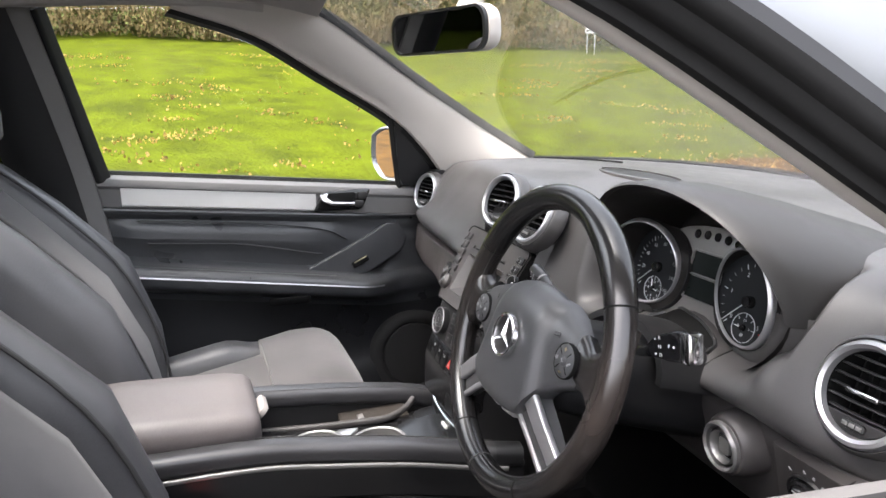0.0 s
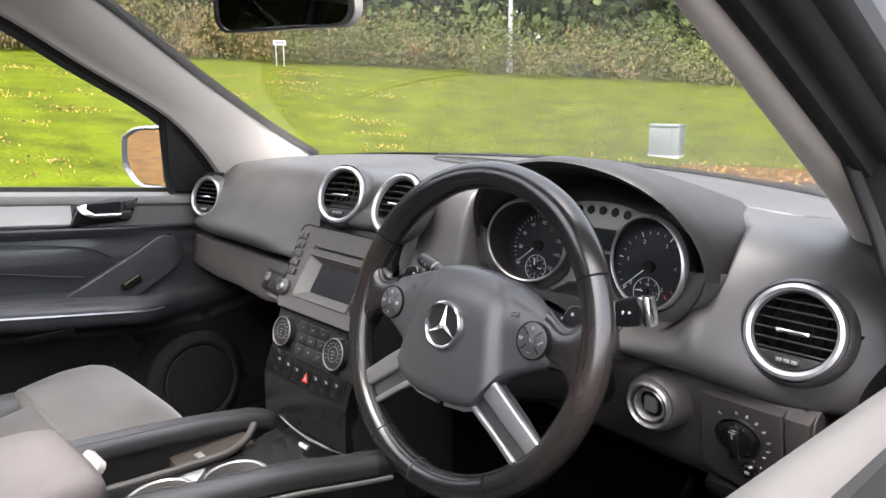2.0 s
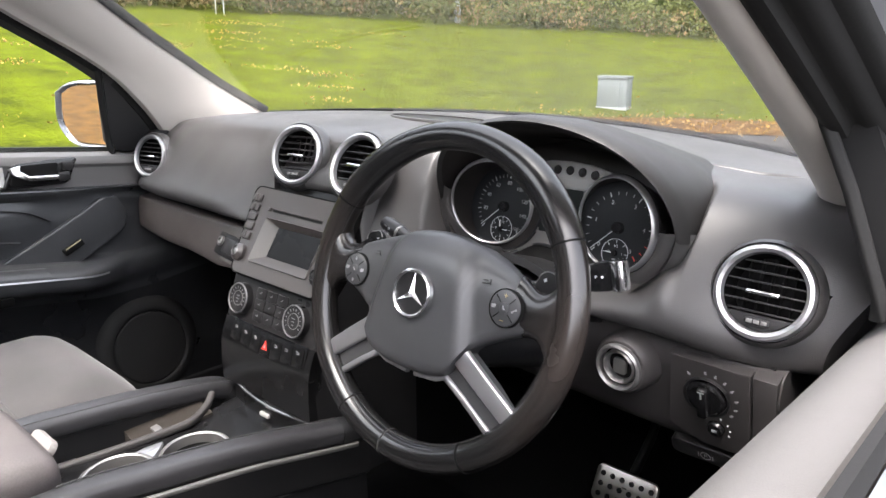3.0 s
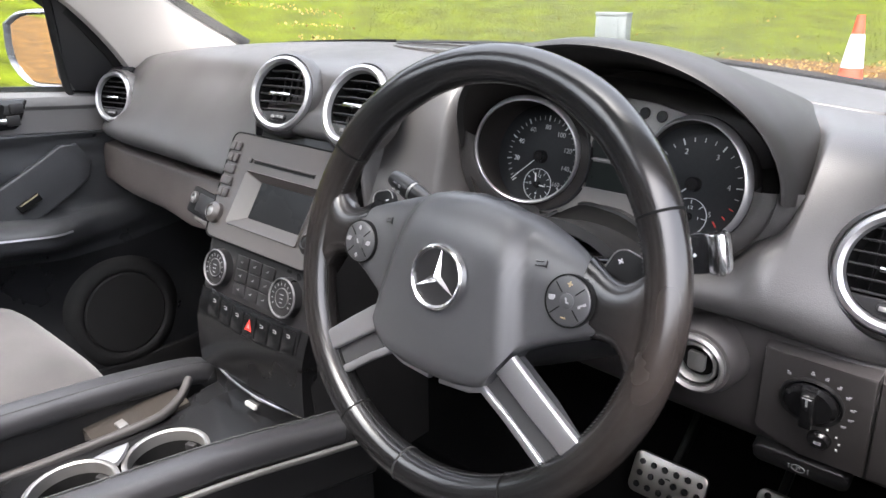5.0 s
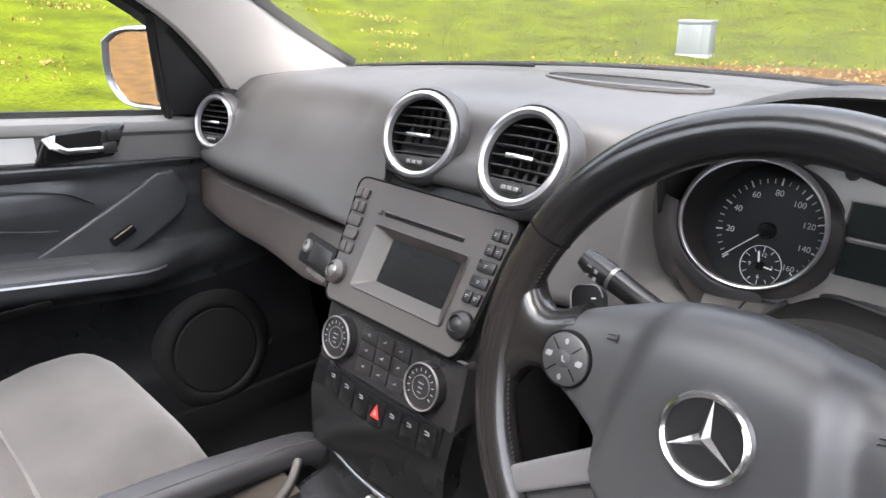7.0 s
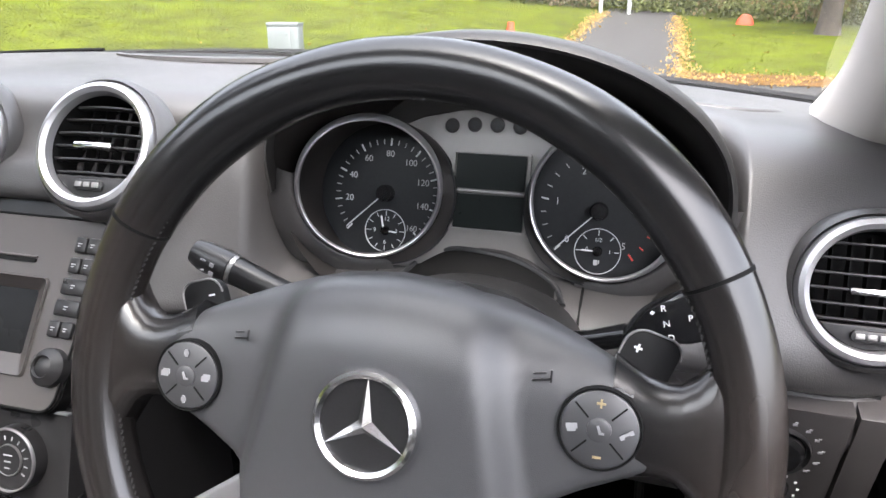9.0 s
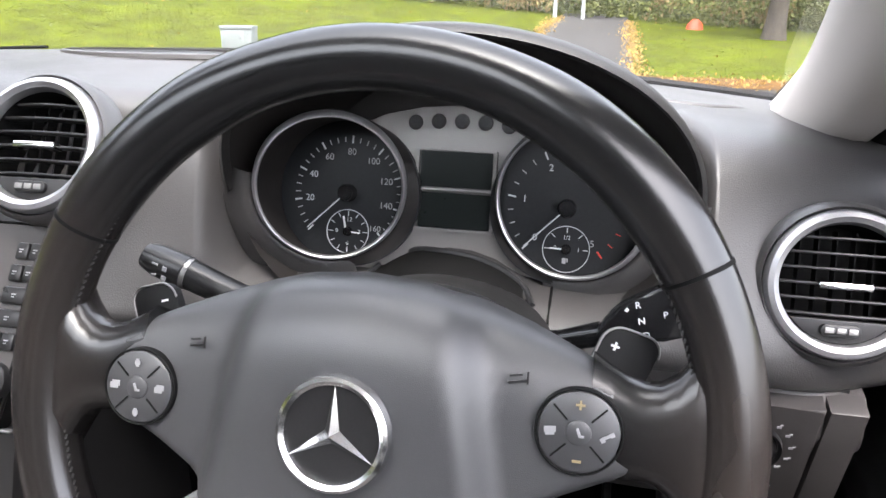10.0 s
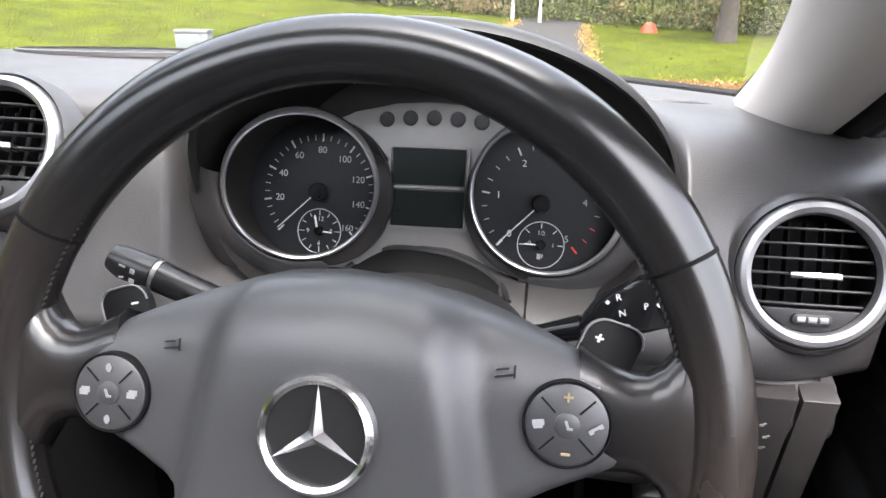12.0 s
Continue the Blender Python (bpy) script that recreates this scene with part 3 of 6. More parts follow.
def right_pillar():
    n = 26
    w, r, d = smooth_line(W_EDGE, n), smooth_line(RIDGE, n), smooth_line(SEAM, n)
    t = thing("pillar_right", (0.73, 0.5, 1.2), "pale grey cloth-covered windscreen pillar", "pillar", kind="structure")
    rings = []
    for p, q, e in zip(w, r, d):
        out = Vector((-0.016, -0.004, 0.006))
        rings.append([p + Vector((0.01, 0.012, 0.009)), p, p.lerp(q, 0.25) + out, p.lerp(q, 0.5) + 1.4 * out, p.lerp(q, 0.75) + out, p.lerp(q, 0.93) + 0.4 * out, q.lerp(e, 0.05) + Vector((0, -0.002, -0.002)), q.lerp(e, 0.25) + Vector((0, -0.008, -0.005)), q.lerp(e, 0.6) + Vector((0, -0.010, -0.006)), q.lerp(e, 0.9) + Vector((0, -0.006, -0.004)), e, e + Vector((0.03, 0.03, 0.01)), p.lerp(e, 0.5) + Vector((0.05, 0.04, 0.03))])
    part("trim", loft(rings), PILLAR, t, smooth=60)
    edge = [[p + Vector((-0.003, -0.004, 0.0)), p + Vector((-0.002, 0.003, 0.006)), p + Vector((0.012, 0.018, 0.016)), p + Vector((0.016, 0.012, 0.006))] for p in w]
    part("screen_seal", loft(edge), RUBBER, t, "black rubber strip along the windscreen")
    # ribbed black door seal, then the painted outer pillar
    f0 = smooth_line([(0.80, 0.43, 0.98), (0.775, 0.46, 1.06)] + SEAM, 36)
    seal = [(0, 0, 0), (0.002, -0.005, -0.004), (0.010, -0.008, -0.006), (0.019, -0.006, -0.005), (0.023, 0.003, 0.0), (0.027, 0.004, 0.001), (0.034, 0.002, -0.001), (0.045, 0.007, 0.0), (0.05, 0.017, 0.003), (0.054, 0.018, 0.003), (0.061, 0.022, 0.002), (0.067, 0.035, 0.0), (0.07, 0.047, 0.001), (0.03, 0.06, 0.03)]
    part("door_seal", loft([[p + Vector(o) for o in seal] for p in f0]), RUBBER, t, "ribbed black rubber door seal", smooth=50)
    skin = [(0.068, 0.046, -0.002), (0.076, 0.05, 0.006), (0.08, 0.07, 0.036), (0.075, 0.11, 0.08), (0.05, 0.16, 0.12), (0.03, 0.16, 0.11), (0.03, 0.07, 0.04)]
    part("outer_panel", loft([[p + Vector(o) for o in skin] for p in f0]), PAINT, t, "silver painted outer panel")


def left_pillar():
    n = 22
    w, d = smooth_line(W_EDGE, n), smooth_line(D_EDGE, n)
    rings = []
    for p, q in zip(w, d):
        mid = (p + q) / 2
        inward = Vector((-0.85, -0.5, 0.15))
        rings.append([p + Vector((0.01, 0.012, 0.009)), p, p.lerp(q, 0.2) + inward * 0.018, p.lerp(q, 0.42) + inward * 0.03, p.lerp(q, 0.64) + inward * 0.036, p.lerp(q, 0.84) + inward * 0.036, q + Vector((-0.034, 0.008, 0.004)), q + Vector((-0.026, -0.006, -0.004)), q + Vector((-0.01, -0.009, -0.006)), q + Vector((0.002, -0.006, -0.004)), q + Vector((0.03, 0.03, 0.01)), mid + Vector((0.07, 0.05, 0.03))])
    bm = loft(rings)
    t = thing("pillar_left", (-0.73, 0.5, 1.2), "pale grey cloth-covered windscreen pillar", "pillar", kind="structure")
    part("trim", mirrored(bm), PILLAR, t)
    edge = [[p + Vector((-0.003, -0.004, 0.0)), p + Vector((-0.002, 0.003, 0.006)), p + Vector((0.012, 0.018, 0.016)), p + Vector((0.016, 0.012, 0.006))] for p in w]
    bm = loft(edge)
    part("screen_seal", mirrored(bm), RUBBER, t, "black rubber strip along the windscreen")
    # black window seal, then the painted outer pillar
    f0 = smooth_line([(0.812, 0.405, 1.02), (0.797, 0.39, 1.095)] + D_EDGE, 34)
    seal = [[p + Vector((0.0, 0.0, 0.0)), p + Vector((0.004, -0.016, -0.014)), p + Vector((0.035, -0.022, -0.018)), p + Vector((0.062, -0.01, -0.008)), p + Vector((0.066, 0.012, 0.01)), p + Vector((0.03, 0.03, 0.02))] for p in f0]
    bm = loft(seal)
    part("window_seal", mirrored(bm), RUBBER, t, "black rubber window seal")
    skin = [[p + Vector((0.066, 0.0, 0.0)), p + Vector((0.075, 0.012, 0.012)), p + Vector((0.07, 0.055, 0.05)), p + Vector((0.045, 0.10, 0.08)), p + Vector((0.02, 0.11, 0.07)), p + Vector((0.03, 0.04, 0.03))] for p in f0]
    bm = loft(skin)
    part("outer_panel", mirrored(bm), PAINT, t, "silver painted outer panel")


left_pillar()
right_pillar()


def b_pillar(side):
    line = smooth_line([(0.80, -0.47, 0.55), (0.80, -0.50, 0.95), (0.785, -0.535, 1.2), (0.72, -0.575, 1.42), (0.64, -0.61, 1.6)], 16)
    t = thing("centre_pillar_left" if side < 0 else "centre_pillar_right", (side * 0.78, -0.53, 0.5), "black centre pillar with a grey edge strip", "pillar", kind="structure")
    bm = loft([[p + Vector((-0.02, -0.02, 0)), p + Vector((-0.035, -0.06, 0)), p + Vector((-0.035, -0.15, 0)), p + Vector((-0.01, -0.19, 0)), p + Vector((0.06, -0.19, 0)), p + Vector((0.06, -0.01, 0)), p + Vector((0.01, 0, 0))] for p in line])
    part("cover", mirrored(bm) if side < 0 else bm, BLACK, t)
    strip = loft([[p + Vector((-0.024, -0.012, 0)), p + Vector((-0.030, -0.022, 0)), p + Vector((-0.040, -0.05, 0)), p + Vector((-0.030, -0.05, 0)), p + Vector((-0.012, -0.01, 0))] for p in line])
    part("edge_strip", mirrored(strip) if side < 0 else strip, DOORTOP, t, "grey edge strip")


b_pillar(-1)
b_pillar(1)

for s in (-1, 1):
    rail = sweep([(s * 0.585, -0.14, 1.597), (s * 0.59, -0.25, 1.607), (s * 0.60, -0.42, 1.61), (s * 0.61, -0.62, 1.60), (s * 0.62, -0.8, 1.59)], rounded(0.07, 0.05, 0.018))
    tagged(part("trim", rail, HEADLINER), "grey cloth roof side rail over the door", "trim", kind="structure")

# roof with a glazed gap, added unseen over the front seats to light the cabin
def roof_point(u, y, e):
    """u from -1 to 1 across the car."""
    return Vector((0.62 * u * (1 if y > -2 else 0.97), y, 1.645 - e - 0.06 * abs(u) ** 3))


def roof_strip(u0, u1, stations):
    us = np.linspace(u0, u1, 9)
    return loft([[roof_point(u, y, e) for u in us] + [roof_point(u, y, e) + Vector((0.06 * u, 0, 0.07)) for u in us[::-1]] for y, e in stations])


front = [(-0.02, 0.03), (-0.08, 0.02), (-0.20, 0.005), (-0.26, 0.0)]
ceiling = joined(roof_strip(-1, 1, front), roof_strip(-1, -0.68, [(-0.26, 0.0), (-0.82, 0.0)]), roof_strip(0.68, 1, [(-0.26, 0.0), (-0.82, 0.0)]), roof_strip(-1, 1, [(-0.82, 0.0), (-1.6, 0.01), (-2.3, 0.05)]))
tagged(part("ceiling", ceiling, HEADLINER), "grey cloth headliner of the car", "ceiling", kind="structure")


def curtain(points_low, points_high, thick):
    """A pane between two lines, with a thickness outwards."""
    a, b = [Vector(p) for p in points_low], [Vector(p) for p in points_high]
    rows = [[p.lerp(q, s) for p, q in zip(a, b)] for s in np.linspace(0, 1, 8)]
    nrm = (a[-1] - a[0]).cross(b[len(b) // 2] - a[len(a) // 2]).normalized() * thick
    return loft([r + [p + nrm for p in reversed(r)] for r in rows])


def base_line(x):
    """The foot of the windscreen: y and z at x."""
    s = (x / 0.74) ** 2
    return 0.60 + 0.22 * (1 - s), 1.205 + 0.025 * (1 - s)


xs = np.linspace(-0.75, 0.75, 17)
low = [(x, base_line(x)[0] + 0.01, base_line(x)[1] - 0.02) for x in xs]
high = [(x * 0.76, -0.045 + 0.05 * (1 - (x / 0.74) ** 2), 1.60) for x in xs]
windscreen = tagged(part("window_1", curtain(low, high, -0.005), WINDSCREEN), "clear laminated car windscreen with a faint painted haze", "window", kind="structure")
windscreen.visible_shadow = False
added_roof_pane = tagged(part("added_window_2", box(-0.43, 0.43, -0.85, -0.23, 1.69, 1.695, 0), PANE), "clear pane in an unseen roof gap added to light the front seats", "window", kind="structure")
added_roof_pane.visible_shadow = False
# black printed band along the foot of the glass
bm = loft([[Vector((x, *base_line(x))) + Vector((0, dy, dz)) for dy, dz in ((-0.006, -0.012), (-0.008, 0.002), (0.008, 0.005), (0.03, -0.012))] for x in xs])
tagged(part("trim", bm, DEEP), "black rubber strip along the foot of the windscreen", "trim", kind="structure")

# outer body: scuttle and bonnet ahead, sides, tail and floor behind
bm = loft([[Vector((x * s, y + 0.16 * (1 - (x / 0.8) ** 2), z - 0.03 * (x / 0.8) ** 2)) for x in np.linspace(-0.8, 0.8, 15)] for s, y, z in ((0.98, 0.66, 1.165), (1.02, 0.78, 1.16), (1.06, 1.0, 1.135), (1.08, 1.4, 1.08), (1.05, 1.7, 1.0), (1.0, 1.84, 0.85), (1.0, 1.86, 0.5))], closed=False, caps=False)
bonnet = thing("bonnet", (0, 1.2, 1.0), "silver bonnet beyond the windscreen", "bonnet", kind="structure")
part("skin", bm, PAINT, bonnet)
for s, x0 in ((1, 0.05), (-1, -0.5)):
    part("wiper", sweep([(x0, 0.86, 1.172), (x0 + 0.22, 0.84, 1.186), (x0 + 0.52, 0.74, 1.176)], rounded(0.012, 0.012, 0.003, 2)), RUBBER, bonnet, "black wiper arm")
part("cowl", loft([[Vector((x, base_line(x)[0] + 0.02, 1.17)), Vector((x, base_line(x)[0] + 0.10, 1.155)), Vector((x, base_line(x)[0] + 0.10, 1.125)), Vector((x, base_line(x)[0] + 0.02, 1.135))] for x in np.linspace(-0.74, 0.74, 15)]), RUBBER, bonnet, "black plastic cowl")

floor = thing("floor", (0, -0.5, 0.42), "black carpeted car floor and sills", "floor", kind="structure")
part("carpet", box(-0.84, 0.84, -2.3, 0.55, 0.40, 0.45, 0.01), CARPET, floor)
part("bulkhead", loft([[Vector((x, 0.50, 0.43)), Vector((x, 0.72, 0.62)), Vector((x, 0.74, 1.15)), Vector((x, 0.78, 1.15)), Vector((x, 0.78, 0.6)), Vector((x, 0.52, 0.40))] for x in (-0.84, 0, 0.84)]), CARPET, floor)
for s in (-1, 1):
    part("sill", box(s * 0.76, s * 0.88, -2.3, 0.6, 0.40, 0.52, 0.012), BLACK, floor)
    part("kick_panel", box(s * 0.822, s * 0.86, 0.36, 0.82, 0.40, 1.15, 0.01), CARPET, floor)
wall_rear = thing("wall_rear", (0, -2.3, 0.5), "tail of the car behind the seats", "wall", kind="structure")
part("lower_panel", box(-0.84, 0.84, -2.36, -2.3, 0.4, 1.15, 0.01), BLACK, wall_rear)
# unseen tinted pane, added to hold back sky light from behind
pane = part("pane", curtain([(-0.78, -2.33, 1.14), (0.78, -2.33, 1.14)], [(-0.62, -2.31, 1.53), (0.62, -2.31, 1.53)], 0.004), PRIVACY, wall_rear, "dark tinted tail glass, added unseen to cut light from behind")
pane.visible_shadow = False
part("upper_rail", box(-0.66, 0.66, -2.36, -2.28, 1.52, 1.66, 0.01), HEADLINER, wall_rear)
for s in (-1, 1):
    part("post", sweep([(s * 0.8, -2.3, 1.1), (s * 0.64, -2.28, 1.6)], rounded(0.14, 0.12, 0.03)), HEADLINER, wall_rear)
    q = thing("wall_left_rear" if s < 0 else "wall_right_rear", (s * 0.82, -1.3, 0.5), "rear side of the car", "wall", kind="structure")
    part("panel", box(s * 0.80, s * 0.88, -2.3, -0.60, 0.4, 1.2, 0.01), BLACK, q)
    rp = part("pane", curtain([(s * 0.82, -2.25, 1.19), (s * 0.82, -0.66, 1.19)], [(s * 0.66, -2.2, 1.6), (s * 0.66, -0.72, 1.6)], 0.004), PRIVACY, q, "dark tinted rear side glass")
    rp.visible_shadow = False
    part("pillar", sweep([(s * 0.81, -1.55, 1.15), (s * 0.65, -1.55, 1.62)], rounded(0.12, 0.05, 0.02)), BLACK, q)

# ---- doors ----
HARD = mat("hard_door_plastic", (0.014, 0.0145, 0.0155), 0.34, vary=0.12, grain=700, bump=0.25)
LIP = mat("pale_bare_plastic", (0.3, 0.26, 0.17), 0.6, vary=0.08, bump=0)
def door(side):
    n = 40
    ys = np.linspace(-0.60, 0.42, n)
    left = side < 0
    t = thing("door_1" if left else "door_2", (side * 0.82, 0, 0.5), "black vinyl car door with a silver trim strip" + (" and closed window" if left else " and lowered window"), "door", kind="structure")

    def put(name, bm, material, label="", parent=None):
        return part(name, mirrored(bm) if left else bm, material, parent or t, label)

    # sill top and upper band
    out = 0.83 if left else 0.85
    shape = ((0.782, 0.075), (0.780, 0.03), (0.773, 0.022), (0.7735, 0.014), (0.779, 0.005), (0.79, 0.001)) if left else ((0.79, 0.09), (0.774, 0.068), (0.7675, 0.060), (0.7665, 0.053), (0.770, 0.044), (0.777, 0.034), (0.786, 0.025), (0.796, 0.016), (0.808, 0.009), (0.822, 0.004), (0.836, 0.0005))
    put("top_rail", loft([[Vector((a, y, belt(y) - b)) for a, b in shape] + [Vector((out - 0.01, y, belt(y) + 0.002)), Vector((out, y, belt(y) - 0.02)), Vector((out, y, belt(y) - 0.08))] for y in ys]), DOORTOP, "brown-grey moulded top rail")
    put("belt_seal", loft([[Vector((out - (0.015 if left else 0.006), y, belt(y) - 0.004)), Vector((out - (0.012 if left else 0.004), y, belt(y) + 0.012)), Vector((out + 0.002, y, belt(y) + 0.012)), Vector((out + 0.005, y, belt(y) - 0.004))] for y in ys]), RUBBER)
    put("outer_skin", loft([[Vector((out + 0.005, y, belt(y) - 0.01)), Vector((out + 0.028, y, belt(y) - 0.018)), Vector((0.93, y, 0.95)), Vector((0.93, y, 0.5)), Vector((0.87, y, 0.45)), Vector((0.835, y, 0.45))] for y in ys]), PAINT)
    # silver trim strip, tapering forward to the handle
    ss = np.linspace(-0.49, -0.01, 20)
    lowered = 0.0 if left else 0.055
    put("trim_strip", loft([[Vector((0.782, y, belt(y) - 0.022 - lowered)), Vector((0.7755, y, belt(y) - 0.026 - lowered)), Vector((0.7745, y, belt(y) - 0.068 - lowered)), Vector((0.782, y, belt(y) - 0.073 - lowered))] for y in ss]), STRIP, "satin silver trim strip")
    # padded card under it, with a swept crease, armrest and pocket
    rings, lower = [], []
    for y in np.linspace(-0.60, 0.52, 46):
        b = belt(y) - 0.075
        arm = lerp(y, [-0.6, 0.16, 0.30, 0.52], [0.976, 0.866, 0.87, 0.9])
        f = ease(y, 0.02, 0.28)
        pod = 0.068 * (1 - ease(y, 0.10, 0.25))
        puff = 0.016 * (1 - ease(y, -0.05, 0.09)) * ease(y, -0.54, -0.46)
        low = [(0.80, b), (0.773, b - 0.003), (0.776 + 0.012 * f, b - 0.016), (0.792 - 0.006 * f, b - 0.03), (0.793 - puff, b - 0.05), (0.790 - puff, b - 0.075), (0.792 - puff, (b + arm) / 2 + 0.0), (0.795, arm + 0.032), (0.788 - 0.75 * pod, arm + 0.018), (0.780 - pod, arm + 0.006), (0.778 - pod, arm - 0.012), (0.782 - 0.9 * pod, arm - 0.034), (0.792 - 0.45 * pod, arm - 0.052), (0.80, arm - 0.08), (0.802, 0.70), (0.79, 0.64), (0.775, 0.60), (0.772, 0.5)]
        line = smooth_line([(x, y, z) for x, z in low], 52)
        rings.append(line[:40] + [Vector((0.83, y, line[39].z)), Vector((0.83, y, b))])
        lower.append(line[39:] + [Vector((0.83, y, 0.48)), Vector((0.83, y, line[39].z))])
    put("door_card", loft(rings), DOORCARD)
    put("lower_card", loft(lower), HARD, "black hard plastic lower panel")
    put("armrest_strip", loft([[Vector((x - 0.068 * (1 - ease(y, 0.10, 0.25)) + 0.068, y, lerp(y, [-0.6, 0.16], [0.976, 0.866]) + dz)) for x, dz in ((0.722, 0.0), (0.708, 0.0), (0.7065, -0.0035), (0.722, -0.005))] for y in np.linspace(-0.52, 0.165, 30)]), SILVER, "thin silver strip along the armrest")
    put("armrest_pad", loft([[Vector((0.722 + dx, y, lerp(y, [-0.6, 0.16], [0.976, 0.866]) + dz)) for dx, dz in ((0.05, 0.006), (0.02, 0.02), (0.004, 0.019), (-0.008, 0.012), (-0.012, 0.005), (-0.009, 0.002), (0.05, 0.0))] for y in np.linspace(-0.52, 0.03, 26)]), DOORCARD)
    put("pad_crease", sweep([(0.7755 - 0.0, y, belt(y) - 0.165 - 0.03 * ease(y, -0.25, 0.06)) for y in np.linspace(-0.44, 0.0, 20)], circle(0.0022, 8)), BLACK)
    put("pad_seam", sweep(smooth_line([(0.7785, -0.46, belt(-0.46) - 0.108), (0.776, -0.2, belt(-0.2) - 0.108), (0.777, 0.0, belt(0.0) - 0.122), (0.784, 0.07, belt(0.07) - 0.15)], 24), circle(0.002, 8)), BLACK)
    bar_line = smooth_line([(0.786, -0.03, 0.872), (0.783, 0.04, 0.905), (0.781, 0.10, 0.935), (0.781, 0.16, 0.966), (0.784, 0.205, 0.992), (0.79, 0.232, 1.01)], 24)
    put("sweep_bar", sweep(bar_line, lambda q: rounded(0.014, 0.096 - 0.04 * ease(q, 0.8, 1.0), 0.006, 5)), DOORCARD, "smooth slanting bar")
    put("pull_recess", moved(plate(rounded(0.11, 0.022, 0.008), 0.004, 0.002), facing((0.7165, -0.10, 0.852), (-1, 0, -0.32))), DEEP)
    # handle in its bowl
    hy, hz = 0.062, 1.106 - lowered
    m = facing((0.7725, hy, hz), (-1, 0, 0.02))
    put("handle_bowl", moved(plate([(x - 0.5 * y, y) for x, y in rounded(0.135, 0.056, 0.010)], 0.012, 0.003), m), GLOSS, "black handle bowl")
    put("handle_recess", moved(plate([(x - 0.4 * y + 0.014, y) for x, y in rounded(0.088, 0.042, 0.008)], 0.004, 0.001), m @ pose(0, 0, 0.002)), DEEP)
    put("handle", moved(sweep([(0.052, 0.019, 0.004), (0.05, 0.006, 0.010), (0.03, -0.006, 0.013), (-0.03, -0.010, 0.011)], lambda s: rounded(0.026 - 0.015 * min(1, 2 * s), 0.008, 0.003, 3), up=(0, 0, 1)), m), CHROME, "chrome pull handle")
    put("lock_switch", moved(box(-0.058, -0.034, -0.021, -0.001, 0, 0.005, 0.002), m), BUTTON)
    put("lock_switch", moved(box(-0.068, -0.044, 0.002, 0.021, 0, 0.005, 0.002), m), BUTTON)
    # open slot of the switch panel, speaker and kick strip
    m = facing((0.7675, 0.106, 0.931), (-1, 0, 0.05)) @ pose(0, 0, 0, 0, 0, -26)
    put("switch_slot", moved(plate(rounded(0.048, 0.016, 0.002), 0.01, 0.001), m @ pose(0, 0, 0.001)), DEEP)
    put("switch_lip", moved(box(-0.022, 0.018, 0.0045, 0.0072, 0.0, 0.002, 0.0005), m), LIP)
    m = facing((0.775, 0.262, 0.632), (-1, 0, 0.12))
    put("speaker_surround", moved(revolve([(0.14, -0.03), (0.132, -0.012), (0.12, -0.003), (0.108, 0.002), (0.1, 0.002), (0.097, 0.0), (0.094, -0.003)], 64), m), RUBBER)
    put("speaker_grille", moved(revolve([(0, 0.004), (0.05, 0.0035), (0.09, 0.0), (0.0945, -0.004)], 64), m), RUBBER)
    put("pocket", loft([[Vector((0.785, y, 0.58)), Vector((0.72, y, 0.57)), Vector((0.715, y, 0.5)), Vector((0.80, y, 0.5))] for y in np.linspace(-0.5, 0.08, 10)]), BLACK)
    # sail panel at the foot of the window
    sail = [(0.20, 1.318), (0.232, 1.30), (0.30, 1.235), (0.352, 1.18), (0.385, 1.122), (0.24, 1.137), (0.228, 1.16)]
    put("sail_panel", loft([[Vector((side_x(z) + dx, y, z)) for y, z in sail] for dx in (-0.012, -0.008, 0.03)]), BLACK, "black triangular sail panel")
    put("sail_seal", sweep([(side_x(z) - 0.008, y, z) for y, z in ((0.19, 1.325), (0.205, 1.25), (0.225, 1.15), (0.23, 1.13))], rounded(0.014, 0.012, 0.004)), RUBBER)
    # frame of the window over and behind the pane
    put("frame_rear", sweep([(0.79, -0.53, 1.19), (0.735, -0.575, 1.4), (0.655, -0.61, 1.58)], rounded(0.03, 0.04, 0.008)), RUBBER)
    if left:
        a = [(0.806, y, belt(y)) for y in (-0.52, -0.3, 0.0, 0.21)]
        b = [(0.665, -0.60, 1.575), (0.66, -0.36, 1.585), (0.71, -0.02, 1.455), (0.765, 0.195, 1.325)]
        pane = put("pane", curtain(a, b, 0.004), PANE, "clear side window glass")
        pane.visible_shadow = False
    return t


door(-1)
door(1)

# ---- dashboard ----
def crest(x):
    return 1.252 - 0.05 * (x / 0.73) ** 2


def face_y(x):
    """How far ahead the dashboard's face stands."""
    return 0.262 - 0.045 * (1 - ease(abs(x - 0.015), 0.08, 0.42))


def groove_z(x):
    return lerp(x, [-0.82, -0.74, -0.445, -0.243, -0.116, -0.108, 0.124, 0.132, 0.2, 0.45, 0.58, 0.74], [1.038, 1.043, 1.062, 1.073, 1.083, 1.148, 1.148, 1.066, 1.058, 1.056, 1.054, 1.034])


def jut(x):
    """How far the lower face stands out towards the seats."""
    if -0.1165 < x < 0.126:
        return 0.0
    if x < 0:
        return face_y(x) - 0.016 - lerp(x, [-0.79, -0.7, -0.13], [0.258, 0.2455, 0.158])
    return max(0.02 * (1 - ease(x, 0.124, 0.24)), 0.024 * ease(x, 0.26, 0.45) * (1 - 0.5 * ease(x, 0.66, 0.8)))


def side_back(x):
    """How far the lower face falls back towards the doors."""
    return (0.16 if x < 0 else 0.45) * max(0.0, abs(x) - 0.56) ** 1.6


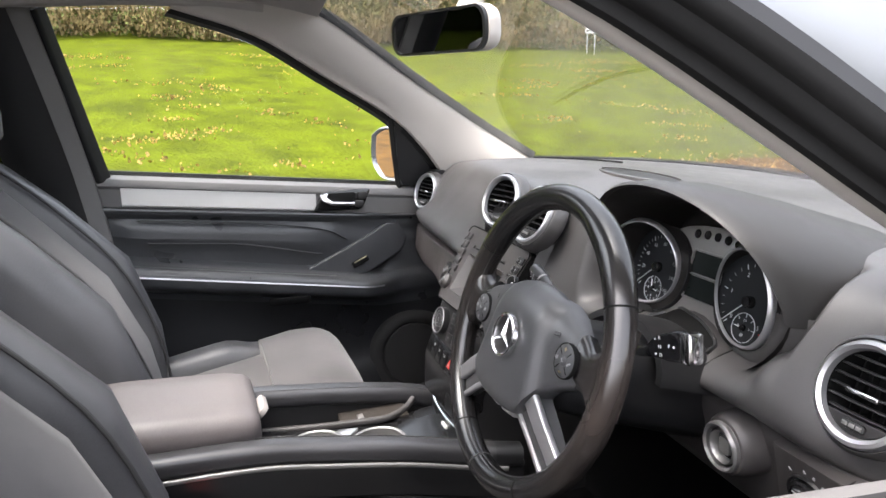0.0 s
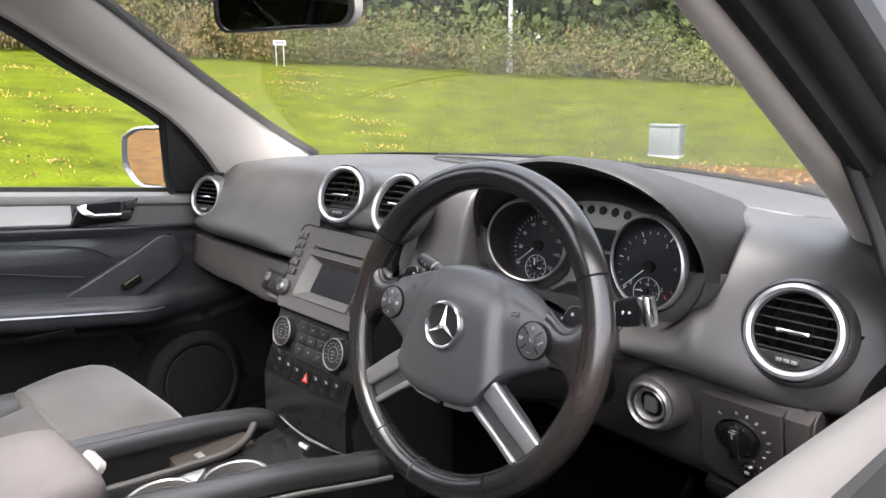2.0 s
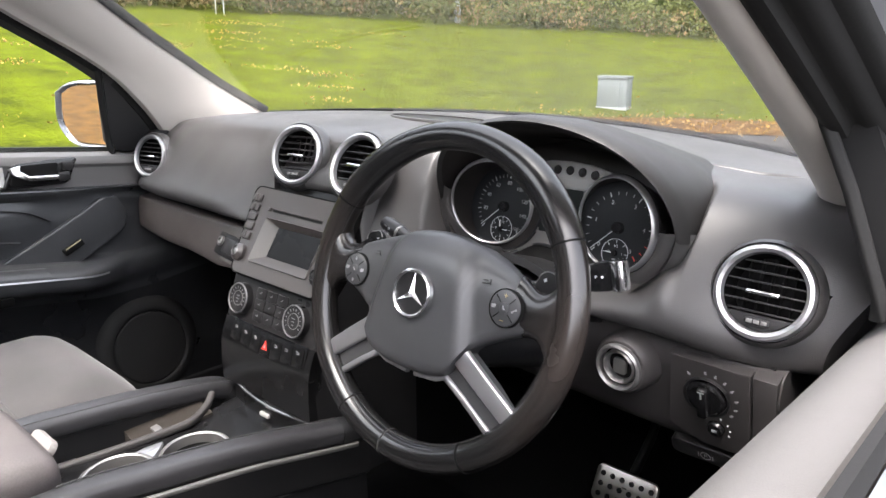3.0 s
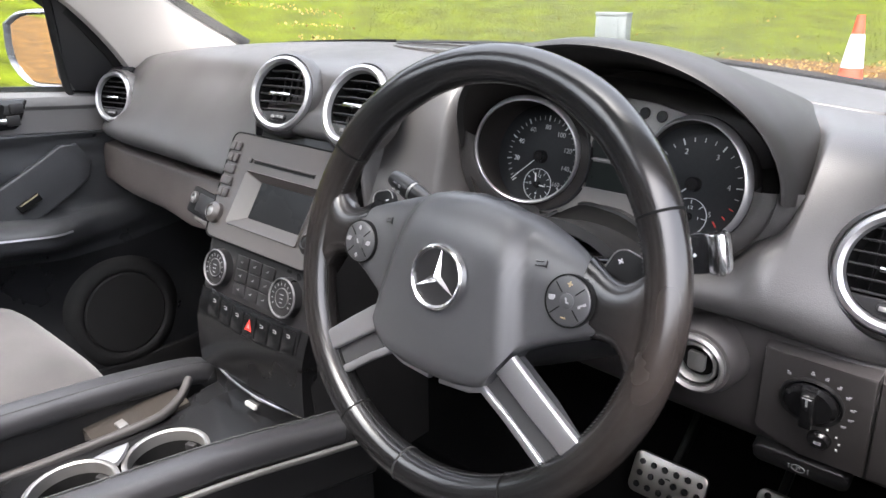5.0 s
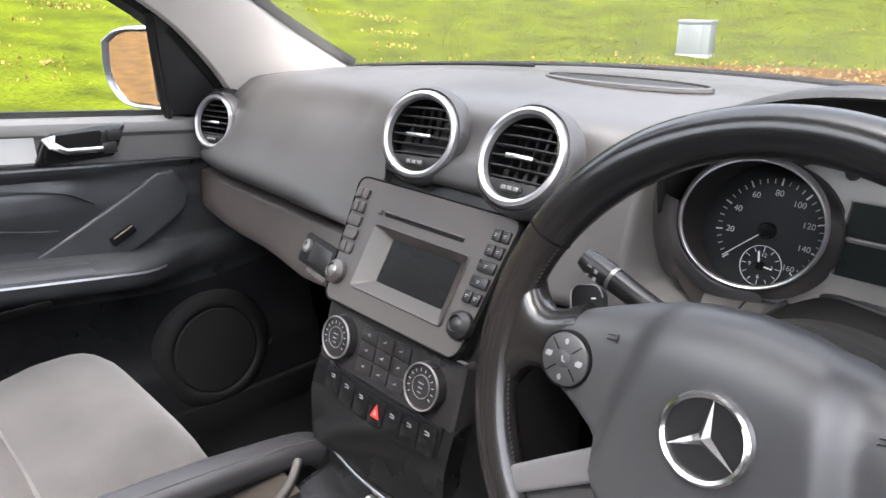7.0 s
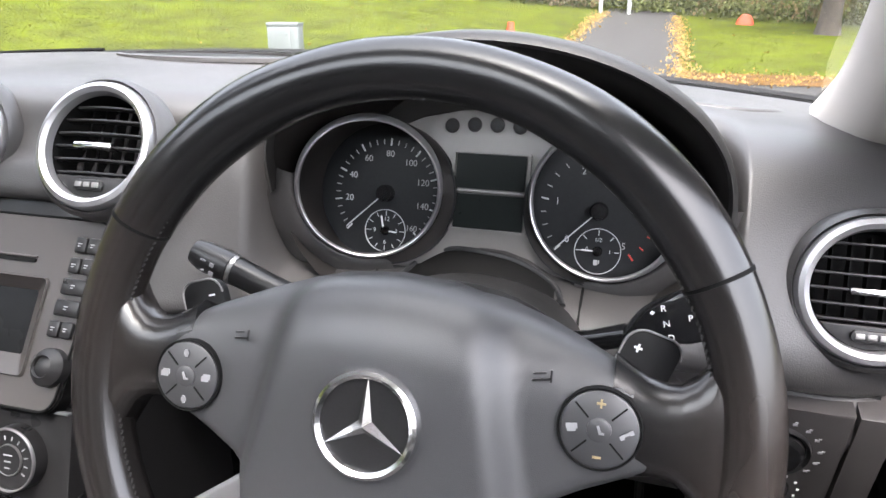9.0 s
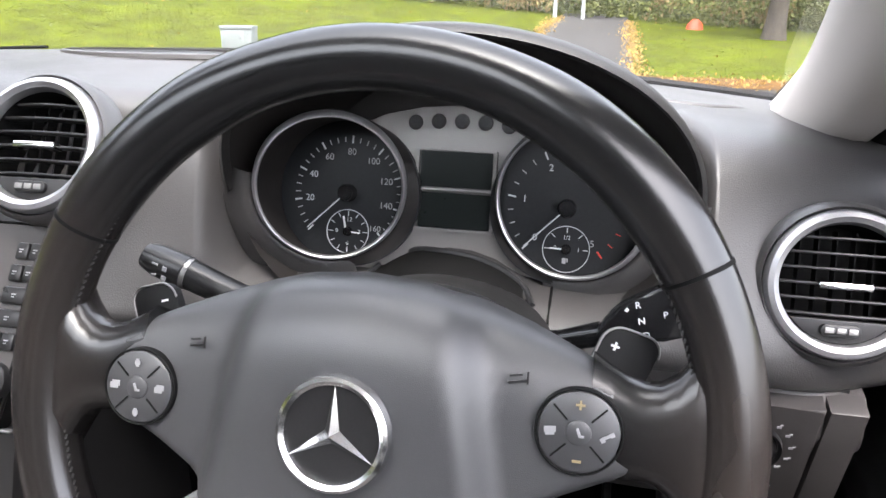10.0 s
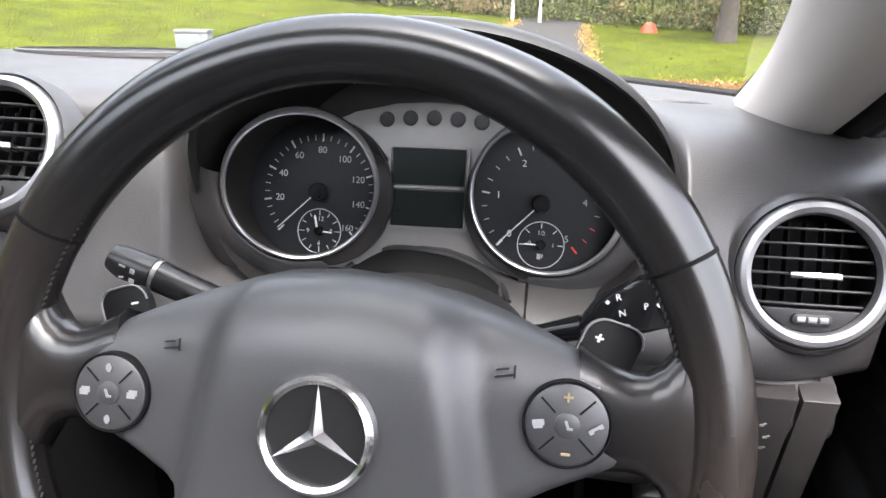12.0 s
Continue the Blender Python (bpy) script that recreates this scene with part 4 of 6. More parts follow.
def dash_profile(x):
    yb, zb = base_line(x)
    c, fy, gz = crest(x), face_y(x), groove_z(x)
    back = 0.45 * max(0.0, abs(x) - 0.56) ** 1.6 + 0.026 * ease(-x, 0.42, 0.70)
    wp = ease(-x, 0.13, 0.24) * (1 - ease(-x, 0.48, 0.66))
    k = 1 - ease(abs(x - 0.406), 0.168, 0.194)
    soft = 1 - (ease(0.406 - x, 0.10, 0.21) if x < 0.406 else ease(x - 0.406, 0.075, 0.165))
    mid = k if x < 0.406 else 1 - ease(x - 0.406, 0.12, 0.185)
    dip = 0.018 * max(0, 1 - ((x - 0.406) / 0.06) ** 2)
    j = jut(x)
    vent = (1 - ease(abs(x - 0.025), 0.09, 0.24))
    flush = (1 - ease(-x, 0.13, 0.32)) if x < -0.108 else 0.0
    low = side_back(x) if x < 0 else back
    edge = 0.003 * ease(abs(x - 0.006), 0.09, 0.128) if j == 0 else 0.0
    plain = [(fy + 0.045 + 0.012 * wp + back, c - 0.014), (fy + 0.008 + 0.012 * vent + 0.02 * wp + back, c - 0.05), (fy - 0.010 + 0.018 * vent + 0.012 * wp + 0.014 * flush - 0.5 * j + back, (c + gz) / 2 - 0.012), (fy - 0.020 + 0.014 * vent + 0.024 * flush - j + low, gz + 0.03), (fy - 0.016 - edge - j + low, gz + 0.006), (fy + 0.012 - j + low, gz - 0.004)]
    cut = [(0.35, c - 0.03), (0.345, 1.13), (0.305, 1.104 + dip), (fy + 0.004 - j, 1.086 + dip), (fy - 0.020 - j, gz + 0.008), (fy + 0.012 - j, gz - 0.004)]
    ctl = [(yb + 0.02, zb - 0.005), (yb - 0.06, zb + 0.002), (0.46 + back * 0.3, c + 0.001), (0.37 + back * 0.4, c)]
    ctl += [(a[0] + (b2[0] - a[0]) * q, a[1] + (b2[1] - a[1]) * q) for a, b2, q in zip(plain, cut, (k, k, mid, soft, soft, soft))]
    line = smooth_line([(x, y, z) for y, z in ctl], 40)
    over = max(0.0, (abs(x) - 0.52) / 0.28) ** 1.6
    for v in line:
        v.x -= math.copysign(over * (0.055 if x > 0 else 0.045) * ease(1.19 - v.z, 0.0, 0.14), x)
    return line + [Vector((x, max(fy, 0.30) + 0.10, gz - 0.004)), Vector((x, yb + 0.02, gz))]


dashboard = thing("dashboard", (0, 0.4, 1.0), "dark grey soft-touch dashboard under the windscreen", "dashboard")
stations = set(np.linspace(-0.80, 0.80, 81)) | {-0.117, -0.1155, -0.112, -0.1075, -0.104, 0.12, 0.1245, 0.128, 0.1325} | set(np.linspace(0.210, 0.240, 9)) | set(np.linspace(0.572, 0.602, 9)) | set(np.linspace(0.632, 0.737, 22)) | set(np.linspace(-0.763, -0.658, 22))
skin = loft([dash_profile(x) for x in sorted(stations)])
# round holes for the outer vents
for c, n in (((0.684, 0.248, 1.126), (0.0, -0.95, 0.30)), ((-0.711, 0.281, 1.1275), (0.22, -0.93, 0.28))):
    n = Vector(n).normalized()
    inside = [f for f in skin.faces if f.calc_center_median().y < 0.36 and ((f.calc_center_median() - Vector(c)) - n * (f.calc_center_median() - Vector(c)).dot(n)).length < 0.0465]
    bmesh.ops.delete(skin, geom=inside, context="FACES")
part("upper_panel", skin, DASH, dashboard, smooth=50)


def fascia_y(x, z):
    """The lower face: upright at the door, following the slope of the centre stack beside it."""
    near = 1 - ease(-x, 0.13, 0.46)
    return face_y(x) + side_back(x) - jut(x) - 0.010 + (0.12 + 0.5 * near) * (z - groove_z(x) + 0.03)


def fascia_profile(x):
    gz = groove_z(min(x, -0.117)) - 0.014
    low = lerp(x, [-0.82, -0.74, -0.54, -0.4, -0.25, -0.13], [0.943, 0.946, 0.957, 0.967, 0.981, 1.001])
    ctl = [(fascia_y(x, gz) + 0.03, gz), (fascia_y(x, gz) + 0.004, gz - 0.002), (fascia_y(x, gz - 0.008), gz - 0.009), (fascia_y(x, (gz + low) / 2), (gz + low) / 2), (fascia_y(x, low + 0.014) + 0.002, low + 0.012), (fascia_y(x, low) + 0.014, low), (fascia_y(x, low) + 0.06, low + 0.002)]
    return smooth_line([(x, y, z) for y, z in ctl], 24) + [Vector((x, 0.40, low + 0.004)), Vector((x, 0.40, gz))]


glove = part("glovebox_lid", loft([fascia_profile(x) for x in np.linspace(-0.80, -0.1085, 40)]), FASCIA, dashboard, "brown-grey glovebox lid", smooth=50)
# black strips behind the gaps, their colour standing in for the shade
part("groove_shade_backing", loft([[Vector((x, face_y(x) - jut(x) + 0.02 + dy + side_back(x), groove_z(x) + dz)) for dy, dz in ((0, -0.03), (0, 0.004), (0.02, 0.004), (0.02, -0.03))] for x in list(np.linspace(-0.79, -0.117, 24))]), DEEP, dashboard)
part("groove_shade_backing", loft([[Vector((x, 0.256 + dy, groove_z(x) + dz)) for dy, dz in ((0, -0.03), (0, 0.004), (0.03, 0.004), (0.03, -0.03))] for x in list(np.linspace(0.2, 0.705, 24))]), RUBBER, dashboard)
LOCKPLATE = facing((-0.205, fascia_y(-0.205, 1.026) - 0.001, 1.026), (-0.153, -1, 0.555))
part("glovebox_lock_plate", moved(box(-0.05, 0.04, -0.021, 0.021, -0.02, 0.003, 0.004), LOCKPLATE), PADDLE, glove, "black lock plate")
part("glovebox_lock", moved(revolve([(0, 0.004), (0.004, 0.004), (0.005, 0.0065), (0.009, 0.006), (0.010, 0.0)], 24), LOCKPLATE @ pose(-0.032, 0.004, 0.001)), DARKMETAL, glove, "round key lock")
part("lock_finger_rest", moved(box(-0.02, 0.036, -0.014, 0.014, 0.001, 0.0045, 0.002), LOCKPLATE), BUTTON, glove)
part("pull_edge", moved(box(-0.02, 0.036, -0.030, -0.021, -0.012, 0.0005, 0.003), LOCKPLATE), FASCIA, glove)
# speaker grille let into the top
bm = loft([[Vector((0.075 + a * 0.105, 0.415 + 0.03 * b, crest(0.07) + 0.004 + dz)) for a, b in circle(1.0, 40)] for dz in (-0.01, 0.0)])
part("speaker_grille", bm, BLACK, dashboard, "black oval speaker grille")
bm = loft([[Vector((0.075 + a * (0.108 + g2), 0.415 + (0.033 + g2) * b, crest(0.07) + 0.001 + dz)) for a, b in circle(1.0, 40)] for g2, dz in ((0, 0), (0.0, 0.005), (0.004, 0.004), (0.005, 0.0))], loop=True)
part("grille_rim", bm, DASH, dashboard)
# raised ledge between the hood and the right pillar
ledge = []
for x in np.linspace(0.50, 0.665, 14):
    yc = lerp(x, [0.50, 0.55, 0.61, 0.665], [0.425, 0.42, 0.435, 0.49])
    h = 0.0045 * ease(x, 0.50, 0.55) * (1 - ease(x, 0.63, 0.665)) + 0.0005
    z0, yb = crest(x) - 0.001, base_line(x)[0]
    ledge.append([Vector((x, yc, z0 - 0.01)), Vector((x, yc - 0.001, z0 + 0.3 * h)), Vector((x, yc + 0.001, z0 + 0.85 * h)), Vector((x, yc + 0.006, z0 + h)), Vector((x, (yc + yb) / 2, z0 + 0.8 * h)), Vector((x, yb - 0.02, base_line(x)[1] - 0.002)), Vector((x, yb - 0.02, z0 - 0.03))])
part("top_ledge", loft(ledge), DASH, dashboard, smooth=60)
# shut lines on the top
for x0, x1, y0 in ((-0.62, -0.16, 0.50),):
    part("shut_line", sweep([(x, y0 + 0.04 * (1 - (x / 0.7) ** 2), crest(x) - 0.0005 - 0.02 * ease(abs(x), 0.5, 0.74)) for x in np.linspace(x0, x1, 14)], circle(0.0022, 6)), DEEP, dashboard)

# lower panel at the driver's knees
def knee_profile(x):
    gz, fy = groove_z(x), face_y(x)
    low = lerp(x, [0.12, 0.3, 0.5, 0.8], [0.86, 0.9, 0.885, 0.875])
    ctl = [(fy + 0.06, gz + 0.012), (0.258, gz + 0.002), (0.247, gz - 0.014), (0.246, gz - 0.035), (0.258, 0.985), (0.276, 0.93), (0.30, low + 0.02), (0.35, low)]
    return smooth_line([(x, y, z) for y, z in ctl], 20) + [Vector((x, fy + 0.25, low)), Vector((x, fy + 0.25, gz))]


part("knee_panel", loft([knee_profile(x) for x in np.linspace(0.14, 0.716, 40)]), KNEE, dashboard, "dark grey knee panel", smooth=50)


# arched near-black sheet painting the steering column opening's shade, with a thin raised lip
def on_dash(x, z, out):
    """The point of the dashboard's face at x and height z, stood out towards the driver."""
    face = sorted((v.z, v.y) for v in dash_profile(x)[:38] if v.z < 1.17)
    y = float(np.interp(z, [a for a, b in face], [b for a, b in face]))
    return Vector((x, y - out, z + 0.3 * out))


def column_arch(x):
    return 1.116 - 0.028 * (abs(x - 0.402) / 0.072) ** 2.2


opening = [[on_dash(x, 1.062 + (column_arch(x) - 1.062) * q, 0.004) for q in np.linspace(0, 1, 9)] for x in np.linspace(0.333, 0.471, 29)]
part("column_shade_sheet", loft(opening, closed=False, caps=False), DEEP, dashboard, "near-black arched sheet painting the shade of the steering column opening")
part("opening_lip", sweep([on_dash(x, column_arch(x), 0.004) for x in np.linspace(0.331, 0.473, 25)], circle(0.0026, 8)), HARD, dashboard)
for x in (0.312, 0.486):
    part("shut_line", sweep([on_dash(x, z, 0.0006) for z in np.linspace(1.066, 1.106, 6)], circle(0.0011, 6)), DEEP, dashboard)


# ---- round air vents ----
def air_vent(x, y, z, normal, r, label):
    m = facing((x, y, z), normal)
    t = thing("air_vent", m, label, "air vent", "round dashboard air vents", world_coords=False)
    k = r / 0.051
    ring = [(0.051, -0.02), (0.0512, 0.0), (0.0495, 0.005), (0.046, 0.0065), (0.0425, 0.004), (0.041, -0.002), (0.0405, -0.03)]
    part("ring", revolve([(a * k, b) for a, b in ring], 64), SILVER, t, "satin silver ring")
    part("collar", revolve([(0.0575 * k, -0.022), (0.0565 * k, -0.004), (0.053 * k, 0.0005), (0.051 * k, -0.004), (0.051 * k, -0.03)], 64), DASH, t)
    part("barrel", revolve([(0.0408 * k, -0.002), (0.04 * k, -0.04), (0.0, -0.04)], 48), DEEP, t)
    for i in range(6):
        h = (0.031 - 0.0105 * i) * k
        w = math.sqrt(max(1e-5, (0.0405 * k) ** 2 - h * h))
        sl = sweep([(-w, h, -0.008), (-w / 2, h, -0.0055), (0, h, -0.0045), (w / 2, h, -0.0055), (w, h, -0.008)], rounded(0.002 * k, 0.0075, 0.0009, 2), up=(0, 0, 1))
        part("slat", sl, BLACK, t)
    for i in range(5):
        v = (-0.024 + 0.012 * i) * k
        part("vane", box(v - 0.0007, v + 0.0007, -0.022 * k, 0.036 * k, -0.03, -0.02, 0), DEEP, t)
    part("tab", box(-0.017 * k, 0.017 * k, -0.0035 * k, 0.0015 * k, -0.006, 0.005, 0.0015), CHROME, t, "chrome direction tab")
    seg = [(0.0405 * k * math.cos(a), 0.0405 * k * math.sin(a)) for a in np.linspace(radians(217), radians(323), 16)]
    part("lower_plate", moved(plate(seg, 0.008, 0.001), at(0, 0, -0.001)), BUTTON, t)
    wheel = part("thumb_wheel", moved(plate(rounded(0.026 * k, 0.0085 * k, 0.004 * k), 0.003, 0.001), at(0, -0.0315 * k, 0.002)), BLACK, t, "small ribbed thumb wheel")
    for i in range(3):
        part("rib", box((-0.0075 + 0.0075 * i - 0.003) * k, (-0.0075 + 0.0075 * i + 0.003) * k, -0.0335 * k, -0.0295 * k, 0.0015, 0.003, 0.0004), DARKMETAL, wheel)
    return t


air_vent(-0.711, 0.281, 1.1275, (0.22, -0.93, 0.28), 0.051, "silver-ringed round air vent at the passenger door")
air_vent(-0.0535, 0.209, 1.202, (0.21, -0.93, 0.34), 0.051, "silver-ringed round air vent over the radio")
air_vent(0.110, 0.194, 1.204, (0.02, -0.89, 0.46), 0.0515, "silver-ringed round air vent over the radio")
air_vent(0.684, 0.248, 1.126, (0.0, -0.95, 0.30), 0.0515, "silver-ringed round air vent at the driver door")


# ---- instrument cluster ----
HOOD = mat("hood_soft_plastic", (0.018, 0.0172, 0.0168), 0.5, vary=0.14, grain=900, bump=0.35, depth=0.0006, spec=0.4)
LINER = mat("hood_lining", (0.015, 0.0135, 0.013), 0.55, vary=0.15, grain=900, bump=0.2, spec=0.2)
def arch(s, y, w, base, top):
    a = math.pi * s
    return Vector((0.408 - w * math.cos(a), y, base + (top - base) * max(0.0, math.sin(a)) ** 0.85))


hood = []
ts = np.linspace(0, 1, 37)
for y, w, base, top in ((0.205, 0.175, 1.165, 1.286), (0.196, 0.177, 1.163, 1.289), (0.2, 0.181, 1.160, 1.293), (0.23, 0.184, 1.155, 1.294), (0.29, 0.188, 1.15, 1.287), (0.37, 0.193, 1.15, 1.267), (0.47, 0.198, 1.15, 1.238)):
    hood.append([arch(s, y + 0.05 * (abs(s - 0.5) * 2) ** 2, w, base, top) for s in ts])
inner = [[arch(s, y + 0.05 * (abs(s - 0.5) * 2) ** 2, w, base, top) for s in ts] for y, w, base, top in ((0.33, 0.163, 1.08, 1.255), (0.27, 0.167, 1.13, 1.268), (0.215, 0.171, 1.163, 1.279))]
cluster = thing("instrument_cluster", (0.404, 0.297, 1.1), "black instrument cluster with two silver-ringed dials", "instrument cluster")
part("hood", loft(hood, closed=False, caps=False), HOOD, cluster, "black soft-touch hood", smooth=60)
part("hood_lining", loft(inner + hood[:1], closed=False, caps=False), LINER, cluster, "black hood lining", smooth=60)
# dark bowl behind the dials
part("bowl", loft([[Vector((0.405 + a * 0.172 * g3, y + 0.03 * b, 1.158 + b * 0.102 * g3)) for a, b in circle(1, 40)] for y, g3 in ((0.262, 1.0), (0.30, 0.97), (0.345, 0.9), (0.347, 0.02))], caps=False), LINER, cluster)
CN = Vector((0, -0.97, 0.243)).normalized()


def on_cluster(x, z, out=0.0):
    """A pose on the cluster's plate, out metres towards the driver."""
    m = facing((x, 0.297 - (z - 1.16) * -0.25, z), CN)
    return m @ pose(0, 0, out)


DISPLAY = mat("blank_display_film", (0.011, 0.0135, 0.013), 0.3, vary=0.06, bump=0, spec=0.16)
outline = [(-0.145, -0.02), (-0.125, -0.062), (-0.07, -0.068), (-0.045, -0.058), (0.0, -0.05), (0.045, -0.058), (0.07, -0.068), (0.125, -0.062), (0.145, -0.02), (0.12, 0.04), (0.062, 0.066), (0.03, 0.073), (0.0, 0.075), (-0.03, 0.073), (-0.062, 0.066), (-0.12, 0.04)]
face = part("face_plate", moved(plate(outline, 0.01, 0.001), on_cluster(0.404, 1.155, 0.001)), CLUSTER, cluster, "satin grey face plate")
for k in range(5):
    part("warning_lamp", moved(revolve([(0, 0.0012), (0.0055, 0.0012), (0.0062, 0.0)], 24), on_cluster(0.3675 + 0.019 * k, 1.2135 + 0.002 * (1 - ((k - 2) / 2) ** 2), 0.002)), GLOSS, face, "dark round lamp window")
for z in (1.178, 1.146):
    part("display", moved(plate(rounded(0.0585, 0.0285, 0.001), 0.002), on_cluster(0.403, z, 0.003)), DISPLAY, face, "dark blank display")
part("display_bar", moved(box(-0.031, 0.031, -0.0009, 0.0009, 0, 0.004, 0.0003), on_cluster(0.403, 1.162, 0.001)), DARKMETAL, face)
part("display_bezel", moved(holed(rounded(0.066, 0.067, 0.002), rounded(0.0605, 0.0625, 0.001), 0.004), on_cluster(0.403, 1.162, 0.005)), CLUSTER, face)
for s in (-1, 1):
    part("clip_slot", moved(plate(rounded(0.007, 0.003, 0.0012), 0.001), on_cluster(0.404 + s * 0.05, 1.098, 0.003)), DEEP, face)


PRINT = mat("dial_print", (0.42, 0.43, 0.44), 0.6, vary=0.05, bump=0)


def gauge(x, name, label, steps, sub):
    """A deep round dial with ticks, numbers, needle and a small dial under the pivot."""
    dx, dz = (0.0035, -0.003) if sub == "clock" else (-0.0035, -0.004)
    m = on_cluster(x + dx, 1.158 + dz, 0.008)
    # the ring stands turned towards the driver on a slanting tube
    ring = facing(*((0.310, 0.2607, 1.166), (0.309, -0.948, -0.03)) if sub == "clock" else ((0.495, 0.2675, 1.1645), (-0.217, -0.975, 0.04)))
    d = part("dial", moved(revolve([(0, 0), (0.0605, 0.0), (0.0605, -0.004)], 48), m), DIAL, cluster, label)
    bezel = [(0.0563, -0.004), (0.0566, -0.0008), (0.0575, 0.0), (0.0588, -0.0008), (0.0604, -0.004), (0.0612, -0.0085), (0.0608, -0.0095)]
    part("bezel", moved(revolve(bezel, 72), ring), SILVER, cluster, "satin silver bezel ring")

    def hoop(pose_at, r, h):
        return [pose_at @ Vector((r * a, r * b, h)) for a, b in circle(1, 72)]

    part("bezel_sleeve", loft([hoop(ring, 0.0609, -0.009), hoop(ring, 0.0615, -0.012), hoop(m, 0.0605, -0.002), hoop(m, 0.0605, -0.012)], caps=False), LINER, cluster)
    part("bezel_wall", loft([hoop(ring, 0.0564, -0.003), hoop(ring, 0.0563, -0.006), hoop(m, 0.059, 0.0005)], caps=False), LINER, cluster)
    first, step, numbers, minors, red = steps
    big, small, reds = [], [], []
    n = (len(numbers) - 1) * minors
    for k in range(n + 1):
        a = radians(first + step * k / minors)
        major = k % minors == 0
        r0, l, w = (0.0405, 0.0062, 0.0013) if major else (0.0415, 0.0042, 0.0008)
        row = ((r0 + l / 2) * math.cos(a), (r0 + l / 2) * math.sin(a), l, w, math.degrees(a))
        (reds if k / minors > red else big if major else small).append(row)
    for rows, material in ((big, PRINT), (small, DIMWHITE), (reds, RED)):
        for row in rows:
            part("tick_mark", moved(bars([row]), m @ pose(0, 0, 0.0008)), material, d)
    for k, text in enumerate(numbers):
        if text:
            a = radians(first + step * k)
            far = 0.037 if text == "160" else 0.0335
            part("number", moved(lettering(text, 0.0068 if text == "160" else 0.0075), m @ pose(far * math.cos(a), far * math.sin(a), 0.0006)), DIMWHITE if k > 2 else PRINT, d)
    a = radians(first - 1)
    part("needle", moved(joined(moved(box(-0.004, 0.044, -0.00045, 0.00045, 0.006, 0.007, 0.0002), pose(0, 0, 0, 0, 0, math.degrees(a)))), m), PRINT, d, "thin white needle")
    part("needle_hub", moved(revolve([(0, 0.009), (0.006, 0.009), (0.0072, 0.007), (0.0074, 0)], 24), m), GLOSS, d)
    q = m @ pose(0.0015, -0.0315, 0.002)
    s = part("small_dial", moved(revolve([(0.0176, 0.0), (0.0176, 0.0008), (0.0182, 0.0008), (0.0182, 0.0)], 48), q), PRINT, d, "small dial in a white ring")
    if sub == "clock":
        for k in range(12):
            part("tick_mark", moved(bars([(0.0148 * math.cos(radians(30 * k)), 0.0148 * math.sin(radians(30 * k)), 0.0036 if k % 3 else 0.0045, 0.0006, 30 * k)]), q), PRINT, d)
        for text, dx, dy in (("12", 0.001, 0.0098), ("6", 0, -0.0098), ("9", -0.0095, 0), ("3", 0.0098, 0)):
            part("number", moved(lettering(text, 0.005), q @ pose(dx, dy, 0.0004)), PRINT, d)
        part("needle", moved(bars([(0.005, -0.0003, 0.011, 0.001, -4), (-0.0022, 0.0062, 0.0015, 0.013, 12)]), q @ pose(0, 0, 0.002)), WHITE, d)
    else:
        for k in range(5):
            part("tick_mark", moved(bars([(0.0148 * math.cos(radians(45 * k)), 0.0148 * math.sin(radians(45 * k)), 0.004, 0.0007, 45 * k)]), q), PRINT, d)
        for text, dx, dy in (("1/2", 0.0, 0.009), ("0", -0.0085, 0.001), ("1", 0.0095, 0)):
            part("number", moved(lettering(text, 0.0045), q @ pose(dx, dy, 0.0004)), PRINT, d)
        part("needle", moved(bars([(-0.006, 0.0002, 0.013, 0.001, 178)]), q @ pose(0, 0, 0.002)), WHITE, d)
        part("pump_symbol", moved(bars([(-0.001, -0.009, 0.003, 0.0042, 0), (0.0015, -0.0085, 0.001, 0.003, 0)]), q), DIMWHITE, d)
    part("needle_hub", moved(revolve([(0, 0.004), (0.0032, 0.004), (0.004, 0.002), (0.004, 0)], 16), q), GLOSS, d)


def dial_skirt(centre, normal, a0, a1):
    """The dashboard's skin rising to the foot of a dial's tube."""
    ring = facing(centre, normal)
    rows = []
    for k in range(25):
        a = radians(a0 + (a1 - a0) * k / 24)
        u = Vector((math.cos(a), math.sin(a), 0))
        foot = ring @ (u * 0.0622 + Vector((0, 0, -0.0075)))
        way = Vector((u.x, 0, u.y))
        rows.append([foot + Vector((0, 0.02, 0)), foot, foot + way * 0.002 + Vector((0, -0.0015, 0)), foot + way * 0.010 + Vector((0, -0.001, 0)), foot + way * 0.03 + Vector((0, 0.008, 0)), foot + way * 0.06 + Vector((0, 0.026, 0))])
    return loft(rows, closed=False, caps=False)


part("skirt", dial_skirt((0.310, 0.2607, 1.166), (0.309, -0.948, -0.03), 168, 285), DASH, cluster, smooth=60)
part("skirt", dial_skirt((0.495, 0.2675, 1.1645), (-0.217, -0.975, 0.04), 255, 362), DASH, cluster, smooth=60)
gauge(0.312, "dial", "black speedometer dial with white numbers", (224, -34.2, ["", "20", "40", "60", "80", "100", "120", "140", "160"], 4, 99), "clock")
gauge(0.4965, "dial", "black rev counter dial with white numbers", (226, -55.5, ["0", "1", "2", "3", "4", "5"], 4, 4.3), "fuel")

# ---- steering wheel ----
WHEEL = facing((0.405, 0.008, 1.122), (0, -0.956, 0.292))
steering = thing("steering_wheel", WHEEL, "worn black leather steering wheel with silver lower spokes", "steering wheel", world_coords=False)
RIM_R, RIM_W = 0.1745, -0.031


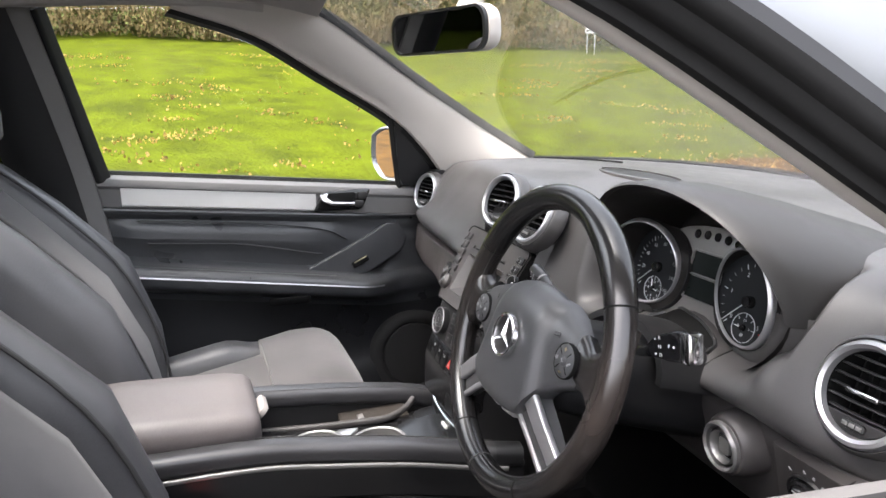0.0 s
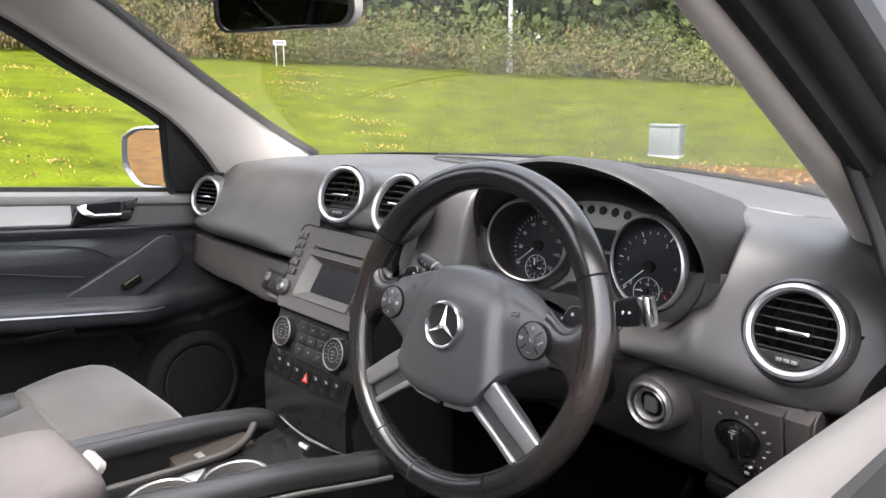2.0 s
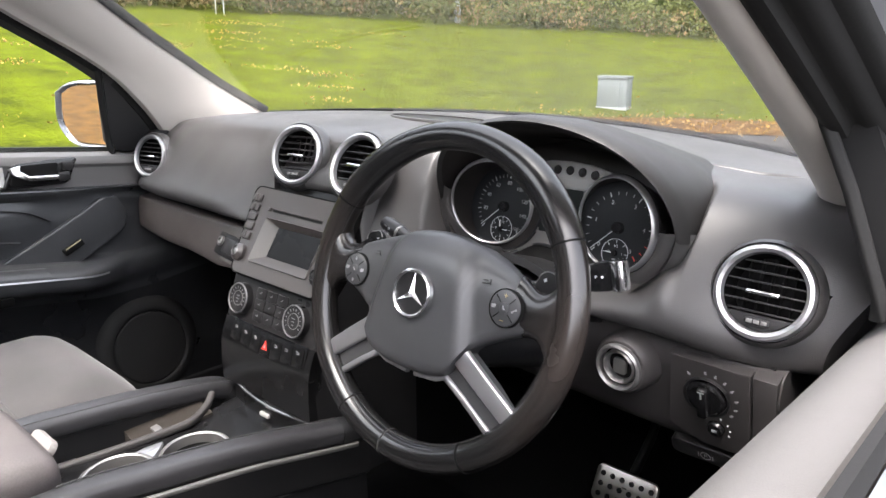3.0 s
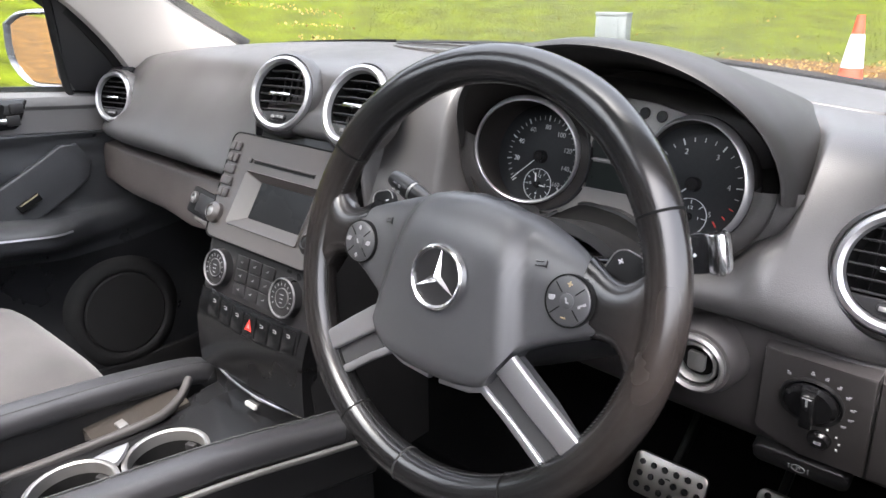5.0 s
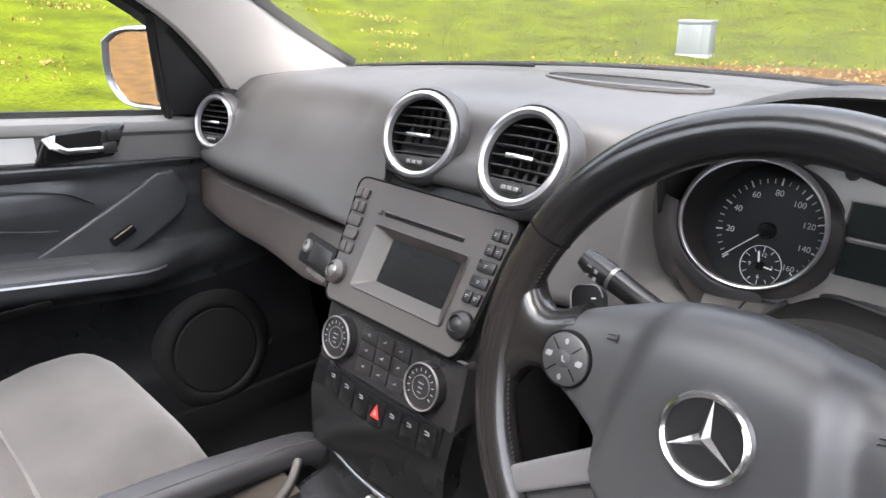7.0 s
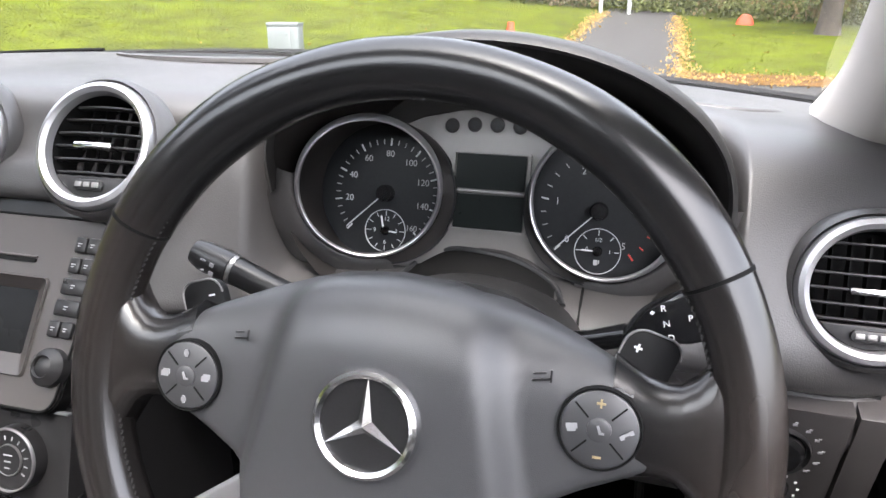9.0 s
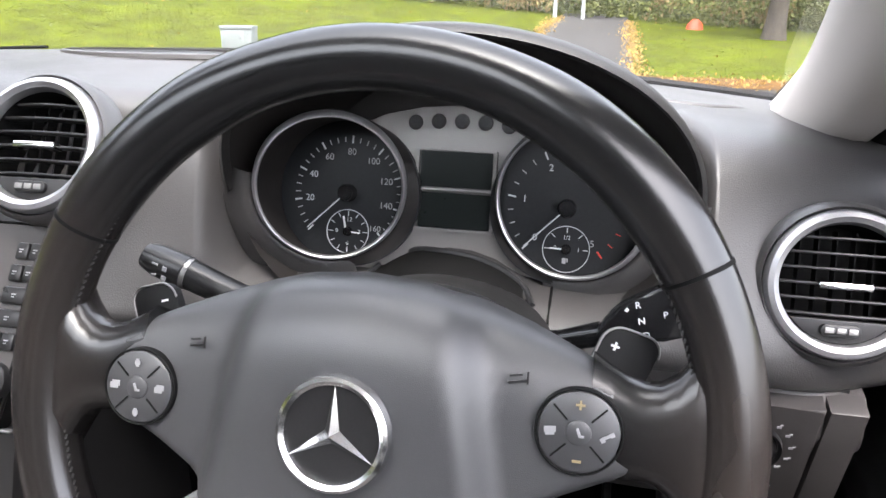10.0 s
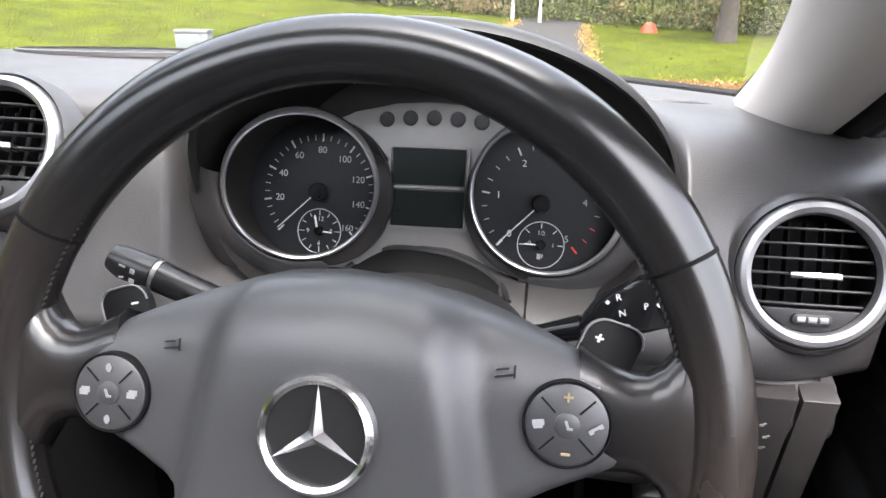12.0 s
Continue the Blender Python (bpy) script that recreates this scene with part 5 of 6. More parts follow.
def rim_ring(deg, grow=0.0, n=18):
    a = radians(deg)
    grip = 0.0016 * (ease(deg, 20, 40) * (1 - ease(deg, 55, 75)) + ease(deg, 105, 125) * (1 - ease(deg, 140, 160)))
    rr = 0.0163 + grip + grow
    out = []
    for k in range(n):
        b = 2 * math.pi * k / n
        r = RIM_R + rr * math.cos(b) * (0.96 if math.cos(b) < 0 else 1.0)
        out.append(Vector((r * math.cos(a), r * math.sin(a), RIM_W + rr * 1.02 * math.sin(b))))
    return out


rim = part("rim", loft([rim_ring(d) for d in np.arange(0, 360, 2.5)], loop=True), RIM, steering, "worn black leather rim", smooth=60)
for d, material in ((28.4, DEEP), (151.6, DEEP), (263.5, DIMWHITE), (300, DEEP), (240, DEEP)):
    part("seam", loft([rim_ring(d - 0.45, -0.001), rim_ring(d - 0.3, 0.0004), rim_ring(d + 0.3, 0.0004), rim_ring(d + 0.45, -0.001)]), material if material is DEEP else THREAD, rim)
stitches = []
for k in range(200):
    a = radians(144 + k * 1.26)
    r = RIM_R - 0.0152
    stitches.append(moved(box(-0.0012, 0.0012, -0.0004, 0.0004, -0.0005, 0.0005, 0), pose(r * math.cos(a), r * math.sin(a), RIM_W + 0.0055, 0, 0, math.degrees(a) + 60)))
tagged(part("stitching", joined(*stitches), THREAD, rim, "fine grey stitching"), kind="stuff")

PAD_TOP = [(0.0, 0.0705), (0.03, 0.068), (0.055, 0.0615), (0.08, 0.053), (0.105, 0.0425), (0.122, 0.0345), (0.132, 0.0225), (0.140, 0.0095), (0.1455, -0.003)]
PAD_LOW = [(0.0, -0.0845), (0.028, -0.083), (0.047, -0.0785), (0.056, -0.072), (0.063, -0.058), (0.068, -0.047), (0.078, -0.0375), (0.1, -0.0255), (0.125, -0.0145), (0.138, -0.0090), (0.1455, -0.005)]


def pad_height(x, y):
    """The cover: a domed middle, a slanting facet either side, and flat wings."""
    a = abs(x) + 0.2 * (y - 0.01)
    facet = min(1.0, max(0.0, (a - 0.054) / 0.013))
    return -0.0025 - 1.0 * min(a, 0.054) ** 2 - 3.0 * max(0, y - 0.01) ** 2 - 0.0125 * facet - 0.05 * max(0.0, a - 0.067) - 3.5 * max(0.0, -0.05 - y) ** 2


cols = sorted(set(np.linspace(-1, 1, 61)))
rings = []
for c in cols:
    xc = 0.1455 * c
    top = float(np.interp(abs(xc), *zip(*PAD_TOP)))
    low = float(np.interp(abs(xc), *zip(*PAD_LOW)))
    col = []
    for v in (0, 0.012, 0.03, 0.06, 0.11, 0.18, 0.26, 0.35, 0.45, 0.55, 0.65, 0.74, 0.82, 0.89, 0.94, 0.97, 0.988, 1):
        y = low + (top - low) * v
        lean = 0.2 * (0.01 - y) * ease(abs(xc), 0.02, 0.055) * (1 - ease(abs(xc), 0.07, 0.12))
        x = xc + math.copysign(lean, xc) * min(1, v * 6) * min(1, (1 - v) * 6)
        d = min(y - low, top - y, (1 - abs(c)) * 0.06)
        roll = 0.016 * (1 - math.sqrt(max(0.0, 1 - max(0.0, 1 - d / 0.010) ** 2)))
        roll += 0.012 * max(0.0, 1 - (top - y) / 0.034) ** 2 * (1 - ease(abs(xc), 0.07, 0.13))
        col.append(Vector((x, y, pad_height(x, y) - roll)))
    rings.append(col + [Vector((xc * 0.985, top - 0.003, -0.047)), Vector((xc * 0.985, low + 0.003, -0.047))])
airbag = part("airbag_cover", loft(rings), AIRBAG, steering, "dark grey airbag cover", smooth=50)

# emblem: a plain three-armed ring
EMB = pose(0, 0, 0.0005)
emblem = part("emblem", moved(revolve([(0.0218, -0.002), (0.0225, 0.0028), (0.0245, 0.0042), (0.0262, 0.003), (0.0272, -0.002)], 64), EMB), CHROME, steering, "chrome ring with three arms")
part("emblem_back", moved(revolve([(0, 0.0006), (0.0222, 0.0004), (0.0222, -0.003)], 48), EMB), BUTTON, emblem, "dark grey disc")
for k in range(3):
    bm = bmesh.new()
    a = radians(90 + 120 * k)
    u, v = Vector((math.cos(a), math.sin(a), 0)), Vector((-math.sin(a), math.cos(a), 0))
    o = Vector((0, 0, 0.0012))
    pts = [bm.verts.new(p) for p in (o + u * 0.0228, o + u * 0.0018 + v * 0.0034, o - u * 0.002, o + u * 0.0018 - v * 0.0034, o + Vector((0, 0, 0.0042)))]
    for i in range(4):
        bm.faces.new((pts[i], pts[(i + 1) % 4], pts[4]))
    bm.faces.new(pts[3::-1])
    part("arm", moved(bm, EMB), CHROME, emblem, smooth=0)
part("airbag_mark", moved(lettering("AIRBAG", 0.0082), pose(0, -0.047, -0.0042, 2)), BUTTON, airbag, "embossed lettering")
for s in (-1, 1):
    part("horn_mark", moved(bars([(0, 0, 0.009, 0.0012, 8), (-0.001, 0.003, 0.006, 0.001, 8), (0.0045, 0.002, 0.001, 0.006, 0)]), pose(s * 0.079, 0.029, -0.0195 + 0.002, 0, s * 12)), BUTTON, airbag)


def wheel_buttons(x, y, icons):
    m = pose(x, y, -0.0168)
    b = part("button_pad", moved(revolve([(0, 0.0018), (0.0165, 0.0016), (0.0180, 0.0006), (0.0185, -0.004)], 48), m), AIRBAG, steering, "round button pad with white symbols")
    part("groove", moved(revolve([(0.0185, 0.0004), (0.0191, 0.0008), (0.0196, 0.0003), (0.0196, -0.004)], 48), m), DEEP, b)
    for k in range(4):
        part("divider", moved(box(0.0075, 0.0165, -0.0004, 0.0004, 0.0012, 0.0021, 0), m @ pose(0, 0, 0, 0, 0, 45 + 90 * k)), DEEP, b)
    part("centre_key", moved(revolve([(0, 0.0030), (0.0045, 0.0030), (0.0056, 0.0024), (0.0058, 0.001)], 28), m), AIRBAG, b)
    for spec, material in icons:
        part("symbol", moved(bars(spec), m @ pose(0, 0, 0.0026)), material, b)
    part("symbol", moved(bars([(0, 0.0005, 0.0012, 0.004, 20), (0.0012, -0.001, 0.0025, 0.001, 0)]), m @ pose(0, 0, 0.0037)), DIMWHITE, b)


def book(x, y):
    return [(x, y, 0.0042, 0.0028, 0), (x + 0.001, y + 0.0012, 0.0042, 0.0028, 0)]


PALEAMBER = mat("pale_amber_print", (0.28, 0.22, 0.12), 0.6, vary=0.08, bump=0)
wheel_buttons(-0.109, 0.005, [([(0, 0.0125, 0.0016, 0.004, 0), (0, 0.0125, 0.0028, 0.002, 0)], DIMWHITE), ([(0, -0.0125, 0.0016, 0.004, 0), (0, -0.0125, 0.0028, 0.002, 0)], DIMWHITE), (book(-0.0125, 0), DIMWHITE), (book(0.012, 0), DIMWHITE)])
wheel_buttons(0.1075, 0.010, [([(0, 0.0125, 0.0042, 0.001, 0), (0, 0.0125, 0.001, 0.0042, 0)], PALEAMBER), ([(0, -0.0125, 0.004, 0.0011, 0)], PALEAMBER), ([(-0.0125, 0.0005, 0.0052, 0.0026, 8), (-0.0125, -0.001, 0.004, 0.002, 8)], DIMWHITE), ([(0.0125, 0.0, 0.0052, 0.0013, 30), (0.0105, -0.0018, 0.002, 0.002, 30), (0.0145, 0.001, 0.002, 0.002, 30)], DIMWHITE)])
for s in (-1, 1):
    # black arms from the cover to the rim
    arm = [[Vector((s * x, y0, z0)), Vector((s * x, y0 + 0.003, z0 + 0.6 * (z1 - z0))), Vector((s * x, 0.75 * y0 + 0.25 * y1, z1)), Vector((s * x, 0.25 * y0 + 0.75 * y1, z1)), Vector((s * x, y1 - 0.003, z0 + 0.6 * (z1 - z0))), Vector((s * x, y1, z0)), Vector((s * x, y1 - 0.004, z0 - 0.012)), Vector((s * x, y0 + 0.004, z0 - 0.012))] for x, y0, y1, z0, z1 in ((0.112, -0.019, 0.044, -0.034, -0.0225), (0.120, -0.016, 0.0385, -0.034, -0.0215), (0.1278, -0.0145, 0.0345, -0.034, -0.0205), (0.1355, -0.0140, 0.0324, -0.034, -0.0195), (0.1425, -0.0150, 0.0330, -0.034, -0.019), (0.1494, -0.020, 0.0375, -0.034, -0.019), (0.156, -0.030, 0.0455, -0.035, -0.0195), (0.163, -0.042, 0.058, -0.036, -0.021), (0.172, -0.052, 0.072, -0.037, -0.025))]
    part("side_spoke", loft(arm), RIM, steering, smooth=60)
    # lower spokes: black body between two silver rails
    part("lower_spoke", loft([[Vector((s * x, y, z)) for x, y, z in r] for r in (
        [(0.040, -0.072, -0.02), (0.066, -0.048, -0.02), (0.066, -0.048, -0.045), (0.040, -0.072, -0.045)],
        [(0.085, -0.098, -0.024), (0.104, -0.072, -0.024), (0.104, -0.072, -0.045), (0.085, -0.098, -0.045)],
        [(0.122, -0.128, -0.032), (0.140, -0.100, -0.032), (0.140, -0.100, -0.045), (0.122, -0.128, -0.045)])]), AIRBAG, steering)
    part("spoke_rail", sweep([(s * 0.0675, -0.0515, -0.0185), (s * 0.0975, -0.072, -0.0215), (s * 0.130, -0.0945, -0.027)], lambda q: [(a, b) for a, b in rounded(0.022 - 0.002 * q, 0.009, 0.003, 3)], up=(0, 0, 1)), SILVER, steering, "satin silver spoke rail")
    part("spoke_edge", sweep([(s * 0.006, -0.0855, -0.024), (s * 0.036, -0.0825, -0.0225), (s * 0.05, -0.0775, -0.0215), (s * 0.075, -0.093, -0.0245), (s * 0.117, -0.123, -0.0305)], rounded(0.0075, 0.008, 0.0025, 3), up=(0, 0, 1)), SILVER, steering, "thin silver spoke edge")
    # shift paddles behind the arms
    m = pose(s * 0.1255, 0.033, -0.056, -4, s * 6, s * -16)
    pad = part("shift_paddle", moved(plate([(x + s * 0.1 * y, y) for x, y in rounded(0.029, 0.038, 0.009)], 0.006, 0.002), m), PADDLE, steering, "black shift paddle")
    part("symbol", moved(bars([(s * -0.006, 0.009, 0.0042, 0.0011, 0)] + ([(s * -0.006, 0.009, 0.0011, 0.0042, 0)] if s > 0 else [])), m @ pose(0, 0, 0.0004)), WHITE, pad)
    part("paddle_edge", moved(sweep([(x + s * 0.1 * y, y, 0) for x, y in rounded(0.029, 0.038, 0.009)][:13], circle(0.0006, 6)), m), DARKMETAL, pad)
part("column_shroud", moved(loft([[Vector((x * k + 0, y * k, z)) for x, y in rounded(0.125, 0.11, 0.04, 8)] for z, k in ((-0.05, 0.8), (-0.07, 0.95), (-0.14, 1.02), (-0.2, 1.05), (-0.30, 1.1))]), pose(0, -0.022, 0)), BLACK, steering, "black column shroud")
part("shroud_lip", loft([[Vector((0.095 * math.cos(a), -0.005 + 0.062 * math.sin(a), z)) for a in np.linspace(0, math.pi, 24)] + [Vector((0.085 * math.cos(a), -0.005 + 0.052 * math.sin(a), z)) for a in np.linspace(math.pi, 0, 24)] for z in (-0.16, -0.2, -0.26)]), BLACK, steering)

# ---- stalks ----
stalk = thing("indicator_stalk", (0.33, 0.13, 1.11), "black indicator stalk with white symbols", "stalk")
line = [(0.352, 0.128, 1.112), (0.315, 0.130, 1.121), (0.288, 0.132, 1.129), (0.262, 0.134, 1.138), (0.238, 0.135, 1.146), (0.231, 0.135, 1.149)]
part("arm", sweep(line[:4], lambda s: circle(0.0085 + 0.0015 * s, 16), up=(0, 1, 0.2)), BLACK, stalk)
part("band", sweep([line[3], (0.259, 0.134, 1.139)], circle(0.0106, 16), up=(0, 1, 0.2)), DARKMETAL, stalk)
part("tip", sweep([(0.259, 0.134, 1.139), line[4], line[5]], lambda s: circle(0.0112 - 0.003 * s * s, 16), up=(0, 1, 0.2)), BLACK, stalk)
part("symbol", moved(bars([(-0.004, 0.004, 0.004, 0.0012, 0), (0.003, 0.003, 0.003, 0.003, 0), (-0.003, -0.003, 0.003, 0.0012, 20), (0.004, -0.003, 0.0035, 0.0028, 0)]), facing((0.247, 0.1225, 1.143), (0, -1, 0.15)) @ pose(0, 0, 0, 0, 0, -18)), DIMWHITE, stalk)
part("marking", moved(lettering("LIM", 0.0075), facing((0.305, 0.1195, 1.124), (0, -1, 0.15)) @ pose(0, 0, 0, 0, 0, -16)), DIMWHITE, stalk, "white lettering")
selector = thing("gear_selector_stalk", (0.50, 0.13, 1.10), "black gear selector stalk with a chrome end", "stalk")
part("arm", sweep([(0.462, 0.135, 1.112), (0.50, 0.132, 1.119), (0.522, 0.128, 1.128)], lambda s: rounded(0.012, 0.008 + 0.004 * s, 0.003, 3), up=(0, 1, 0.2)), GLOSS, selector)
mm = facing((0.548, 0.124, 1.141), (0.1, -1, 0.12)) @ pose(0, 0, 0, 0, 0, 12) @ Matrix.Scale(0.78, 4)
leaf = smooth_line([(-0.04, -0.006, 0), (-0.02, 0.012, 0), (0.012, 0.022, 0), (0.032, 0.022, 0), (0.036, 0.0, 0), (0.032, -0.016, 0), (0.0, -0.017, 0), (-0.03, -0.013, 0)], 30)
part("paddle", moved(plate([(v.x, v.y) for v in leaf], 0.012, 0.003), mm), GLOSS, selector, "gloss black selector paddle")
part("end_cap", moved(box(0.031, 0.05, -0.019, 0.024, -0.024, 0.004, 0.006), mm), CHROME, selector, "chrome end cap")
for text, x, y in (("R", -0.008, 0.012), ("N", -0.007, 0.0), ("D", -0.005, -0.011), ("P", 0.010, 0.002)):
    part("letter", moved(lettering(text, 0.0068), mm @ pose(x, y, 0.0004)), WHITE, selector)
part("symbol", moved(bars([(-0.016, 0.010, 0.0025, 0.0025, 45), (-0.014, -0.010, 0.0025, 0.0025, 45), (0.019, 0.002, 0.003, 0.003, 45)]), mm @ pose(0, 0, 0.0004)), WHITE, selector)

# ---- start switch and light switch ----
m = facing((0.541, 0.222, 1.006), (-0.05, -1, -0.06))
ign = thing("ignition_switch", m, "round ignition switch with a silver ring", "switch", world_coords=False)
part("surround", revolve([(0.040, -0.04), (0.0375, -0.012), (0.035, -0.004), (0.0325, 0.0), (0.0295, 0.001)], 48), KNEE, ign)
part("ring", revolve([(0.0295, -0.01), (0.0295, 0.006), (0.027, 0.0085), (0.0245, 0.006), (0.024, -0.01)], 48), DARKMETAL, ign, "dull silver ring")
part("inner_ring", revolve([(0.0215, -0.012), (0.0212, 0.003), (0.0192, 0.005), (0.0172, 0.002), (0.017, -0.01)], 48), DARKMETAL, ign)
part("gap", revolve([(0.024, -0.006), (0.0, -0.0062)], 40), DEEP, ign)
part("key_slot", moved(plate(rounded(0.017, 0.020, 0.004), 0.004, 0.001), at(0, 0, 0.001)), DARKMETAL, ign)
m = facing((0.640, 0.2535, 0.976), (-0.0, -0.955, -0.30))
lsw = thing("light_switch_panel", m, "black light switch panel with white symbols", "switch", world_coords=False)
part("side_cover", plate([(0.0485, 0.060), (0.074, 0.060), (0.074, -0.05), (0.066, -0.062), (0.0485, -0.062)], 0.02, 0.002), KNEE, lsw)
pan = [(v.x, v.y) for v in smooth_line([(-0.044, 0.062, 0), (0.046, 0.060, 0)], 6)] + [(0.046, -0.062), (-0.01, -0.062), (-0.046, -0.048), (-0.05, -0.04)]
part("panel", plate(pan, 0.02, 0.002), KNEE, lsw)
part("well", moved(revolve([(0.0275, -0.001), (0.0265, 0.004), (0.024, 0.002), (0.023, -0.004)], 40), at(-0.002, 0.014)), BLACK, lsw)
kn = part("knob", moved(revolve([(0, 0.009), (0.019, 0.008), (0.0225, 0.005), (0.0235, -0.004)], 40), at(-0.002, 0.014)), GLOSS, lsw, "black rotary knob")
part("knob_grip", moved(box(-0.006, 0.006, -0.021, 0.021, 0.006, 0.017, 0.003), at(-0.002, 0.014)), GLOSS, kn)
part("knob_mark", moved(bars([(0, 0.014, 0.0018, 0.009, 0), (0, 0.0185, 0.008, 0.0012, 0)]), at(-0.002, 0.014, 0.0175)), DIMWHITE, kn)
marks = []
for k, a in enumerate((128, 92, 72, 52, 32, 8, -14, -34)):
    marks += [(-0.002 + 0.033 * math.cos(radians(a)), 0.014 + 0.033 * math.sin(radians(a)), 0.0032, 0.0022, 0), (-0.002 + 0.035 * math.cos(radians(a)), 0.0155 + 0.034 * math.sin(radians(a)), 0.002, 0.001, 0)]
part("symbol", moved(bars(marks), at(0, 0, 0.0006)), DIMWHITE, lsw)
part("level_knob", moved(revolve([(0, 0.006), (0.008, 0.006), (0.0098, 0.004), (0.0105, 0)], 28), at(0.008, -0.03)), GLOSS, lsw, "small levelling knob")
part("symbol", moved(bars([(0.008, -0.03, 0.006, 0.0035, 0)]), at(0, 0, 0.0066)), DIMWHITE, lsw)
part("symbol", moved(bars([(0.008 + 0.0165 * math.cos(radians(a)), -0.03 + 0.0165 * math.sin(radians(a)), 0.0018, 0.0022, 0) for a in (70, 35, 5, -25)]), at(0, 0, 0.0006)), WHITE, lsw)
m = facing((0.632, 0.285, 0.893), (-0.0, -0.9, -0.42))
brake = thing("parking_brake_handle", m, "black parking brake release with a white symbol", "handle", world_coords=False)
part("grip", plate(rounded(0.09, 0.028, 0.01), 0.02, 0.004), BLACK, brake)
part("symbol", moved(revolve([(0.0055, 0), (0.0055, 0.0006), (0.0066, 0.0006), (0.0066, 0)], 24), at(0, 0, 0.0001)), DIMWHITE, brake)
part("letter", moved(lettering("P", 0.009), at(0, 0, 0.0004)), DIMWHITE, brake)
part("symbol", moved(bars([(-0.0088, 0, 0.0011, 0.008, 0), (0.0088, 0, 0.0011, 0.008, 0)]), at(0, 0, 0.0003)), DIMWHITE, brake)

# ---- pedals ----
def pedal(x, y, z, w, h, label):
    m = facing((x, y, z), (0, -0.9, 0.45))
    t = thing("pedal", m, label, "pedal", "foot pedals", world_coords=False)
    part("pad", plate(rounded(w, h, 0.012), 0.008, 0.003), STEEL, t, "brushed steel pad")
    for i in range(int(w / 0.018)):
        for j in range(int(h / 0.018)):
            px, py = -w / 2 + 0.014 + 0.018 * i, -h / 2 + 0.013 + 0.018 * j
            part("stud", moved(revolve([(0, 0.003), (0.004, 0.0026), (0.005, 0.0)], 10), at(px, py)), RUBBER, t)
    part("arm", sweep([(0, 0, -0.008), (0, 0.1, -0.06), (0, 0.25, -0.07)], rounded(0.02, 0.012, 0.004), up=(1, 0, 0)), BLACK, t)


pedal(0.425, 0.505, 0.635, 0.115, 0.065, "brushed steel brake pedal with black studs")
pedal(0.565, 0.53, 0.60, 0.05, 0.13, "brushed steel accelerator pedal with black studs")

# ---- centre stack ----
CX = 0.006
LINING = mat("brown_felt", (0.013, 0.009, 0.006), 0.95, vary=0.3, scale=30, grain=1200, bump=0.6, depth=0.001)
RAD = facing((CX - 0.002, 0.1441, 1.0810), (0, -0.838, 0.545))
radio = thing("radio_unit", RAD, "grey radio unit with a blank screen and button columns", "radio", world_coords=False)


def flared(w, h, r):
    """The radio's outline, a little wider at the top."""
    return [(x / 0.118 * (0.1245 + 0.17 * y if x < 0 else 0.1125 + 0.08 * y), y) for x, y in rounded(w, h, r)]


def window(w, h, r, dx, dy):
    return [(x + dx, y + dy) for x, y in rounded(w, h, r)]


part("panel", holed(flared(0.236, 0.150, 0.012), window(0.148, 0.0745, 0.004, -0.001, -0.0135), 0.016), STACK, radio)
part("panel_gap", moved(holed(flared(0.241, 0.155, 0.014), flared(0.225, 0.14, 0.01), 0.012), at(0, 0, -0.004)), DEEP, radio)
part("panel_seam", sweep([(x, y, 0.0002) for x, y in flared(0.2375, 0.1515, 0.013)], circle(0.0011, 6), loop=True), DEEP, radio, "thin dark seam")
FRAME = mat("screen_frame_plastic", (0.047, 0.0415, 0.0385), 0.42, vary=0.06, grain=1200, bump=0.08, spec=0.5)
slope = loft([[Vector((x, y, 0.002)) for x, y in window(0.150, 0.0765, 0.004, -0.001, -0.0135)], [Vector((x, y, -0.013)) for x, y in window(0.106, 0.050, 0.002, 0.002, -0.0095)]], caps=False)
edge_ring = loft([[Vector((x, y, 0.002)) for x, y in window(0.150, 0.0765, 0.004, -0.001, -0.0135)], [Vector((x, y, 0.0)) for x, y in window(0.152, 0.0785, 0.004, -0.001, -0.0135)]], caps=False)
part("screen_frame", moved(joined(slope, edge_ring), at(0, 0, 0.0005)), FRAME, radio, "sloped grey screen frame")
part("screen", moved(plate(rounded(0.112, 0.056, 0.003), 0.003), at(0.002, -0.0095, -0.0115)), SCREEN, radio, "dark blank screen")
part("disc_slot", moved(plate(rounded(0.126, 0.0036, 0.0017), 0.002), at(-0.006, 0.0385, 0.0012)), DEEP, radio)
part("disc_lip", moved(box(-0.07, 0.058, 0.0405, 0.0423, 0, 0.002, 0.0006), at(0, 0)), STACK, radio)
part("eject_button", moved(box(-0.081, -0.0745, 0.0365, 0.0425, 0, 0.003, 0.001), at(0, 0)), STACK, radio)
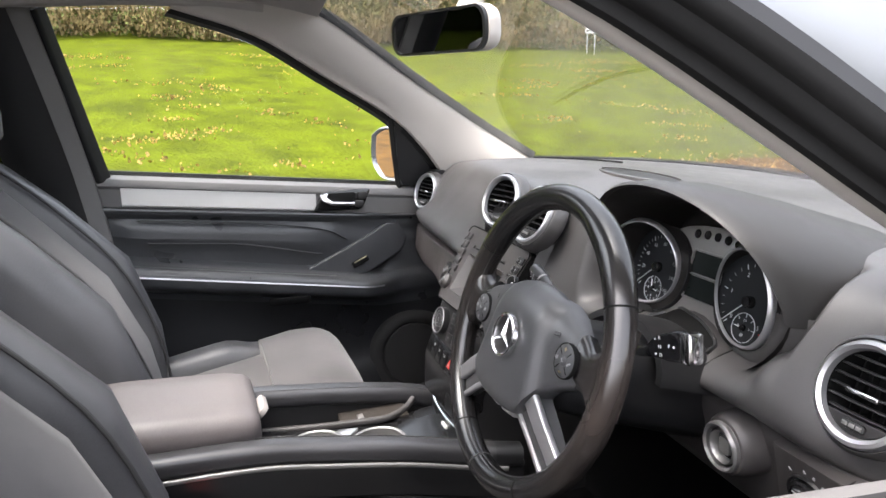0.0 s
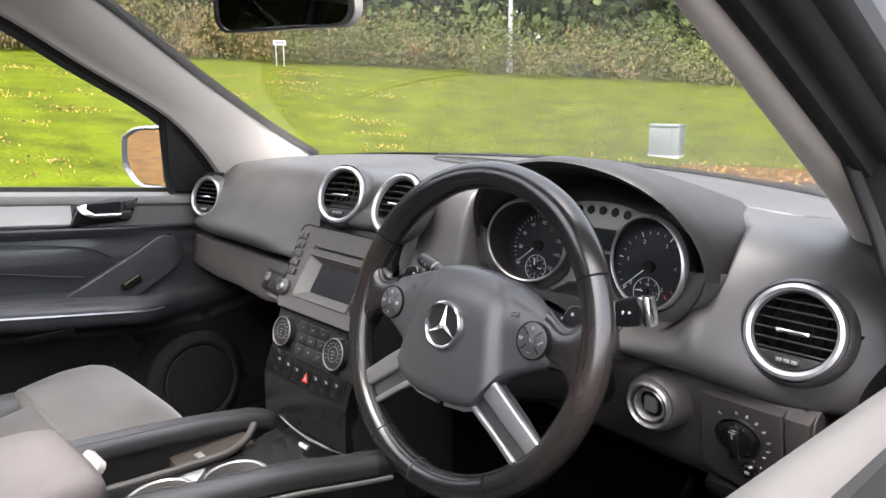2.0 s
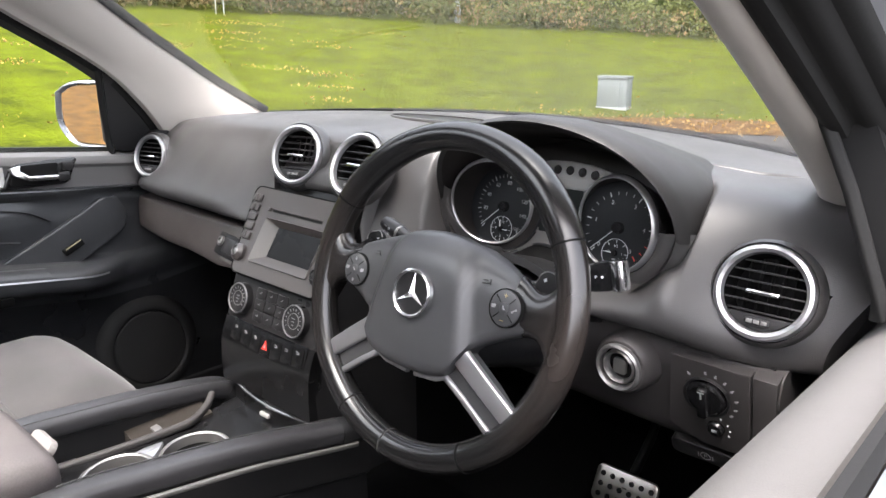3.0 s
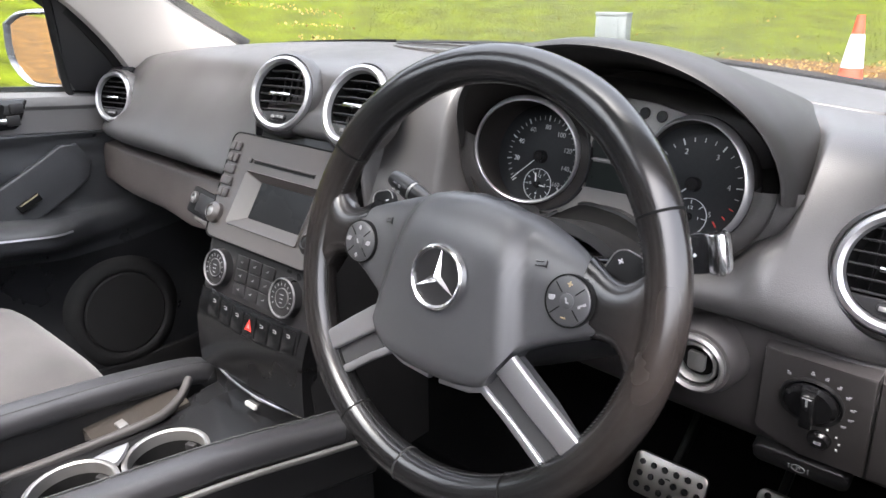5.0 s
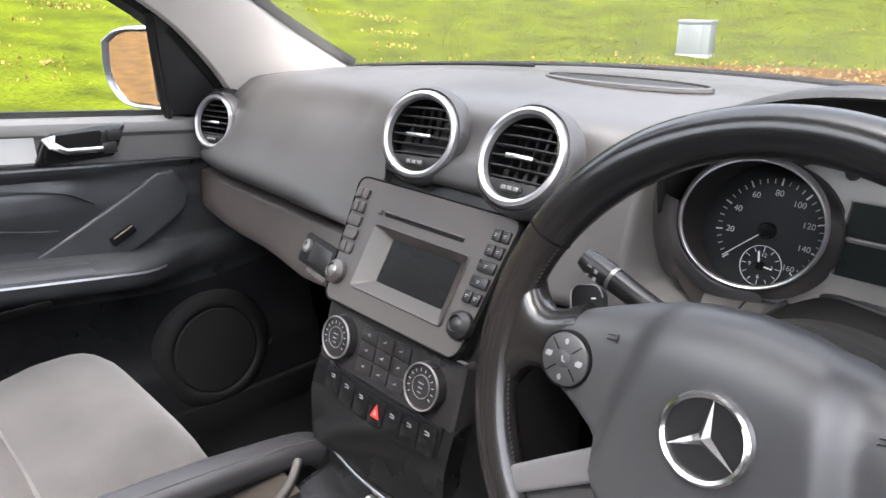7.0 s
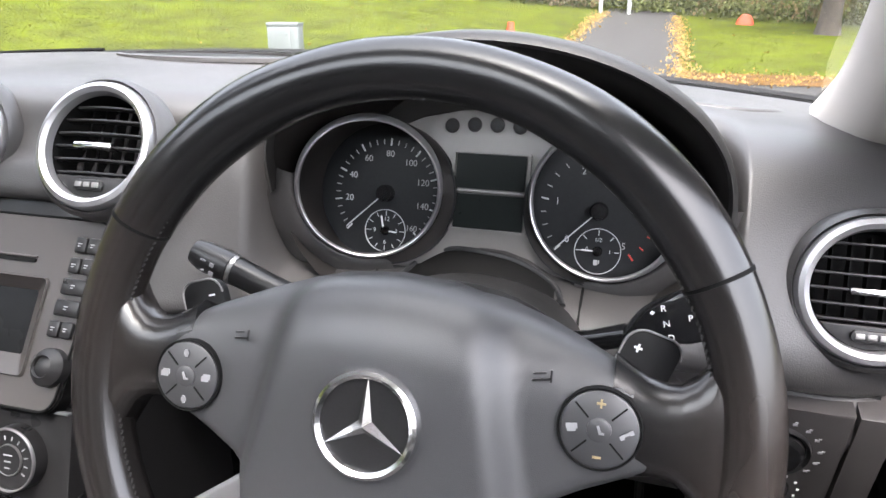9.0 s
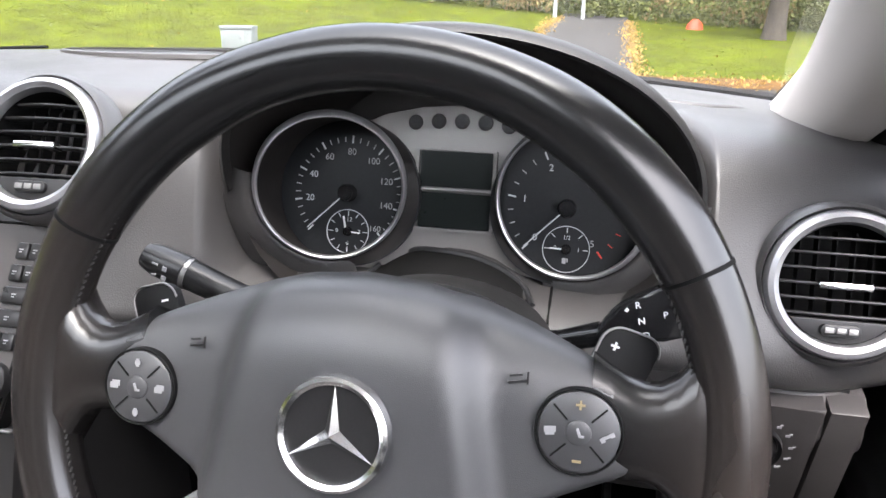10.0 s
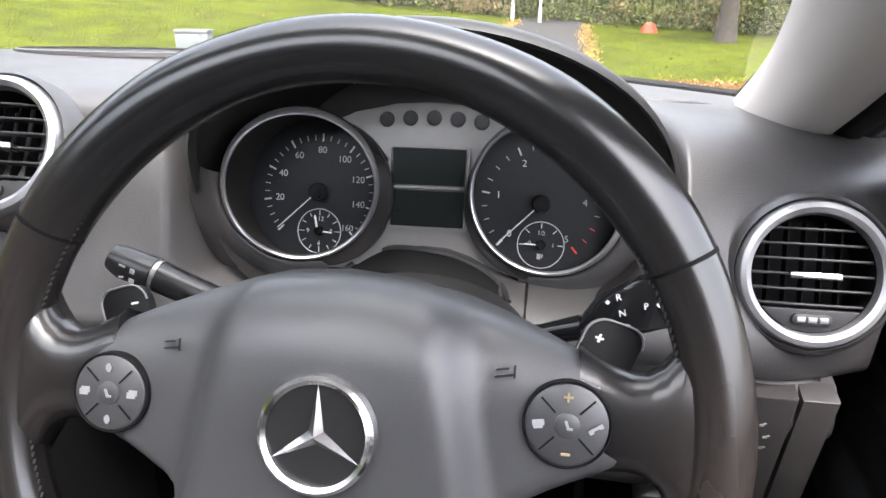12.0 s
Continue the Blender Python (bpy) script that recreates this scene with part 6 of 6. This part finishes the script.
for s in (-1, 1):
    for i in range(5):
        py = 0.0545 - 0.0168 * i
        px = -0.1085 - 0.17 * (py + 0.013) if s < 0 else 0.0985 + 0.07 * (py + 0.013)
        # rows of two keys, and two rows with one wide key
        for dx, w in (((0, 0.0112),) if i in (2, 3) else ((-0.0058, 0.0052), (0.0058, 0.0052))):
            b = part("button", box(px + dx - w, px + dx + w, py - 0.0064, py + 0.0064, 0, 0.0042, 0.0017), STACK if s < 0 else BUTTON, radio)
            if s > 0:
                part("symbol", moved(bars([(px + dx, py + 0.0008, 0.0036, 0.0009, 0), (px + dx - 0.0005, py - 0.0012, 0.0022, 0.0008, 0)]), at(0, 0, 0.0045)), DIMWHITE, b)
    m = at(-0.1065, -0.0435) if s < 0 else at(0.0985, -0.042)
    k2 = part("knob", moved(revolve([(0.0075, 0.0105), (0.0085, 0.012), (0.0105, 0.010), (0.0125, 0.0085), (0.0145, 0.006), (0.015, -0.002)], 40), m), STACK if s < 0 else BUTTON, radio, "round knob")
    part("knob_face", moved(revolve([(0, 0.0118), (0.0045, 0.0114), (0.0076, 0.0096)], 32), m), DARKMETAL if s < 0 else BUTTON, k2)

CLI = facing((CX, 0.1025, 0.9765), (0, -0.955, 0.297))
KNOBRIM = mat("knurled_silver", (0.34, 0.335, 0.33), 0.4, metal=0.8, vary=0.15, scale=40, grain=1500, bump=0.1)
climate = thing("climate_panel", CLI, "black climate control panel with two round knobs", "control panel", world_coords=False)
part("panel", plate(rounded(0.230, 0.076, 0.008), 0.03, 0.002), BUTTON, climate)
part("trim_line", moved(box(-0.113, 0.113, 0.0365, 0.0385, -0.002, 0.003, 0.0006), at(0, 0)), SILVER, climate, "thin silver line")
for s in (-1, 1):
    m = at(-0.0785, 0.0) if s < 0 else at(0.069, -0.002)
    k2 = part("knob", moved(revolve([(0.0258, -0.002), (0.0255, 0.004), (0.0250, 0.0108), (0.0243, 0.0112), (0.0224, 0.0112), (0.0224, 0.009)], 48), m), BUTTON, climate, "black rotary knob")
    part("rim", moved(revolve([(0.0250, 0.0108), (0.0250, 0.0122), (0.0244, 0.0131), (0.0236, 0.0131), (0.0231, 0.0120), (0.0231, 0.0105)], 48), m), KNOBRIM, k2, "thin silver rim")
    part("knob_face", moved(revolve([(0, 0.0115), (0.0118, 0.0115), (0.0126, 0.0100), (0.0225, 0.0095), (0.0226, 0.006)], 40), m), BUTTON, k2)
    part("knob_dial", moved(revolve([(0.0114, 0.0118), (0.0116, 0.0122), (0.0122, 0.0122), (0.0124, 0.0105)], 40), m), DARKMETAL, k2)
    part("symbol", moved(bars([(0.0175 * math.cos(radians(a)), 0.0175 * math.sin(radians(a)), 0.0034, 0.001, a) for a in range(-30, 215, 22)] + [(0, 0.004, 0.008, 0.001, 0), (0, -0.001, 0.006, 0.001, 0), (0, -0.006, 0.005, 0.0009, 0)]), m @ pose(0, 0, 0.0122)), DIMWHITE, k2)
for i in range(3):
    for j in range(3):
        px, py = -0.0315 + 0.0275 * i, 0.018 - 0.0185 * j
        b = part("button", box(px - 0.013, px + 0.013, py - 0.0085, py + 0.0085, 0, 0.0028, 0.0012), BUTTON, climate)
        part("symbol", moved(bars([(px - 0.001, py, 0.0048, 0.0008, 12 * (i - 1)), (px + 0.001, py + 0.0018, 0.0024, 0.0007, 30)]), at(0, 0, 0.0031)), DIMWHITE, b)

ROW = facing((CX + 0.005, 0.0825, 0.922), (0, -0.955, 0.297))
row = thing("switch_row", ROW, "black switch row with a red hazard button", "switches", world_coords=False)


def bow(x):
    return 10 * 0.09 * (x / 0.12) ** 2 * 0.012


part("panel", plate([(x, 0.0175 + bow(x)) for x in np.linspace(-0.098, 0.098, 13)] + [(x, -0.0175 + bow(x)) for x in np.linspace(0.098, -0.098, 13)], 0.006, 0.0015), PIANO, row)
for i in range(7):
    px = -0.081 + 0.027 * i
    hz = i == 3
    b = part("switch", box(px - 0.0125, px + 0.0125, -0.015 + bow(px), 0.015 + bow(px), 0, 0.0016, 0.0008), PIANO, row, "red-marked hazard button" if hz else "")
    if hz:
        part("triangle", moved(plate([(0, 0.009), (0.007, -0.006), (-0.007, -0.006)], 0.001), at(px, bow(px), 0.0022)), RED, b, "red triangle")
        part("triangle_mark", moved(plate([(0, 0.0028), (0.0026, -0.0028), (-0.0026, -0.0028)], 0.0006), at(px, bow(px), 0.0027)), DIMWHITE, b)
    else:
        part("symbol", moved(bars([(px - 0.002, 0.008 + bow(px), 0.0042, 0.0008, 0), (px - 0.001, 0.005 + bow(px), 0.005, 0.0007, 0), (px + 0.002, 0.0065 + bow(px), 0.0008, 0.004, 20)]), at(0, 0, 0.002)), DIMWHITE, b)

stack_body = thing("centre_stack", (CX, 0.15, 0.8), "dark grey centre stack housing under the radio", "centre stack")
part("housing", loft([[Vector((CX + sx * k, y, z)) for sx, y in ((-0.128, 0.10 + d), (-0.124, d + 0.005), (-0.115, d), (0.115, d), (0.124, d + 0.005), (0.128, 0.10 + d), (0.128, 0.3), (-0.128, 0.3))] for z, d, k in ((1.155, 0.214, 0.93), (1.13, 0.202, 0.93), (1.06, 0.158, 0.87), (1.015, 0.126, 0.86), (0.98, 0.117, 0.9), (0.93, 0.099, 0.92), (0.90, 0.089, 0.93), (0.87, 0.084, 0.94), (0.83, 0.088, 0.95), (0.80, 0.095, 0.95), (0.70, 0.13, 0.95))]), BLACK, stack_body, smooth=45)
part("lower_panel", loft([[Vector((CX + x, d - 0.004, z)) for x in np.linspace(-0.1165, 0.1165, 11)] + [Vector((CX + x, d + 0.02, z)) for x in np.linspace(0.1165, -0.1165, 11)] for z, d in ((0.944, 0.0965), (0.922, 0.0875), (0.902, 0.0815), (0.865, 0.0795), (0.832, 0.080))]), PIANO, stack_body)

# ---- centre console ----
console = thing("centre_console", (0, -0.15, 0.5), "black centre console with cup holders and leather side rails", "console")
part("body", loft([[Vector((-0.135 + i, y, 0.47)), Vector((-0.14 + i, y, z - 0.03)), Vector((-0.125 + i, y, z)), Vector((0.125 - i, y, z)), Vector((0.14 - i, y, z - 0.03)), Vector((0.15 - i, y, 0.47))] for y, z, i in ((0.16, 0.785, -0.01), (0.05, 0.735, 0), (-0.25, 0.74, 0), (-0.275, 0.80, 0), (-0.5, 0.82, 0), (-0.72, 0.80, 0.01))]), BLACK, console)


def rail(x0, y0, z0, x1, y1, z1):
    front = (x0, y0 + 0.035, z0 - 0.03) if x0 < 0 else (x0 + 0.014, y0 + 0.08, z0 - 0.014)
    pts = smooth_line([front, (x0, y0, z0 - 0.004), ((2 * x0 + x1) / 3, (2 * y0 + y1) / 3, (2 * z0 + z1) / 3 + 0.004), ((x0 + 2 * x1) / 3, (y0 + 2 * y1) / 3, (z0 + 2 * z1) / 3 + 0.004), (x1, y1, z1), (x1, y1 - 0.2, z1 + 0.005)], 26)
    return pts


for x0, x1, z0 in ((-0.132, -0.118, 0.822), (0.143, 0.116, 0.836)):
    pts = rail(x0, 0.075, z0, x1, -0.27, z0 + 0.048)
    r = part("side_rail", sweep(pts, [(x, y - 0.012) for x, y in rounded(0.046 if x0 < 0 else 0.039, 0.034, 0.013, 5)]), RAILHIDE, console, "black leather side rail", smooth=60)
    st = [moved(box(-0.0009, 0.0009, -0.002, 0.002, -0.0006, 0.0006, 0), Matrix.Translation(a.lerp(b, k / 6) + Vector((0.013 if x0 < 0 else -0.013, 0, 0.0047)))) for a, b in zip(pts[3:-6], pts[4:-5]) for k in range(6)]
    tagged(part("stitching", joined(*st), THREAD, r, "fine grey stitching"), kind="stuff")
    part("rail_base", sweep([p + Vector((0, 0, -0.055)) for p in pts], rounded(0.03, 0.07, 0.008)), BLACK, console)
    part("end_cap", sweep(pts[:4], [(x * 1.05, (y - 0.012) * 1.05) for x, y in rounded(0.046 if x0 < 0 else 0.039, 0.034, 0.013, 5)]), HARD, r, "black plastic end cap")
    s = -1 if x0 < 0 else 1
    part("rail_strip", sweep([p + Vector((s * 0.0225, 0, -0.028)) for p in pts[2:]], rounded(0.006, 0.007, 0.002, 3)), DARKMETAL if s > 0 else BLACK, console, "thin satin silver strip" if s > 0 else "")
CUPS = ((0.021, -0.056, 0.802), (0.008, -0.163, 0.808))


def tray_sheet():
    """The tray's skin with two round holes for the cups."""
    bm = bmesh.new()
    gx, gy = np.linspace(-0.098, 0.093, 65), np.linspace(-0.27, 0.10, 124)
    grid = [[bm.verts.new((x, y, lerp(y, [-0.27, -0.1, 0.0, 0.1], [0.81, 0.797, 0.79, 0.80]) - 0.004 * ease(abs(x + 0.0025), 0.088, 0.0955))) for x in gx] for y in gy]
    for a, b in zip(grid, grid[1:]):
        for k in range(len(gx) - 1):
            mx, my = (a[k].co.x + a[k + 1].co.x) / 2, (a[k].co.y + b[k].co.y) / 2
            if all(math.hypot(mx - cx, my - cy) > 0.049 for cx, cy, cz in CUPS):
                bm.faces.new((a[k], a[k + 1], b[k + 1], b[k]))
    bmesh.ops.delete(bm, geom=[v for v in bm.verts if not v.link_faces], context="VERTS")
    bmesh.ops.solidify(bm, geom=bm.faces[:], thickness=0.003)
    return bm


part("tray", tray_sheet(), PIANO, console, "gloss black tray")
# side pocket with a moulded lip beside the left rail
lip = smooth_line([(-0.084, -0.26, 0.806), (-0.08, -0.218, 0.804), (-0.072, -0.138, 0.802), (-0.066, -0.035, 0.80), (-0.074, 0.0, 0.80), (-0.092, 0.03, 0.803), (-0.108, 0.05, 0.812)], 30)
part("pocket_lip", sweep(lip, rounded(0.011, 0.012, 0.004, 4)), KNEE, console, "dark grey moulded pocket lip")
part("pocket_lining", loft([[Vector((x, y, z)) for x, z in ((-0.118, 0.83), (-0.116, 0.806), (-0.074, 0.797), (-0.074, 0.785), (-0.125, 0.785), (-0.125, 0.83))] for y in (-0.1, -0.05, 0.0, 0.03)]), LINING, console, "brown felt pocket lining")
part("pocket_tab", moved(box(-0.009, 0.009, -0.006, 0.006, 0, 0.004, 0.001), pose(-0.082, -0.062, 0.802, 8)), DARKMETAL, console, "pale plastic tab")
# cup holders: two silver rings joined by a bridge
for k, (cx, cy, cz) in enumerate(CUPS):
    m = pose(cx, cy, cz, 4)
    part("cup_ring", moved(revolve([(0.0445, -0.012), (0.045, 0.003), (0.0475, 0.0045), (0.0515, 0.003), (0.0525, -0.014)], 48), m), DARKMETAL, console, "satin silver cup holder ring")
    cup = part("cup_well", moved(revolve([(0.0447, -0.0115), (0.043, -0.024), (0.040, -0.06), (0.0, -0.062)], 48), m), DEEP, console)
    for a in (20, 140, 260):
        part("grip_tab", moved(box(-0.007, 0.007, 0.036, 0.044, -0.03, -0.012, 0.002), m @ pose(0, 0, 0, 0, 0, a)), BUTTON, cup)
part("cup_bridge", moved(plate([(-0.045, 0.026), (-0.03, 0.015), (-0.018, 0.003), (-0.018, -0.003), (-0.03, -0.015), (-0.045, -0.026), (-0.049, 0.0)], 0.006, 0.001), pose(0.0145, -0.1095, 0.8095, 4, 0, -6)), SILVER, console)
# ashtray flap under the stack, with a curved chrome edge
flap = part("ashtray_flap", loft([[Vector((CX + x, 0.086 - 0.012 * (1 - (x / 0.1) ** 2), z)) for x in np.linspace(-0.10, 0.10, 11)] + [Vector((CX + x, 0.12, z)) for x in np.linspace(0.10, -0.10, 11)] for z in (0.829, 0.80, 0.785)]), PIANO, console, "gloss black ashtray flap")
part("flap_edge", sweep([(CX + x, 0.084 - 0.012 * (1 - (x / 0.105) ** 2), 0.832 + 0.006 * (x / 0.105) ** 2 - 0.012 * (x + 0.105) / 0.21) for x in np.linspace(-0.112, 0.108, 14)], circle(0.0022, 8)), CHROME, flap, "curved chrome edge")
part("flap_tab", moved(box(-0.011, 0.011, -0.003, 0.003, -0.002, 0.003, 0.001), facing((CX + 0.005, 0.0725, 0.807), (0, -1, 0.1))), STRIP, flap)

armrest = thing("armrest", (0, -0.45, 0.85), "taupe leather armrest lid on the console", "armrest")
sec = lambda y, w, top, low: [Vector((x * w / 0.2, y, low + (zz) * (top - low))) for x, zz in ((-0.1, 0.1), (-0.1, 0.6), (-0.094, 0.85), (-0.08, 0.97), (-0.04, 1.0), (0.04, 1.0), (0.08, 0.97), (0.094, 0.85), (0.1, 0.6), (0.1, 0.1), (0.09, 0), (-0.09, 0))]
part("lid", loft([sec(*q) for q in ((-0.255, 0.17, 0.905, 0.882), (-0.258, 0.185, 0.915, 0.876), (-0.27, 0.196, 0.924, 0.872), (-0.30, 0.2, 0.93, 0.87), (-0.45, 0.2, 0.938, 0.872), (-0.62, 0.198, 0.935, 0.87), (-0.72, 0.19, 0.925, 0.868))]), TAUPE, armrest, "taupe leather lid", smooth=60)
part("box", loft([sec(*q) for q in ((-0.258, 0.175, 0.873, 0.80), (-0.28, 0.19, 0.873, 0.79), (-0.5, 0.196, 0.873, 0.78), (-0.72, 0.19, 0.87, 0.78))]), BLACK, armrest, "black storage box")
part("latch", moved(plate(rounded(0.056, 0.022, 0.0095, 6), 0.010, 0.003), facing((0.018, -0.2535, 0.905), (0, -0.75, 0.66))), LATCH, armrest, "pale plastic latch")

# ---- seats ----
def seat(x0, dy, lean, label):
    t = thing("car_seat", (x0, dy - 0.3, 0.45), label, "car seat", "front seats")

    def strip(path, widths, material, name, lab=""):
        """Cushion strips: path rows (y, z), normal rows and half widths."""
        rings = []
        for (y, z, ny, nz), (xa, xb, h) in zip(path, widths):
            rings.append([Vector((x0 + xa + (xb - xa) * u, dy + y + ny * h * v, z + nz * h * v)) for u, v in ((0, -1), (0, 0.2), (0.06, 0.62), (0.2, 0.9), (0.5, 1.0), (0.8, 0.9), (0.94, 0.62), (1, 0.2), (1, -1))])
        return part(name, loft(rings), material, t, lab, smooth=60)

    # cushion: suede over the whole front, leather sides and rear
    def pillow(y0, y1, xa, xb, lift, material, name, lab, round_front):
        rings = []
        n = 14
        for k in range(n):
            u = k / (n - 1)
            y = y0 + (y1 - y0) * u
            z = 0.808 - 0.10 * max(0, -y - 0.12) / 0.5
            drop = 0.0
            if round_front:
                q = max(0.0, (y + 0.075) / 0.075)
                drop = 0.075 * (1 - math.sqrt(max(0.0, 1 - q * q)))
            elif material is SEATHIDE:
                drop = 0.03 * ease(y, -0.30, -0.196) ** 1.5
            rings.append([Vector((x0 + xa + (xb - xa) * v, dy + y, z + lift * (1 - (2 * v - 1) ** 4) - drop - 0.055 * abs(2 * v - 1) ** 6)) for v in np.linspace(0, 1, 15)] + [Vector((x0 + xb - 0.01, dy + y, 0.66)), Vector((x0 + xa + 0.01, dy + y, 0.66))])
        return part(name, loft(rings), material, t, lab, smooth=60)

    pillow(-0.20, 0.0, -0.25, 0.25, 0.026, SUEDE, "cushion_front", "grey suede cushion front", True)
    pillow(-0.52, -0.198, -0.15, 0.15, 0.012, SUEDE, "cushion", "grey suede cushion panel", False)
    for s in (-1, 1):
        a, b = (0.148, 0.255) if s > 0 else (-0.255, -0.148)
        pillow(-0.54, -0.196, a, b, 0.022, SEATHIDE, "side_bolster", "black leather bolster", False)
    back = [(yy - 0.075 + lean, zz, ny, nz) for yy, zz, ny, nz in ((-0.36, 0.74, 0.95, 0.3), (-0.39, 0.85, 0.95, 0.3), (-0.465, 1.0, 0.9, 0.43), (-0.575, 1.13, 0.84, 0.54), (-0.655, 1.22, 0.82, 0.57), (-0.71, 1.275, 0.7, 0.7), (-0.76, 1.29, 0.2, 1))]
    strip(back, [(-0.16, 0.16, h) for h in (0.02, 0.03, 0.04, 0.035, 0.03, 0.03, 0.02)], SUEDE, "backrest", "grey suede back panel")
    for s in (-1, 1):
        rows = [(0.15, 0.25, 0.03), (0.15, 0.255, 0.05), (0.15, 0.26, 0.075), (0.145, 0.255, 0.065), (0.14, 0.245, 0.05), (0.125, 0.225, 0.04), (0.11, 0.2, 0.02)]
        strip(back, [(a, b, h) if s > 0 else (-b, -a, h) for a, b, h in rows], SEATHIDE, "back_bolster", "black leather bolster")
        part("piping", sweep(smooth_line([(x0 + s * (0.153 - 0.03 * ease(z, 1.1, 1.4)), dy + y + ny * h, z + nz * h) for (y, z, ny, nz), h in zip(back, (0.03, 0.042, 0.055, 0.055, 0.045, 0.04, 0.03))], 24), circle(0.0035, 8), up=(1, 0, 0)), THREAD, t)
    part("back_shell", loft([[Vector((x0 + u * w, dy + y, z)) for u, y in ((-1, yb - 0.01), (-0.9, yb - 0.07), (-0.5, yb - 0.10), (0.5, yb - 0.10), (0.9, yb - 0.07), (1, yb - 0.01))] for z, w, yb in ((0.62, 0.25, -0.435 + lean), (0.85, 0.255, -0.475 + lean), (1.0, 0.25, -0.55 + lean), (1.13, 0.24, -0.66 + lean), (1.22, 0.22, -0.74 + lean), (1.285, 0.19, -0.815 + lean))]), SEATHIDE, t)
    part("base", loft([[Vector((x0 + u * 0.235, dy + y, z)) for u in (-1, 1)] + [Vector((x0 + u * 0.235, dy + y, 0.47)) for u in (1, -1)] for y, z in ((-0.03, 0.70), (-0.06, 0.75), (-0.3, 0.74), (-0.54, 0.72))]), SEATHIDE, t)
    for s in (-0.06, 0.06):
        part("headrest_post", sweep([(x0 + s, dy + lean - 0.77, 1.27), (x0 + s, dy + lean - 0.745, 1.42)], circle(0.006, 10), up=(1, 0, 0)), CHROME, t)
    part("headrest", loft([[Vector((x0 + a * w, dy + lean - 0.72 + b * d - 0.2 * (z - 1.4), z)) for a, b in rounded(2, 2, 0.7, 6)] for z, w, d in ((1.305, 0.10, 0.03), (1.32, 0.125, 0.045), (1.365, 0.135, 0.055), (1.425, 0.132, 0.055), (1.465, 0.115, 0.045), (1.48, 0.08, 0.025))]), SUEDE, t, smooth=60)
    return t


seat(-0.40, 0.0, 0.0, "black leather passenger seat with grey suede centre panels")
seat(0.405, -0.035, 0.065, "black leather driver seat with grey suede centre panels")
buckle = thing("seat_belt_buckle", (0.17, -0.42, 0.74), "black seat belt buckle with a red button", "buckle")
part("case", moved(box(-0.014, 0.014, -0.02, 0.02, -0.06, 0.025, 0.005), pose(0.16, -0.36, 0.80, -20)), BLACK, buckle)
part("button", moved(box(-0.011, 0.011, -0.016, 0.016, 0.02, 0.03, 0.002), pose(0.16, -0.36, 0.80, -20)), RED, buckle, "red release button")

# ---- mirrors ----
mm = facing((0.015, 0.066, 1.494), (0.26, -0.96, -0.05))
rear = thing("rear_view_mirror", mm, "rear-view mirror in a pale grey and black housing", "mirror", world_coords=False)
mo = rounded(0.265, 0.068, 0.026, 8)
part("housing", loft([[Vector((x * k, y * k, z)) for x, y in mo] for z, k in ((0.004, 0.96), (0.002, 1.0), (-0.012, 1.0), (-0.03, 0.9), (-0.045, 0.6))]), PILLAR, rear, "pale grey housing", smooth=60)
part("rim", moved(holed([(x * 0.985, y * 0.985) for x, y in mo], [(x * 0.94, y * 0.88) for x, y in mo], 0.008), at(0, 0, 0.009)), BLACK, rear)
part("glass", moved(plate([(x * 0.945, y * 0.885) for x, y in mo], 0.003), at(0, 0, 0.0065)), MIRROR, rear, "mirror glass")
part("stem", sweep([(0, 0.005, -0.035), (0, 0.05, -0.07), (0, 0.085, -0.10)], circle(0.018, 16), up=(1, 0, 0)), PILLAR, rear)

mw = facing((-0.975, 0.275, 1.205), (0.36, -0.93, -0.012))
wing = thing("wing_mirror", mw, "silver wing mirror outside the passenger door", "mirror", world_coords=False)
wo = [(v.x, v.y) for v in smooth_line([(-0.10 - 0.012, 0.055, 0), (-0.065, 0.078, 0), (0.0, 0.083, 0), (0.10, 0.078, 0), (0.115, 0.0, 0), (0.105, -0.075, 0), (0.0, -0.08, 0), (-0.07, -0.074, 0), (-0.112, -0.034, 0), (-0.12, 0.02, 0)], 48)][:-1]
part("housing", loft([[Vector((x * k, y * k, z)) for x, y in wo] for z, k in ((-0.002, 0.92), (0.012, 0.97), (0.008, 1.02), (-0.02, 1.06), (-0.06, 0.95), (-0.10, 0.6))]), PAINT, wing, "silver painted housing", smooth=60)
part("glass", moved(plate([(x * 0.915, y * 0.9) for x, y in wo], 0.004), at(0, 0, 0.0025)), MIRROR, wing, "mirror glass")
part("foot", sweep([(0.08, -0.04, -0.02), (0.15, -0.05, -0.01), (0.24, -0.05, 0.02)], rounded(0.05, 0.06, 0.015)), BLACK, wing)
